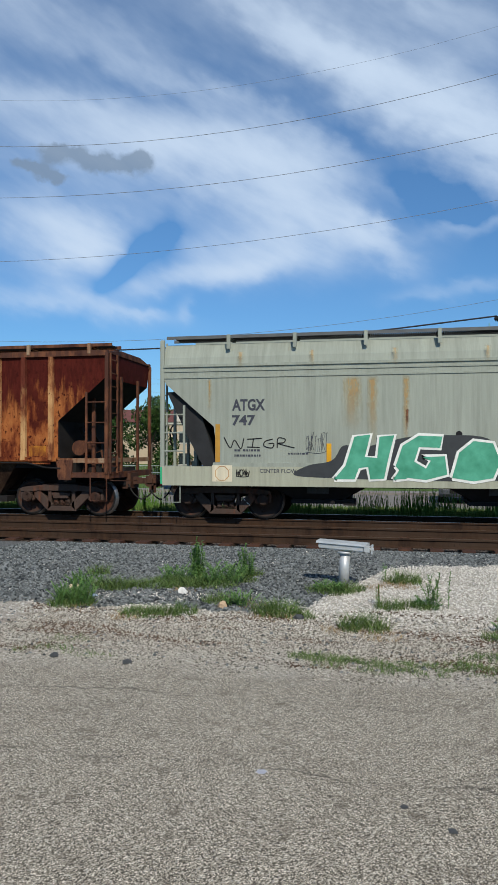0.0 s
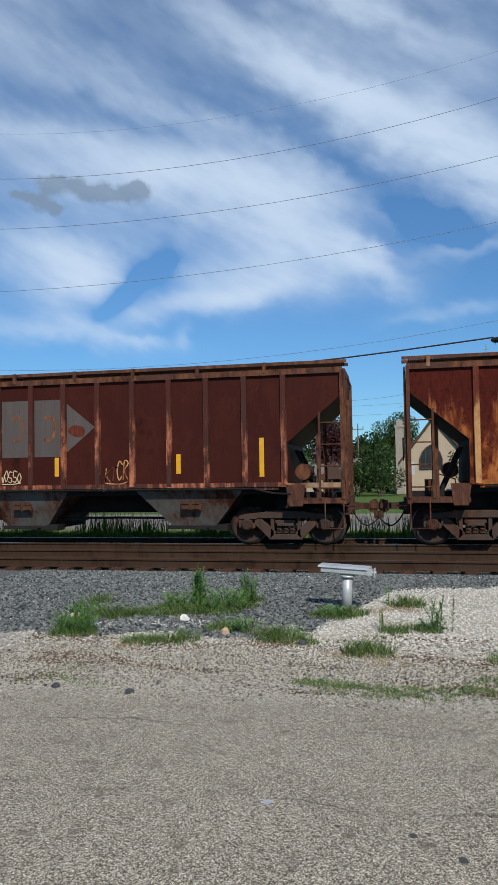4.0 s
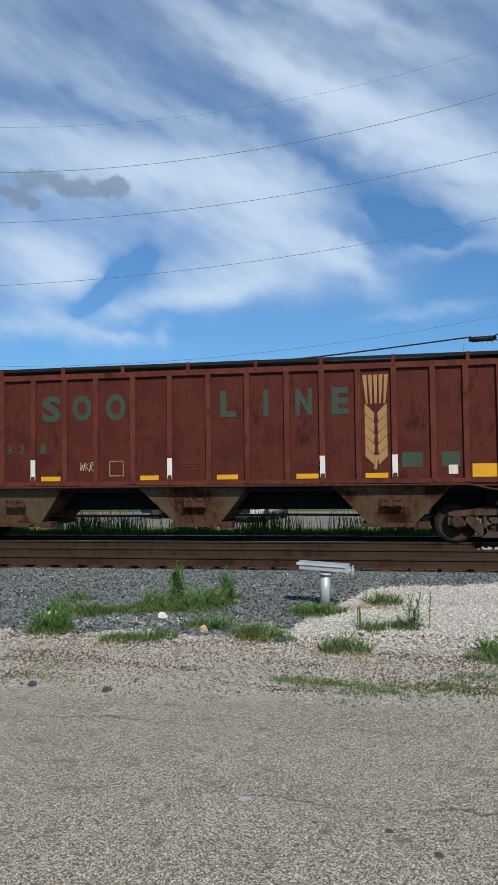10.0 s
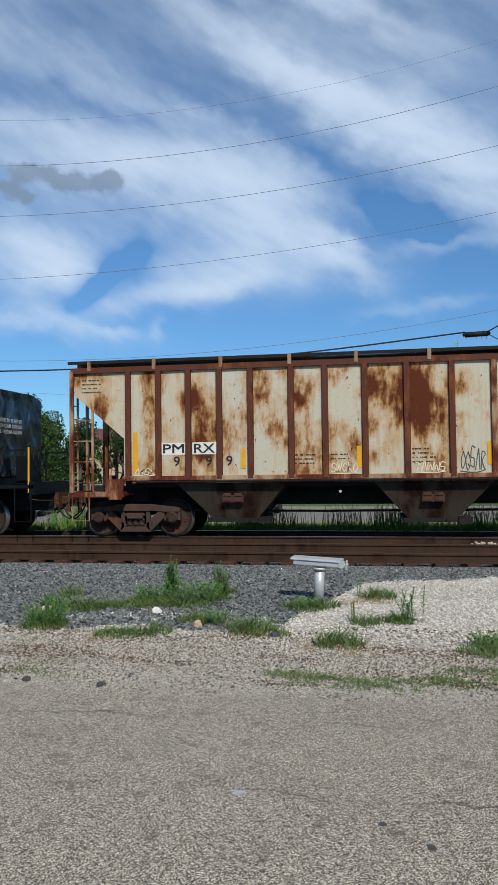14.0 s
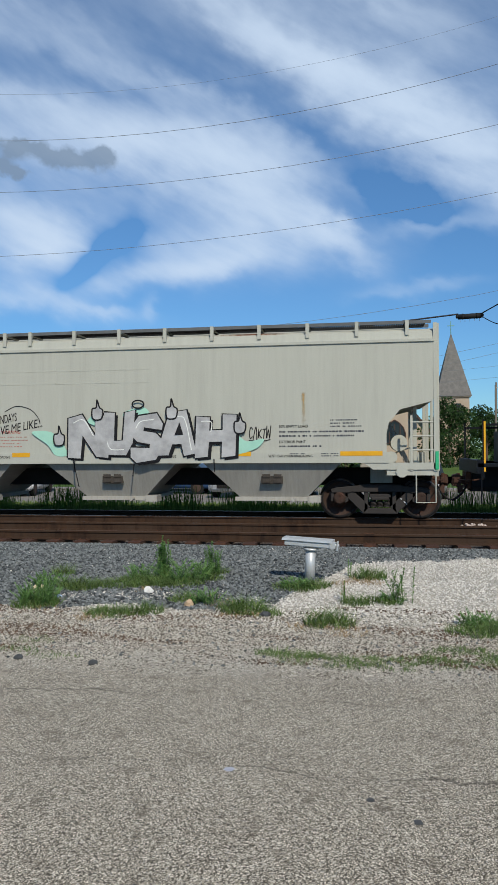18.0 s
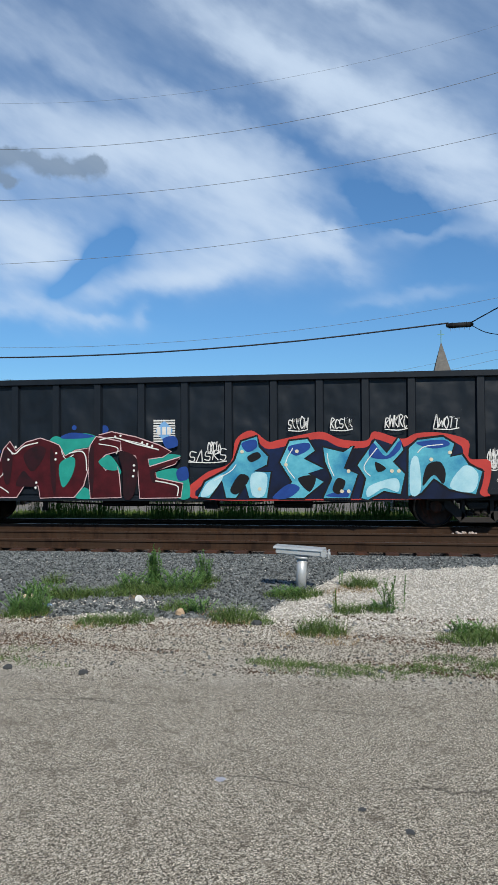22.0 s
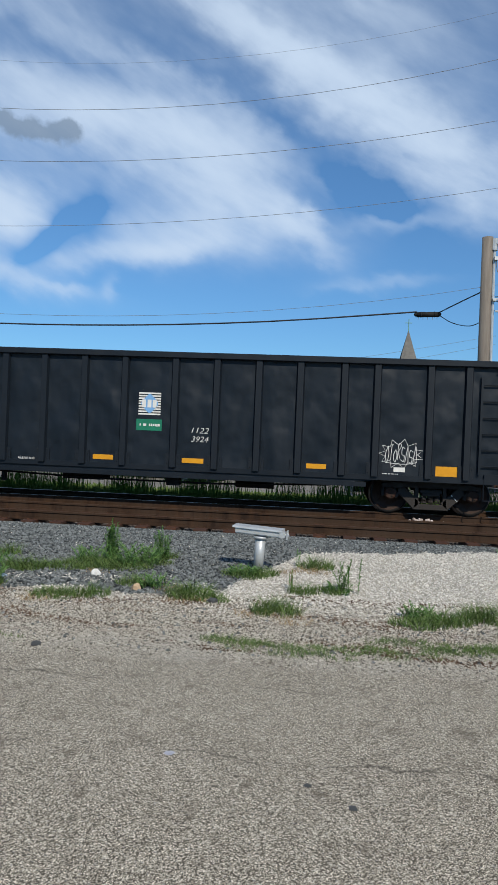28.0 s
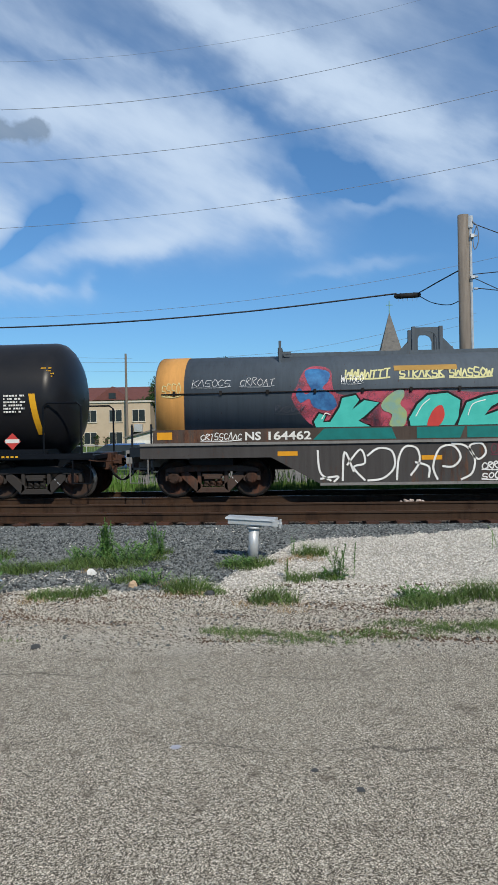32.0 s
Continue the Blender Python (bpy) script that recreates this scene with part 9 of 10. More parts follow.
for s in (-1, 1):
    bm = bmesh.new()
    along(bm, [(y * 1.006, z if z < 1.6 else z + 0.008) for y, z in SECT12], *sorted((s * 5.68, s * 6.33)))
    part("cover_end", bm, M_COILORANGE, car12, "orange painted cover end", True)
    bm = bmesh.new()
    along(bm, [(y * 0.99, z - 0.008) for y, z in SECT12], *sorted((s * 6.30, s * 6.36)))
    part("end_plate", bm, M_COIL12, car12)
    bm = bmesh.new()
    for y in (SIDE + 0.08, -SIDE - 0.12):
        for x in (6.45, 6.9):
            box(bm, s * x - 0.02, s * x + 0.02, y, y + 0.04, 0.6, 1.75)
        box(bm, *sorted((s * 6.4, s * 6.95)), y, y + 0.03, 0.7, 0.75)
    box(bm, *sorted((s * 6.42, s * 6.95)), SIDE + 0.04, SIDE + 0.08, 1.0, 1.22)
    split("end_step", bm, M_GONPOST, car12)
bm = bmesh.new()
for y in (SIDE + 0.02, -SIDE - 0.14):
    box(bm, -6.4, 6.4, y, y + 0.12, 1.3, 1.6)
part("hood_rail", bm, M_COILBROWN, car12, "rusty rail the cover rests on")
bm = bmesh.new()
tube(bm, [(-6.2, -1.455, 2.42), (0, -1.455, 2.44), (6.2, -1.455, 2.42)], 0.014, 5)
for k in range(12):
    x = -5.9 + 1.07 * k
    box(bm, x - 0.03, x + 0.03, -1.475, -1.44, 2.38, 2.48)
part("lashing_rod", bm, M_UNDER, car12)
y12, yr, yb = -1.429, SIDE + 0.014, SIDE + 0.014
words("NS", -4.28, 1.35, 0.18, M_WHITE, car12, yr, 0.025, 0.36)
words("164462", -3.75, 1.35, 0.18, M_WHITE, car12, yr, 0.025, 0.96)
for a, b in ((-6.3, -5.95), (5.15, 5.75)):
    plate("reflector", a, b, 1.38, 1.55, yr, M_ORANGESTRIP, car12, "orange reflective strip")
for a, z in ((-3.55, 0.98), (-0.35, 0.85), (2.62, 1.05)):
    plate("reflector", a, a + 0.45, z, z + 0.1, yb, M_ORANGESTRIP, car12, "orange reflective strip")
plate("data_panel", 1.9, 2.45, 0.8, 1.12, yb, M_WHITE, car12, "white-framed black data panel")
plate("data_panel", 1.93, 2.2, 0.9, 1.09, yb - 0.005, M_BLACKPAINT, car12)
plate("data_panel", 2.23, 2.42, 0.9, 1.09, yb - 0.005, M_BLACKPAINT, car12)
bm = bmesh.new()
patch(bm, [(-0.9, 2.86), (0.5, 2.86), (0.5, 2.98), (-0.9, 2.98)], y12, 0, False)
part("amber_patch", bm, plain("ochre_patch", (0.42, 0.25, 0.07), scale=4), car12, "ochre painted patch on the cover")
bm = bmesh.new()
patch(bm, [(-3.20, 2.22), (-3.10, 2.55), (-2.91, 2.92), (-2.63, 3.01), (-2.33, 2.90), (-2.28, 2.48), (-2.06, 2.33), (-1.50, 2.41), (-1.03, 2.41), (-0.65, 2.45), (-0.08, 2.41), (0.48, 2.37), (1.05, 2.33), (1.57, 2.35), (1.60, 2.03), (1.84, 1.74), (1.69, 1.61), (-1.78, 1.61), (-2.68, 1.61)], y12)
part("graffiti_background", bm, thin_spray("red_pink_spray", (0.56, 0.10, 0.15), 0.8), car12, "red sprayed cloud behind teal letters")
M_AQUA = plain("aqua_spray", (0.07, 0.5, 0.43), (0.05, 0.42, 0.36), 4, 0.6)
M_DEEPTEAL = plain("deep_teal_spray", (0.01, 0.18, 0.17), (0.01, 0.14, 0.13), 4, 0.6)
KTOC = [[(-2.68, 1.61), (-2.72, 1.74), (-2.60, 1.92), (-2.46, 1.87), (-2.52, 1.72), (-2.35, 1.73), (-2.14, 2.05), (-2.08, 2.26), (-1.78, 2.32), (-1.70, 2.21), (-1.87, 1.99), (-1.59, 2.20), (-1.26, 2.14), (-1.59, 1.84), (-1.73, 1.74), (-1.45, 1.61)],
        [(-0.57, 1.61), (-0.60, 1.77), (-0.41, 2.09), (-0.18, 2.29), (0.25, 2.33), (0.53, 2.16), (0.48, 1.78), (0.39, 1.61)],
        [(0.47, 1.61), (0.53, 1.78), (0.67, 2.11), (1.05, 2.24), (1.47, 2.30), (1.50, 2.18), (1.19, 2.00), (1.05, 1.81), (1.43, 1.94), (1.57, 1.89), (1.62, 1.70), (1.52, 1.61)]]
mural(car12, KTOC, y12 - 0.006, M_BLACKSPRAY, 0.1, M_AQUA, "graffiti_letter", "aqua graffiti letter with a black edge", None, M_SPRAYWHITE)
for pts in ([(-0.20, 1.61), (-0.08, 1.94), (0.11, 2.06), (0.18, 1.84), (0.06, 1.61)],):
    bm = bmesh.new()
    patch(bm, pts, y12 - 0.018)
    part("graffiti_counter", bm, M_REDSPRAY, car12, "red opening inside a letter")
for pts in ([(-2.75, 1.33), (-2.5, 1.58), (-1.0, 1.58), (-0.9, 1.33)], [(-0.45, 1.33), (-0.45, 1.58), (0.6, 1.58), (0.5, 1.33)], [(0.65, 1.33), (0.65, 1.58), (1.7, 1.58), (1.6, 1.33)]):
    bm = bmesh.new()
    patch(bm, pts, yr, 0, False)
    part("graffiti_shade", bm, M_DEEPTEAL, car12, "deep teal lower part of the letters")
bm = bmesh.new()
patch(bm, [(-2.86, 2.64), (-2.91, 2.89), (-2.68, 2.95), (-2.36, 2.86), (-2.39, 2.64), (-2.52, 2.49), (-2.30, 2.34), (-2.20, 2.10), (-2.39, 1.98), (-2.72, 2.07), (-2.82, 2.26), (-3.01, 2.17), (-3.12, 2.36), (-3.03, 2.51), (-2.91, 2.36), (-2.77, 2.45)], y12 - 0.004, 0, True, 3)
part("graffiti_blot", bm, plain("cobalt_spray", (0.05, 0.2, 0.42), (0.02, 0.07, 0.2), 5, 0.6), car12, "cobalt blue sprayed blot")
bm = bmesh.new()
patch(bm, [(-1.03, 1.62), (-0.98, 1.87), (-1.17, 1.97), (-1.20, 2.13), (-0.98, 2.35), (-0.74, 2.43), (-0.70, 2.29), (-0.79, 2.10), (-0.65, 1.91), (-0.72, 1.61)], y12 - 0.012)
part("graffiti_blot", bm, plain("olive_spray", (0.35, 0.4, 0.1), (0.1, 0.3, 0.4), 3, 0.6), car12, "olive and blue sprayed blot")
M_PALEYELLOW = plain("pale_yellow_spray", (0.62, 0.6, 0.3), scale=5)
ytop = -1.38
for x, w, z, s in ((-2.0, 1.0, 2.72, 1), (-0.8, 1.0, 2.7, 2), (0.3, 0.95, 2.7, 3)):
    scrawl(car12, x, x + w, z, 0.2, M_PALEYELLOW, ytop - 0.03, 0.035, 7, 70 + s)
scrawl(car12, 1.45, 1.95, 2.6, 0.38, M_PALEYELLOW, ytop - 0.04, 0.035, 5, 75)
scrawl(car12, 2.0, 4.6, 1.38, 0.22, M_PALEYELLOW, yr - 0.003, 0.034, 15, 76)
scrawl(car12, 5.0, 6.2, 1.75, 0.26, plain("plum_marker", (0.22, 0.05, 0.13), scale=5), y12 - 0.013, 0.022, 8, 77)
for x, w, z, s in ((-5.5, 0.9, 2.58, 1), (-4.4, 0.8, 2.58, 2), (-3.6, 0.7, 1.95, 3), (-2.1, 0.5, 2.6, 4), (3.8, 0.4, 2.6, 5), (2.6, 0.5, 1.95, 6)):
    scrawl(car12, x, x + w, z, 0.16, M_STENCIL if s == 3 else M_GALV, y12 - 0.05, 0.01, 6, 80 + s)
scrawl(car12, -6.2, -5.75, 2.4, 0.25, M_PALEYELLOW, y12 - 0.02, 0.015, 4, 88)
scrawl(car12, -5.3, -4.35, 1.36, 0.14, M_WHITESPRAY, yr - 0.002, 0.018, 9, 89)
bm = bmesh.new()
for s in ([(-2.65, 1.1), (-2.6, 0.6), (-2.35, 0.4)], [(-2.6, 0.45), (-2.2, 0.5), (-2.3, 0.38)], [(-2.1, 0.4), (-2.05, 1.05), (-1.85, 0.6)], [(-2.0, 0.75), (-1.7, 1.1), (-1.6, 0.8), (-1.85, 0.7), (-1.6, 0.4)],
          [(-1.55, 0.4), (-1.2, 0.45), (-0.95, 0.7), (-1.0, 1.05), (-1.3, 1.12), (-1.55, 0.95)], [(-0.9, 0.4), (-0.85, 0.9), (-0.7, 1.15), (-0.45, 1.1), (-0.4, 0.8), (-0.6, 0.5)], [(-0.5, 0.8), (-0.2, 0.7), (-0.2, 0.45)],
          [(0.0, 0.4), (-0.1, 0.7), (0.05, 1.1), (0.35, 1.15), (0.5, 0.9), (0.35, 0.7), (0.1, 0.7)], [(0.5, 0.4), (0.75, 0.55), (0.8, 0.9), (0.6, 1.15), (0.3, 1.2)], [(0.75, 0.95), (0.7, 1.15), (0.95, 1.2), (1.05, 1.0), (0.9, 0.85), (0.75, 0.95)]):
    stroke(bm, s, 0.045, yb - 0.003)
part("graffiti_outline", bm, M_WHITESPRAY, car12, "white outlined bubble graffiti on the girder")
scrawl(car12, 0.95, 1.55, 0.64, 0.16, M_WHITESPRAY, yb - 0.003, 0.028, 5, 90)
scrawl(car12, 0.95, 1.5, 0.42, 0.14, M_WHITESPRAY, yb - 0.003, 0.028, 4, 91)
scrawl(car12, 1.15, 1.75, 0.98, 0.22, plain("plum_tag", (0.16, 0.04, 0.06), scale=5), yb - 0.002, 0.02, 5, 92)

# the paint follows the rounded cover
for ob in [o for o in car12.children if o.name.startswith(("graffiti", "tag_stroke", "amber_patch"))]:
    if max(v.co.z for v in ob.data.vertices) < 2.5:
        continue
    bm = bmesh.new()
    bm.from_mesh(ob.data)
    for k in range(7):
        bmesh.ops.bisect_plane(bm, geom=bm.verts[:] + bm.edges[:] + bm.faces[:], plane_co=(0, 0, 2.5 + 0.085 * k), plane_no=(0, 0, 1))
    for v in bm.verts:
        if v.co.z > 1.62:
            lift = min(max(-1.42 - v.co.y, 0.004), 0.02)
            v.co.y = -1.42 * math.sqrt(1 - min(max(v.co.z - 2.5, 0) / 0.86, 0.95) ** 2) - lift
    bm.to_mesh(ob.data)
    bm.free()

# ---- tank car ----
car13 = new_car("black_tank_car", "glossy black tank car with yellow strips and a red placard", "tank car", -198.3)
M_TANK = plain("black_tank_paint", (0.012, 0.013, 0.016), (0.018, 0.018, 0.02), 2, 0.35, 0, 0.02)
bm = bmesh.new()
R, CZ, HALF = 1.40, 2.42, 6.9
prof = [(-HALF - 0.6 + 0.0, 0.02)] + [(-HALF - 0.6 * math.cos(a), R * math.sin(a)) for a in [math.pi / 2 * k / 6 for k in range(1, 7)]]
prof += [(-x, r) for x, r in prof[::-1]]
rings = [[bm.verts.new((x, r * math.cos(math.tau * i / 40), CZ + r * math.sin(math.tau * i / 40))) for i in range(40)] for x, r in prof]
for a, b in zip(rings, rings[1:]):
    for i in range(40):
        bm.faces.new((a[i], a[(i + 1) % 40], b[(i + 1) % 40], b[i]))
part("tank", bm, M_TANK, car13, "round black steel tank", True)
bm = bmesh.new()
for k in range(8):
    z0, z1 = 1.55 + 0.12 * k, 1.67 + 0.12 * k
    ya, ybk = -math.sqrt(max(R * R - (z0 - CZ) ** 2, 0)) - 0.008, -math.sqrt(max(R * R - (z1 - CZ) ** 2, 0)) - 0.008
    face(bm, [(6.72 - 0.015 * k, ya, z0), (6.87 - 0.015 * k, ya, z0), (6.855 - 0.015 * k, ybk, z1), (6.705 - 0.015 * k, ybk, z1)])
part("reflector", bm, M_YELLOW, car13, "yellow reflective strip on the tank")
bars(6.0, 2.45, 0.55, 6, car13, -R - 0.01, M_WHITE, 0.05, 0.025, "stencil_block", "white stencilled table")
bars(6.85, 3.1, 0.32, 5, car13, -1.22, M_YELLOW, 0.035, 0.03)
bm = bmesh.new()
patch(bm, [(6.15, 1.2), (6.35, 1.4), (6.15, 1.6), (5.95, 1.4)], -1.3, 0, False)
part("hazard_placard", bm, M_REDSPRAY, car13, "red diamond hazard placard")
bm = bmesh.new()
box(bm, 5.98, 6.32, -1.306, -1.304, 1.36, 1.45)
part("placard_number_bar", bm, M_WHITE, car13)
bm = bmesh.new()
box(bm, -8.1, 8.1, -0.4, 0.4, 0.72, 1.05)
for s in (-1, 1):
    box(bm, *sorted((s * 5.2, s * 7.0)), -1.35, 1.35, 0.95, 1.2)
    box(bm, *sorted((s * 7.3, s * 8.15)), -1.45, 1.45, 0.95, 1.05)
    box(bm, *sorted((s * 5.0, s * 8.1)), -1.47, -1.4, 0.98, 1.1)
part("underframe", bm, M_COIL7B, car13)
for s in (-1, 1):
    bm = bmesh.new()
    for y in (-1.42, 1.42):
        tube(bm, [(s * 6.95, y, 1.05), (s * 6.95, y, 2.2), (s * 7.05, y, 2.28), (s * 7.75, y, 2.28), (s * 7.85, y, 2.2), (s * 7.85, y, 1.05)], 0.025, 6)
    part("handrail", bm, M_COIL7B, car13)
    coupler(car13, s * 8.12, s)
    truck(car13, s * 6.6, True, True)
    stirrup(car13, s * 8.05, s, -1.42, M_COIL7B, 0.4, 1.0)
bm = bmesh.new()
for k in range(9):
    box(bm, 5.4 + 0.11 * k, 5.47 + 0.11 * k, -1.476, -1.473, 1.02, 1.06)
part("small_lettering", bm, M_YELLOW, car13)

# ---- behind the tracks ----
def blade_field(name, count, x0, x1, y0, y1, h, w, material, seed, clump=0.0):
    r = np.random.default_rng(seed)
    v, f = [], []
    n = 0
    while n < count:
        x, y = r.uniform(x0, x1), r.uniform(y0, y1)
        if clump and noise.noise((x * 0.8, y * 0.8, seed)) < clump * r.random() - 0.25:
            continue
        n += 1
        z = ground_height(x, y) - 0.02
        hh, t = h * r.uniform(0.45, 1.2), r.uniform(0, math.tau)
        lx, ly = 0.18 * hh * math.cos(t), 0.18 * hh * math.sin(t)
        ww = w * r.uniform(0.6, 1.3)
        k = len(v)
        v += [(x - ww, y, z), (x + ww, y, z), (x + lx * 0.4 + ww * 0.8, y + ly * 0.4, z + hh * 0.6), (x + lx * 0.4 - ww * 0.8, y + ly * 0.4, z + hh * 0.6), (x + lx, y + ly, z + hh)]
        f += [(k, k + 1, k + 2, k + 3), (k + 3, k + 2, k + 4)]
    me = bpy.data.meshes.new(name)
    me.from_pydata(v, [], f)
    return linked(name, me, material)


tagged(blade_field("reed_bed", 3000, -17, 12, 20.6, 22.8, 0.9, 0.009, M_REED, 5, 0.6), "dark green reeds standing along the far side of the track", "reeds", kind="stuff")
tagged(blade_field("verge_grass", 26000, -18, 13, 20.6, 26.5, 0.24, 0.011, M_GRASS, 6), "bright green grass verge behind the track", "grass", kind="stuff")


def crown(name, parent, centres, leaf, count, material, seed, label=""):
    """A crown of many small leaf clumps round several centres (x, y, z, radius)."""
    r = np.random.default_rng(seed)
    v, f = [], []
    for cx, cy, cz, rad in centres:
        for _ in range(int(count * rad * rad)):
            d = r.normal(size=3)
            d /= np.linalg.norm(d)
            d *= rad * (0.45 + 0.6 * r.random() ** 0.6)
            p = np.array((cx, cy, cz)) + d * (1, 1, 0.85)
            a, b = r.normal(size=3), r.normal(size=3)
            a /= np.linalg.norm(a)
            b -= a * (a @ b)
            b /= np.linalg.norm(b)
            s = leaf * r.uniform(0.6, 1.4)
            k = len(v)
            v += [tuple(p - a * s), tuple(p + b * s * 0.6), tuple(p + a * s), tuple(p - b * s * 0.6)]
            f += [(k, k + 1, k + 2, k + 3)]
    me = bpy.data.meshes.new(name)
    me.from_pydata(v, [], f)
    return linked(name, me, material, parent, label)


def tree(name, x, y, height, width, material, label, seed, trunk=0.25, low=0.25, count=70, leaf=0.12):
    e = tagged(new(name), label, "tree")
    z = ground_height(x, y)
    e.location = (x, y, z)
    r = random.Random(seed)
    bm = bmesh.new()
    rod(bm, (0, 0, -0.1), (0.05, 0, height * 0.45), trunk, 8, 0, trunk * 0.6)
    tips = []
    for k in range(6):
        a = math.tau * k / 6 + r.uniform(-0.4, 0.4)
        q = (width * 0.3 * math.cos(a), width * 0.3 * math.sin(a), height * r.uniform(0.5, 0.8))
        rod(bm, (0.03, 0, height * r.uniform(0.25, 0.42)), q, trunk * 0.4, 6, 0, trunk * 0.12)
        tips.append(q)
    rod(bm, (0.05, 0, height * 0.44), (0, 0, height * 0.85), trunk * 0.6, 6, 0, trunk * 0.12)
    part("trunk", bm, M_BARK, e)
    centres = []
    for k in range(13):
        t = low + (1 - low) * (k + 0.5) / 13
        w = width * 0.5 * math.sin(math.pi * min(1, 0.18 + 0.8 * t)) ** 0.7
        a = r.uniform(0, math.tau)
        rad = width * r.uniform(0.17, 0.27)
        centres.append((0.72 * w * math.cos(a), 0.72 * w * math.sin(a), height * t - rad * 0.5, rad))
    centres.append((0, 0, height * 0.62, width * 0.3))
    crown("crown", e, centres, leaf, count * 4.2, material, seed)
    return e


def bush(name, x, y, height, width, material, label, seed, count=200, leaf=0.11):
    e = tagged(new(name), label, "bush")
    e.location = (x, y, ground_height(x, y))
    r = random.Random(seed)
    bm = bmesh.new()
    for k in range(5):
        a = math.tau * k / 5
        rod(bm, (0.1 * math.cos(a), 0.1 * math.sin(a), -0.05), (width * 0.25 * math.cos(a), width * 0.25 * math.sin(a), height * 0.6), 0.05, 5, 0, 0.02)
    part("trunk", bm, M_BARK, e)
    centres = [(width * r.uniform(-0.34, 0.34), width * r.uniform(-0.3, 0.3), height * r.uniform(0.2, 0.75), width * r.uniform(0.18, 0.28)) for _ in range(11)]
    crown("crown", e, centres, leaf, count, material, seed)
    return e


# the parked cars
def parked_car(x, y, turn, paint, label, seed):
    e = tagged(new("parked_car"), label, "car", "cars parked along the road")
    e.location, e.rotation_euler = (x, y, -0.612), (0, 0, radians(turn))
    w = 0.9
    bm = bmesh.new()
    low = [(-2.25, 0.28), (2.2, 0.28), (2.28, 0.5), (2.2, 0.78), (1.2, 0.92), (-1.9, 0.98), (-2.25, 0.85), (-2.3, 0.5)]
    hull(bm, [(a, -w, b) for a, b in low], [(a, w, b) for a, b in low])
    bmesh.ops.bevel(bm, geom=bm.edges[:], offset=0.06, segments=2, affect="EDGES")
    part("body", bm, paint, e, "", True)
    bm = bmesh.new()
    hull(bm, [(-1.9, -w + 0.05, 0.93), (1.25, -w + 0.05, 0.9), (1.25, w - 0.05, 0.9), (-1.9, w - 0.05, 0.93)], [(-1.35, -w + 0.22, 1.45), (0.35, -w + 0.22, 1.45), (0.35, w - 0.22, 1.45), (-1.35, w - 0.22, 1.45)])
    cabin = part("cabin", bm, M_GLASS, e, "dark glass cabin")
    bm = bmesh.new()
    hull(bm, [(-1.36, -w + 0.2, 1.44), (0.37, -w + 0.2, 1.44), (0.37, w - 0.2, 1.44), (-1.36, w - 0.2, 1.44)], [(-1.2, -w + 0.26, 1.49), (0.2, -w + 0.26, 1.49), (0.2, w - 0.26, 1.49), (-1.2, w - 0.26, 1.49)])
    part("car_roof", bm, paint, e)
    for a in (-1.4, 1.4):
        for s in (-1, 1):
            bm = bmesh.new()
            rod(bm, (a, s * (w - 0.2), 0.32), (a, s * (w + 0.02), 0.32), 0.32, 20)
            wheel = part("wheel", bm, M_HOSE, e)
            bm = bmesh.new()
            rod(bm, (a, s * (w + 0.0), 0.32), (a, s * (w + 0.03), 0.32), 0.2, 12)
            part("rim", bm, M_TRUCK, wheel)
    for s in (-1, 1):
        bm = bmesh.new()
        box(bm, 2.15, 2.27, *sorted((s * 0.5, s * 0.85)), 0.6, 0.75)
        part("headlight", bm, M_GALV, e)
    bm = bmesh.new()
    box(bm, 2.2, 2.3, -0.45, 0.45, 0.45, 0.68)
    part("grille", bm, M_UNDER, e)
    return e


M_CARWHITE = plain("white_car_paint", (0.7, 0.71, 0.72), scale=1, rough=0.25, bump=0.0)
M_CARGREY = plain("grey_car_paint", (0.2, 0.21, 0.22), scale=1, rough=0.25, bump=0.0)
M_CARBLUE = plain("blue_car_paint", (0.06, 0.13, 0.3), scale=1, rough=0.25, bump=0.0)
parked_car(-5.5, 33.2, -100, M_CARWHITE, "white car parked nose towards the track", 1)
parked_car(2.7, 33.0, -95, M_CARGREY, "grey car with a pale bumper parked by the road", 2)
parked_car(-16.5, 33.5, -80, M_CARWHITE, "white car parked farther along the road", 3)
parked_car(8.6, 35.0, 4, M_CARBLUE, "dark blue car parked beside the pavement", 4)
parked_car(-9.2, 34.8, 176, M_CARBLUE, "blue-grey car parked beside the pavement", 5)


# the church
M_STUCCO = plain("tan_stucco", (0.46, 0.37, 0.28), (0.40, 0.32, 0.24), 1.2, 0.9, 0, 0.2)
M_STUCCO2 = plain("beige_brick_wall", (0.52, 0.43, 0.32), (0.46, 0.38, 0.28), 1.5, 0.9, 0, 0.2)
M_SLATE = plain("grey_spire_shingle", (0.2, 0.19, 0.175), (0.13, 0.125, 0.12), 2.5, 0.85, 0, 0.4)
M_TRIM = plain("dark_brown_trim", (0.09, 0.055, 0.045), scale=3, rough=0.8)
M_REDROOF = plain("maroon_roof_tile", (0.17, 0.07, 0.06), (0.12, 0.05, 0.045), 3, 0.85, 0, 0.3)
M_PALEWALL = plain("pale_siding", (0.6, 0.57, 0.5), (0.53, 0.5, 0.44), 2, 0.8, 0, 0.1)
church = tagged(new("church"), "small tan stucco church with a grey shingled spire", "church")
church.location = (0, 70, -0.45)


def gable_wall(bm, x0, x1, ridge, eave, top, y0, y1):
    prism(bm, [(x0, 0), (x1, 0), (x1, eave), (ridge, top), (x0, eave)], y0, y1)


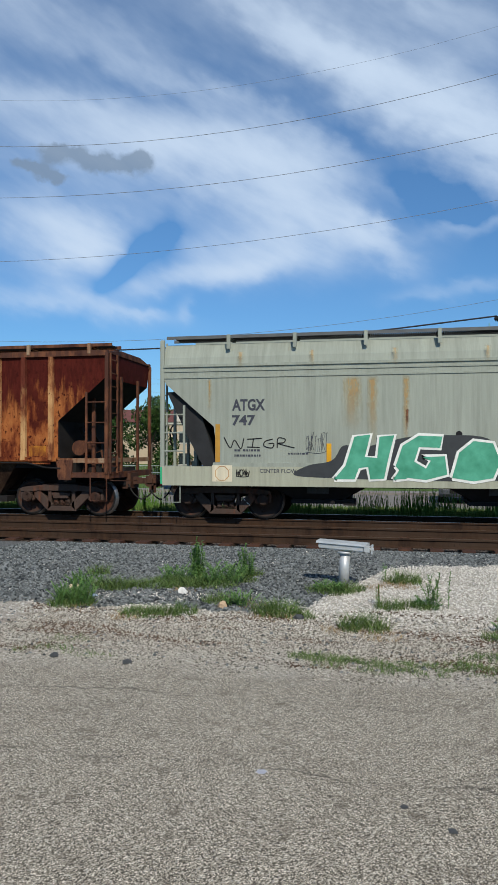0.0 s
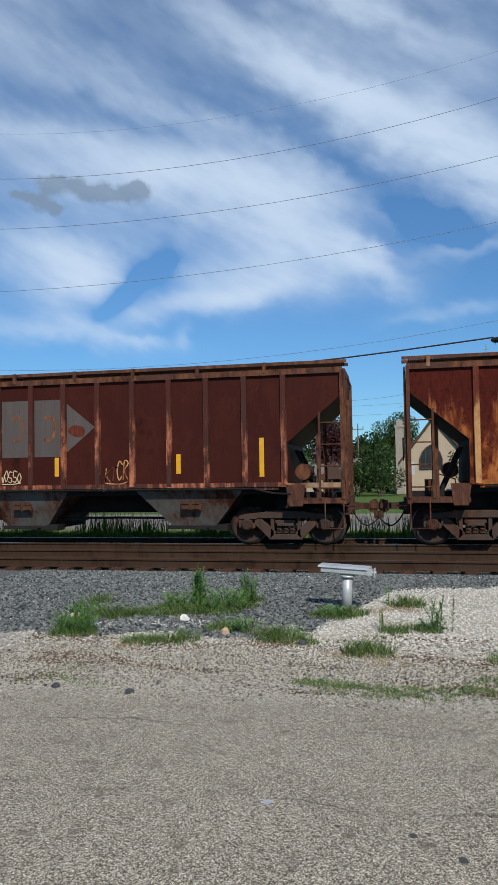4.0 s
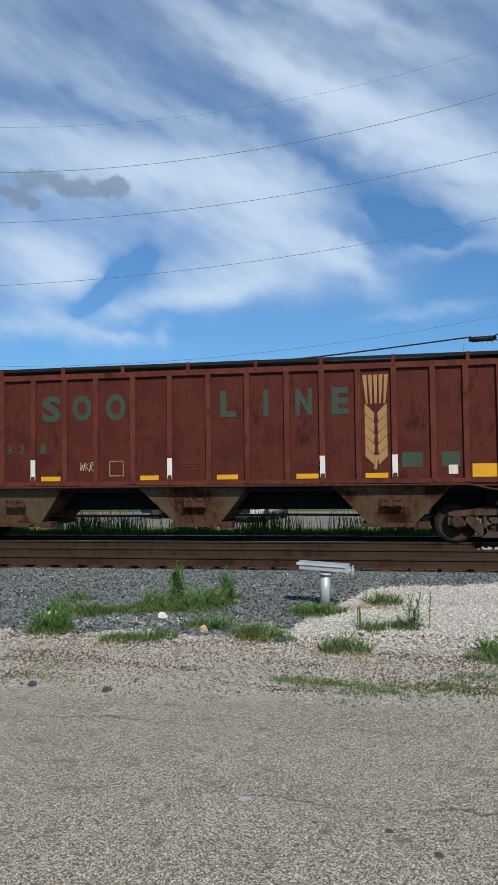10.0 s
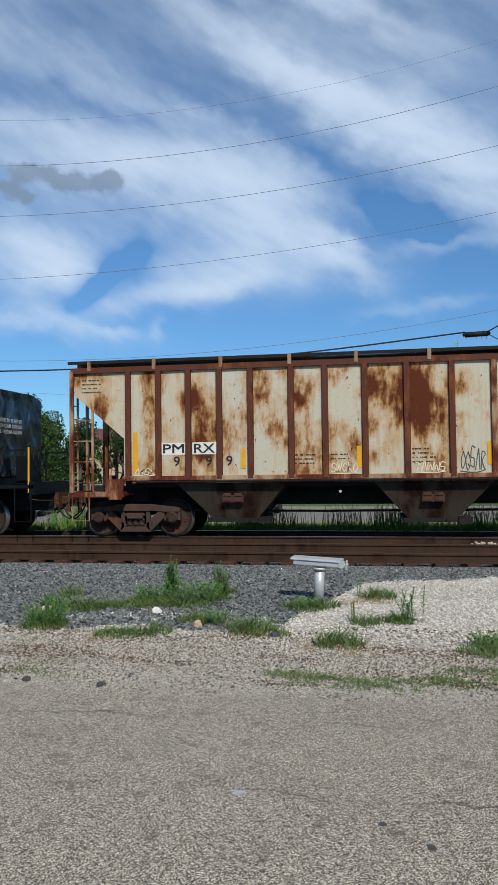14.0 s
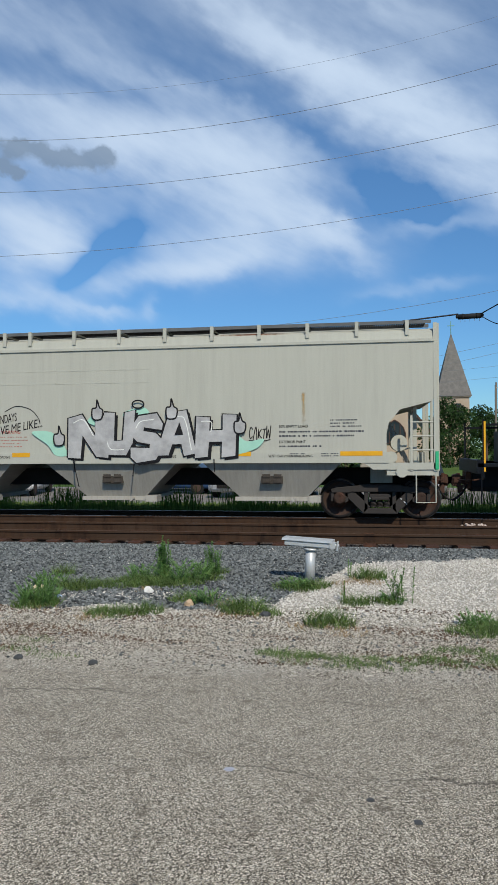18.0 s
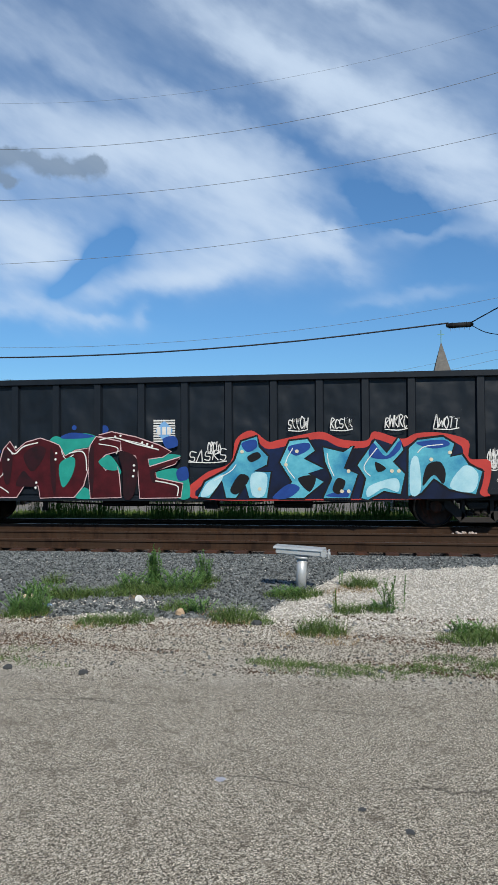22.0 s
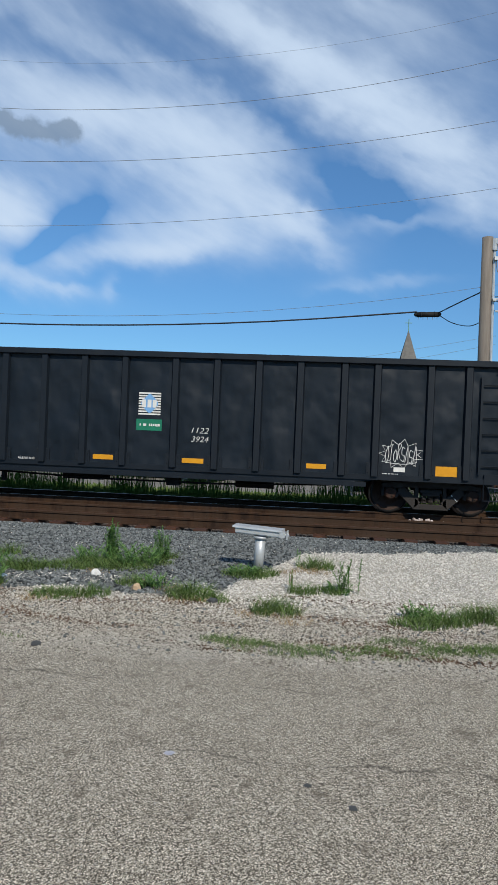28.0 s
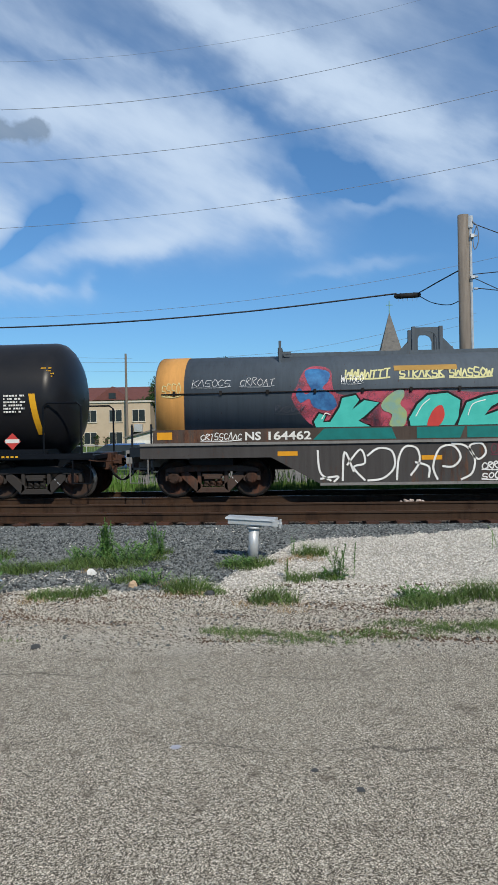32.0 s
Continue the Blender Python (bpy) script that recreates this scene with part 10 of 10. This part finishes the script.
bm = bmesh.new()
gable_wall(bm, 0.35, 6.3, 3.25, 3.2, 7.0, 0, 14)
wall = part("wall", bm, M_STUCCO, church, "tan stucco gable wall")
for s, (xa, za), (xb, zb) in ((-1, (-0.05, 2.75), (3.25, 7.05)), (1, (3.25, 7.05), (6.7, 2.7))):
    bm = bmesh.new()
    prism(bm, [(xa, za), (xb, zb), (xb, zb + 0.32), (xa, za + 0.28)], -0.35, 14.2)
    part("roof", bm, M_TRIM, church, "steep dark roof with a deep verge")
arch = [(1.95, 2.4), (3.95, 2.4), (3.95, 3.35), (3.75, 3.9), (3.4, 4.3), (2.95, 4.6), (2.5, 4.3), (2.15, 3.9), (1.95, 3.35)]
bm = bmesh.new()
prism(bm, arch, -0.12, -0.02)
win = part("window", bm, M_GLASS, church, "pointed arch window")
bm = bmesh.new()
for x in (2.45, 2.95, 3.45):
    box(bm, x - 0.04, x + 0.04, -0.16, -0.12, 2.4, 4.2)
for p, q in zip(arch, arch[1:] + arch[:1]):
    rod(bm, (p[0], -0.12, p[1]), (q[0], -0.12, q[1]), 0.07, 4)
part("window_frame", bm, M_TRIM, win)
bm = bmesh.new()
box(bm, -0.28, 0.5, -0.2, 0.6, 0, 6.4)
box(bm, -0.36, 0.58, -0.28, 0.68, 6.3, 6.55)
box(bm, -0.2, 0.42, -0.12, 0.52, 6.55, 7.05)
part("chimney", bm, plain("grey_chimney_stone", (0.34, 0.31, 0.27), scale=4, rough=0.9), church, "square stone chimney")
bm = bmesh.new()
box(bm, 8.55, 11.95, 15, 18.4, 0, 7.8)
tower = part("tower", bm, M_STUCCO, church, "square tan church tower")
bm = bmesh.new()
hull(bm, [(8.3, 14.75, 7.8), (12.2, 14.75, 7.8), (12.2, 18.65, 7.8), (8.3, 18.65, 7.8)], [(10.12, 16.6, 15.2), (10.16, 16.6, 15.2), (10.16, 16.65, 15.2), (10.12, 16.65, 15.2)])
part("spire", bm, M_SLATE, church, "tall four-sided shingled spire")
bm = bmesh.new()
rod(bm, (10.14, 16.6, 15.1), (10.14, 16.6, 16.6), 0.05, 6)
box(bm, 9.75, 10.53, 16.57, 16.63, 16.05, 16.13)
part("cross", bm, plain("green_copper", (0.2, 0.4, 0.34), scale=4), church, "green copper cross")
bm = bmesh.new()
prism(bm, [(9.8, 5.4), (11.4, 5.4), (11.4, 6.3), (11.1, 6.8), (10.6, 7.0), (10.1, 6.8), (9.8, 6.3)], 14.9, 14.98)
part("window", bm, M_GLASS, tower, "arched belfry opening")
bm = bmesh.new()
for k in range(5):
    box(bm, 9.85, 11.35, 14.86, 14.9, 5.5 + 0.28 * k, 5.6 + 0.28 * k)
part("louvre", bm, M_TRIM, tower)
bm = bmesh.new()
box(bm, 8.4, 12.1, 14.85, 18.55, 7.65, 7.85)
part("cornice", bm, M_STUCCO, church)

# the flats behind the lot
flats = tagged(new("apartment_building"), "beige two-storey building with a flat parapet and dark windows", "building")
flats.location = (0, 85, -0.45)
bm = bmesh.new()
box(bm, -28.0, -18.3, 0, 12, -0.9, 5.2)
wall = part("wall", bm, M_STUCCO2, flats, "beige brick wall")
bm = bmesh.new()
box(bm, -28.2, -18.1, -0.15, 12.1, 5.2, 5.4)
part("parapet", bm, M_PALEWALL, flats)
for x in (-25.6, -22.5, -19.7):
    for z in (0.3, 2.95):
        bm = bmesh.new()
        box(bm, x - 0.75, x + 0.75, -0.06, 0.02, z, z + 1.35)
        win = part("window", bm, M_GLASS, flats, "dark square window")
        bm = bmesh.new()
        for a, b, c, d in ((-0.8, 0.8, 1.35, 1.42), (-0.85, 0.85, -0.12, 0), (-0.8, -0.74, 0, 1.35), (0.74, 0.8, 0, 1.35), (-0.03, 0.03, 0, 1.35)):
            box(bm, x + a, x + b, -0.1, 0.0, z + c, z + d)
        part("window_frame", bm, M_PALEWALL, win)
bm = bmesh.new()
box(bm, -20.2, -19.2, -0.5, -0.02, 1.7, 2.6)
rod(bm, (-19.7, -0.52, 2.15), (-19.7, -0.5, 2.15), 0.32, 12)
part("air_conditioner", bm, M_GALV, flats, "white air conditioner on the wall")
house = tagged(new("tiled_roof_house"), "building with a maroon tiled roof behind the flats", "building")
house.location = (0, 100, -0.45)
bm = bmesh.new()
box(bm, -42, -18, 0, 10, 0, 6.2)
part("wall", bm, M_STUCCO2, house)
bm = bmesh.new()
along(bm, [(-0.5, 6.1), (10.5, 6.1), (5, 8.2)], -42.4, -17.6)
part("roof", bm, M_REDROOF, house, "long maroon tiled roof")
bm = bmesh.new()
prism(bm, [(-29.5, 6.1), (-24.0, 6.1), (-26.7, 8.0)], -0.8, 4)
gable = part("gable", bm, M_REDROOF, house, "maroon roof gable")
bm = bmesh.new()
box(bm, -27.2, -26.2, -0.86, -0.8, 6.3, 7.1)
part("window", bm, M_GLASS, gable)
bm = bmesh.new()
box(bm, -31.4, -30.5, -0.9, -0.2, 6.1, 7.4)
rod(bm, (-31.3, -0.6, 7.4), (-31.3, -0.6, 7.8), 0.2, 8)
rod(bm, (-30.7, -0.6, 7.4), (-30.7, -0.6, 7.7), 0.15, 8)
part("chimney", bm, M_PALEWALL, house)

# the garage and the bungalow
shed = tagged(new("garage"), "low cream garage with a shallow grey roof", "garage")
shed.location = (0, 57, -0.55)
bm = bmesh.new()
prism(bm, [(-14.2, 0), (-8.2, 0), (-8.2, 1.45), (-11.2, 2.15), (-14.2, 1.45)], 0, 8)
part("wall", bm, M_PALEWALL, shed, "cream painted wall")
for s in (-1, 1):
    bm = bmesh.new()
    prism(bm, [(-11.2, 2.15), (-11.2 + s * 3.25, 1.38), (-11.2 + s * 3.25, 1.5), (-11.2, 2.28)], -0.2, 8.2)
    part("roof", bm, M_SLATE, shed, "shallow grey roof")
bm = bmesh.new()
box(bm, -13.6, -9.2, -0.05, 0.0, 0, 1.2)
for k in range(4):
    box(bm, -13.6, -9.2, -0.07, -0.05, 0.28 * k + 0.02, 0.28 * k + 0.26)
part("garage_door", bm, M_WHITE, shed, "white panelled garage door")
bung = tagged(new("bungalow"), "small house with a dark shingled roof and gabled porch", "house")
bung.location = (0, 72, -0.45)
bm = bmesh.new()
box(bm, -12.5, -4.2, 0, 8, 0, 2.0)
part("wall", bm, M_STUCCO, bung)
bm = bmesh.new()
along(bm, [(-0.5, 1.9), (8.5, 1.9), (4, 3.6)], -13, -3.8)
part("roof", bm, M_SLATE, bung, "dark grey shingled roof")
bm = bmesh.new()
prism(bm, [(-7.7, 1.5), (-5.0, 1.5), (-6.35, 3.2)], -1.4, 0.5)
part("porch_gable", bm, M_TRIM, bung, "dark porch gable")
bm = bmesh.new()
for x in (-7.4, -5.3):
    box(bm, x - 0.1, x + 0.1, -1.3, -1.1, 0, 1.6)
part("porch_post", bm, M_STUCCO, bung)
bm = bmesh.new()
box(bm, -6.9, -5.8, -0.05, 0.0, 0, 1.7)
part("door", bm, M_TRIM, bung)
bm = bmesh.new()
box(bm, -9.6, -8.2, -0.05, 0.0, 0.7, 1.6)
win = part("window", bm, M_GLASS, bung)

# trees and bushes
tree("tree", -21.2, 60, 6.8, 4.6, M_LEAF2, "leafy green tree beside the beige building", 1, 0.2, 0.15, 110)
tree("tree", -17.0, 90, 8.6, 8.0, M_LEAF, "broad dark green tree behind the beige building", 2, 0.3, 0.1, 75)
tree("tree", -12.9, 82, 8.2, 7.5, M_LEAF, "dark green tree behind the garage", 3, 0.3, 0.1, 75)
tree("tree", -8.3, 80, 9.6, 6.5, M_LEAF, "tall dark green tree behind the bungalow", 4, 0.3, 0.15, 75)
tree("tree", -9.6, 62, 6.0, 4.2, M_LEAF2, "yellow-green tree in front of the bungalow", 5, 0.2, 0.12, 110)
tree("plum_tree", -6.8, 76, 7.4, 5.0, M_PURPLE, "purple-leaved plum tree behind the bungalow", 6, 0.2, 0.2, 100)
tree("tree", -3.2, 78, 6.2, 5.2, M_LEAF, "round dark green tree beside the church", 7, 0.2, 0.1, 90)
bush("bush", -1.7, 66, 5.2, 4.6, M_LEAF, "large dark green bush beside the chimney", 8, 200)
bush("bush", -3.6, 66, 3.8, 3.6, M_LEAF, "dark green bush near the church", 18, 200)
tree("tree", -0.5, 95, 9.6, 9.0, M_LEAF2, "tree rising behind the church roof", 9, 0.3, 0.3, 60)
bush("bush", 6.3, 66, 4.6, 4.0, M_LEAF, "dark green bush in front of the church wall", 10, 200)
tree("tree", 8.4, 74, 7.0, 5.5, M_LEAF, "dark tree beside the church tower", 11, 0.2, 0.1, 90)
tree("tree", 12.6, 78, 6.2, 5.5, M_LEAF, "dense green tree by the church tower", 12, 0.2, 0.08, 90)
tree("tree", 16.2, 80, 6.6, 6.5, M_LEAF, "dense green tree behind a street pole", 13, 0.2, 0.08, 80)
tree("tree", 21.0, 82, 7.4, 7.5, M_LEAF, "broad green tree farther along the street", 14, 0.2, 0.08, 70)
tree("tree", -40.5, 80, 11.0, 6.5, M_LEAF, "tall dense dark tree beyond the lot", 41, 0.3, 0.08, 70)
tree("tree", -35.5, 76, 8.6, 6.5, M_LEAF, "dense dark tree beyond the lot", 42, 0.3, 0.05, 70)
tree("tree", -33, 66, 8.0, 7.0, M_LEAF2, "broad green tree at the end of the lot", 15, 0.3, 0.1, 70)
tree("tree", -26, 62, 6.6, 5.0, M_LEAF, "dark green tree beside the lot", 16, 0.2, 0.1, 90)
for k, x in enumerate((-44, -56, 30, 42, 56)):
    tree("tree", x, 85 + 3 * (k % 2), 8.5, 9.5, M_LEAF, "broad green tree in the distance", 30 + k, 0.3, 0.05, 40)
tagged(crown("far_woods", None, [(-130 + 9 * k, 190 + 7 * (k % 3), 2.6 + (k % 4) * 0.6, 6.5) for k in range(30)], 0.7, 5, M_LEAF, 77), "line of distant woods along the horizon", "woods", kind="stuff")
for x in (-24.6, -23.4):
    bush("small_bush", x, 84, 1.7, 0.9, M_LEAF, "small clipped evergreen by the beige wall", int(-x), 220, 0.1)


# fences, poles and wires
def fence(name, x0, x1, y, h, label):
    e = tagged(new(name), label, "fence")
    e.location = (0, y, ground_height(0, y))
    x = x0
    while x <= x1:
        bm = bmesh.new()
        rod(bm, (x, 0, 0), (x, 0, h), 0.03, 6)
        part("post", bm, M_GALV, e)
        x += 2.5
    bm = bmesh.new()
    for z in (0.1, h * 0.5, h):
        rod(bm, (x0, 0, z), (x1, 0, z), 0.018, 5)
    k = 0.0
    while k < x1 - x0:
        rod(bm, (x0 + k, 0, 0.05), (x0 + k, 0, h), 0.006, 3)
        k += 0.2
    part("mesh", bm, M_GALV, e, "thin wire mesh")


fence("wire_fence", -36, -14, 52, 1.0, "low grey wire fence along the lot")
M_POLE = plain("weathered_pole_wood", (0.24, 0.21, 0.18), (0.15, 0.13, 0.11), 3, 0.9, 0, 0.4, (4, 4, 0.3))
M_WIRE = plain("grey_wire", (0.2, 0.21, 0.23), scale=3, rough=0.6)
M_CABLE = plain("dark_cable", (0.03, 0.03, 0.035), scale=3, rough=0.6)
big = tagged(new("utility_pole"), "thick weathered wooden utility pole with a metal conduit", "utility pole")
big.location = (4.83, 22.0, -0.35)
bm = bmesh.new()
rod(bm, (0.0, 0, -0.1), (-0.06, 0, 8.1), 0.185, 14, 0, 0.16)
part("shaft", bm, M_POLE, big, "weathered grey wood", True)
bm = bmesh.new()
rod(bm, (0.2, -0.06, 0), (0.13, -0.06, 7.95), 0.045, 8)
rod(bm, (0.13, -0.06, 7.7), (0.13, -0.06, 8.05), 0.09, 8)
part("conduit", bm, M_GALV, big, "bright metal conduit up the pole")
bm = bmesh.new()
box(bm, 0.12, 0.22, -0.2, 0.1, 7.4, 7.5)
box(bm, 0.12, 0.22, -0.2, 0.1, 6.2, 6.28)
for z in (7.45, 6.25, 5.9):
    rod(bm, (0.2, -0.15, z), (0.32, -0.15, z), 0.03, 6)
part("bracket", bm, M_GALV, big)
bm = bmesh.new()
tube(bm, curve_points([(0.16, -0.12, 7.9), (0.3, -0.2, 7.7), (0.34, -0.2, 7.3), (0.24, -0.15, 7.05), (0.2, -0.12, 7.4), (0.3, -0.2, 7.75)], 5), 0.015, 5)
part("cable_loop", bm, M_WIRE, big)


def wire(name, pts, r, label, steps=10):
    bm = bmesh.new()
    tube(bm, curve_points(pts, steps), r, 5)
    return tagged(part(name, bm, M_CABLE if r > 0.012 else M_WIRE), label, "wire", group="overhead wires")


def span(a, b, c, y, x0, x1, r, label):
    """A sagging wire: height over x."""
    return wire("overhead_wire", [(x, y, a * x * x + b * x + c) for x in [x0 + (x1 - x0) * k / 10 for k in range(11)]], r, label, 3)


for row in ((0.00863, 0.1427, 15.63, 0.004, "thin dark power line high overhead"), (0.00769, 0.1423, 14.0, 0.0085, "dark power line overhead"), (0.0058, 0.11925, 12.05, 0.0085, "dark power line overhead"), (0.00438, 0.1137, 9.77, 0.0075, "dark power line overhead")):
    span(*row[:3], 26, -32, 20, row[3], row[4])
span(0.0059, 0.112, 5.97, 24, -45, 9, 0.006, "thin cable running to the pole")
span(0.0041, 0.085, 5.56, 24, -45, 3.05, 0.026, "thick dark cable with a splice case")
wire("overhead_wire", [(3.7, 24, 5.82), (4.2, 23, 6.0), (4.75, 22.1, 6.2)], 0.02, "dark cable between splice case and pole")
wire("overhead_wire", [(3.72, 24, 5.8), (4.1, 23.5, 5.45), (4.5, 22.8, 5.25), (4.75, 22.1, 5.3)], 0.014, "slack loop of cable to the pole")
for z0, x1, z1 in ((7.5, 14, 4.5), (5.9, 12, 3.2), (6.0, 16, 7.5), (5.6, 14, 5.2)):
    wire("overhead_wire", [(5.05, 22, z0), ((5.05 + x1) / 2, 22, (z0 + z1) / 2 - 0.3), (x1, 22, z1)], 0.014, "cable leading away from the pole")
splice = tagged(new("splice_case"), "black tubular splice case hanging on the cable", "splice case")
splice.location = (3.4, 24, 5.78)
splice.rotation_euler = (0, radians(-2), 0)
bm = bmesh.new()
rod(bm, (-0.36, 0, 0), (0.36, 0, 0), 0.085, 12)
for s in (-1, 1):
    rod(bm, (s * 0.36, 0, 0), (s * 0.43, 0, 0.03), 0.085, 12, 0, 0.03)
    rod(bm, (s * 0.2, 0, 0), (s * 0.24, 0, 0), 0.095, 12)
part("case", bm, M_HOSE, splice, "", True)
bm = bmesh.new()
for k in range(5):
    rod(bm, (-0.3 + 0.15 * k, 0, -0.07), (-0.3 + 0.15 * k, 0, -0.17), 0.008, 4)
part("tie", bm, M_WIRE, splice)


def street_pole(x, y, h, label, arms=True, r=0.12, lamp=False):
    e = tagged(new("street_pole"), label, "utility pole")
    e.location = (x, y, ground_height(x, y))
    bm = bmesh.new()
    rod(bm, (0, 0, -0.1), (0, 0, h), r, 8, 0, r * 0.75)
    part("shaft", bm, M_POLE, e)
    bm = bmesh.new()
    if arms:
        box(bm, -0.6, 0.6, -0.05, 0.05, h - 0.6, h - 0.52)
        for a in (-0.5, 0, 0.5):
            rod(bm, (a, 0, h - 0.48), (a, 0, h - 0.3), 0.05, 6)
        part("cross_arm", bm, M_POLE, e)
    elif lamp:
        tube(bm, [(0, 0, h - 0.2), (0.6, 0, h - 0.1), (1.2, 0, h - 0.15)], 0.04, 6)
        box(bm, 1.1, 1.6, -0.12, 0.12, h - 0.25, h - 0.14)
        part("lamp_arm", bm, M_GALV, e)
    else:
        bm.free()
    return e


street_pole(-20.9, 84, 10.9, "slim wooden utility pole before the beige building", False, 0.17)
street_pole(-3.85, 71, 6.9, "distant wooden utility pole with a cross arm", True, 0.07)
street_pole(14.7, 84, 9.2, "distant slim street pole beside trees", False)
street_pole(10.45, 60, 7.0, "street lamp on a slim grey pole", False, 0.09, True)
street_pole(13.2, 66, 9.0, "distant utility pole with a cross arm")
for a, b, y, x0, x1 in ((0.172, 7.83, 60, -8, 14), (0.19, 6.9, 60, 0, 14), (0.06, 8.6, 75, -30, 16), (0.05, 7.6, 75, -30, 16), (0.03, 9.6, 84, -45, -20)):
    wire("overhead_wire", [(x, y, b + a * x * (1 if x > 0 else 0.4) + 0.004 * x * x * 0.3) for x in [x0 + (x1 - x0) * k / 6 for k in range(7)]], 0.011, "distant thin utility wire", 3)
sign = tagged(new("street_sign"), "blank white sign on a thin metal post", "street sign")
sign.location = (0.95, 64, -0.5)
bm = bmesh.new()
rod(bm, (0, 0, 0), (0, 0, 2.6), 0.04, 6)
part("post", bm, M_GALV, sign)
bm = bmesh.new()
box(bm, -0.35, 0.35, -0.05, -0.03, 1.9, 3.0)
part("panel", bm, M_GALV, sign, "pale back of a sign panel")



# ---- the train's motion ----
# seconds and metres run
RUN = [
    (0.0, -3.20), (0.5, -0.22), (1.0, 2.72), (1.5, 5.64), (2.0, 8.64), (2.5, 11.64),
    (3.0, 14.62), (3.5, 17.62), (5.5, 29.55), (6.0, 32.51), (6.5, 35.32), (7.0, 38.27),
    (7.5, 41.30), (8.0, 44.33), (8.5, 47.31), (9.0, 50.29), (9.5, 53.27), (10.0, 56.25),
    (10.5, 59.24), (11.0, 62.22), (11.5, 65.15), (12.0, 68.13), (12.5, 71.12), (13.0, 74.09),
    (13.5, 77.06), (14.0, 80.02), (14.5, 82.98), (16.5, 94.79), (17.0, 97.74), (17.5, 100.69),
    (18.0, 103.57), (18.5, 106.53), (19.0, 109.47), (19.5, 112.39), (20.0, 115.31), (20.5, 118.24),
    (21.0, 121.17), (21.5, 124.11), (22.0, 127.05), (22.5, 129.95), (23.0, 132.89), (23.5, 135.77),
    (24.0, 138.70), (24.5, 141.62), (26.5, 153.33), (27.0, 156.26), (27.5, 159.14), (28.0, 162.07),
    (28.5, 165.01), (29.0, 167.97), (29.5, 170.87), (30.0, 173.80), (30.5, 176.70), (31.0, 179.58),
    (31.5, 182.43), (32.0, 185.28),
]


def motions():
    for car, at in CARS:
        walk(car, [(t, pose(at + s, TRACK_Y, RAIL_TOP)) for t, s in RUN])
    ts, ss = [r[0] for r in RUN], [r[1] for r in RUN]
    for w in WHEELSETS:
        x, z = w.location.x, w.location.z
        rows = []
        for k in range(321):
            t = k / 10
            rows.append((t, pose(x, 0, z, 0, math.degrees(float(np.interp(t, ts, ss)) / WHEEL_R), 0)))
        walk(w, rows)


motions()
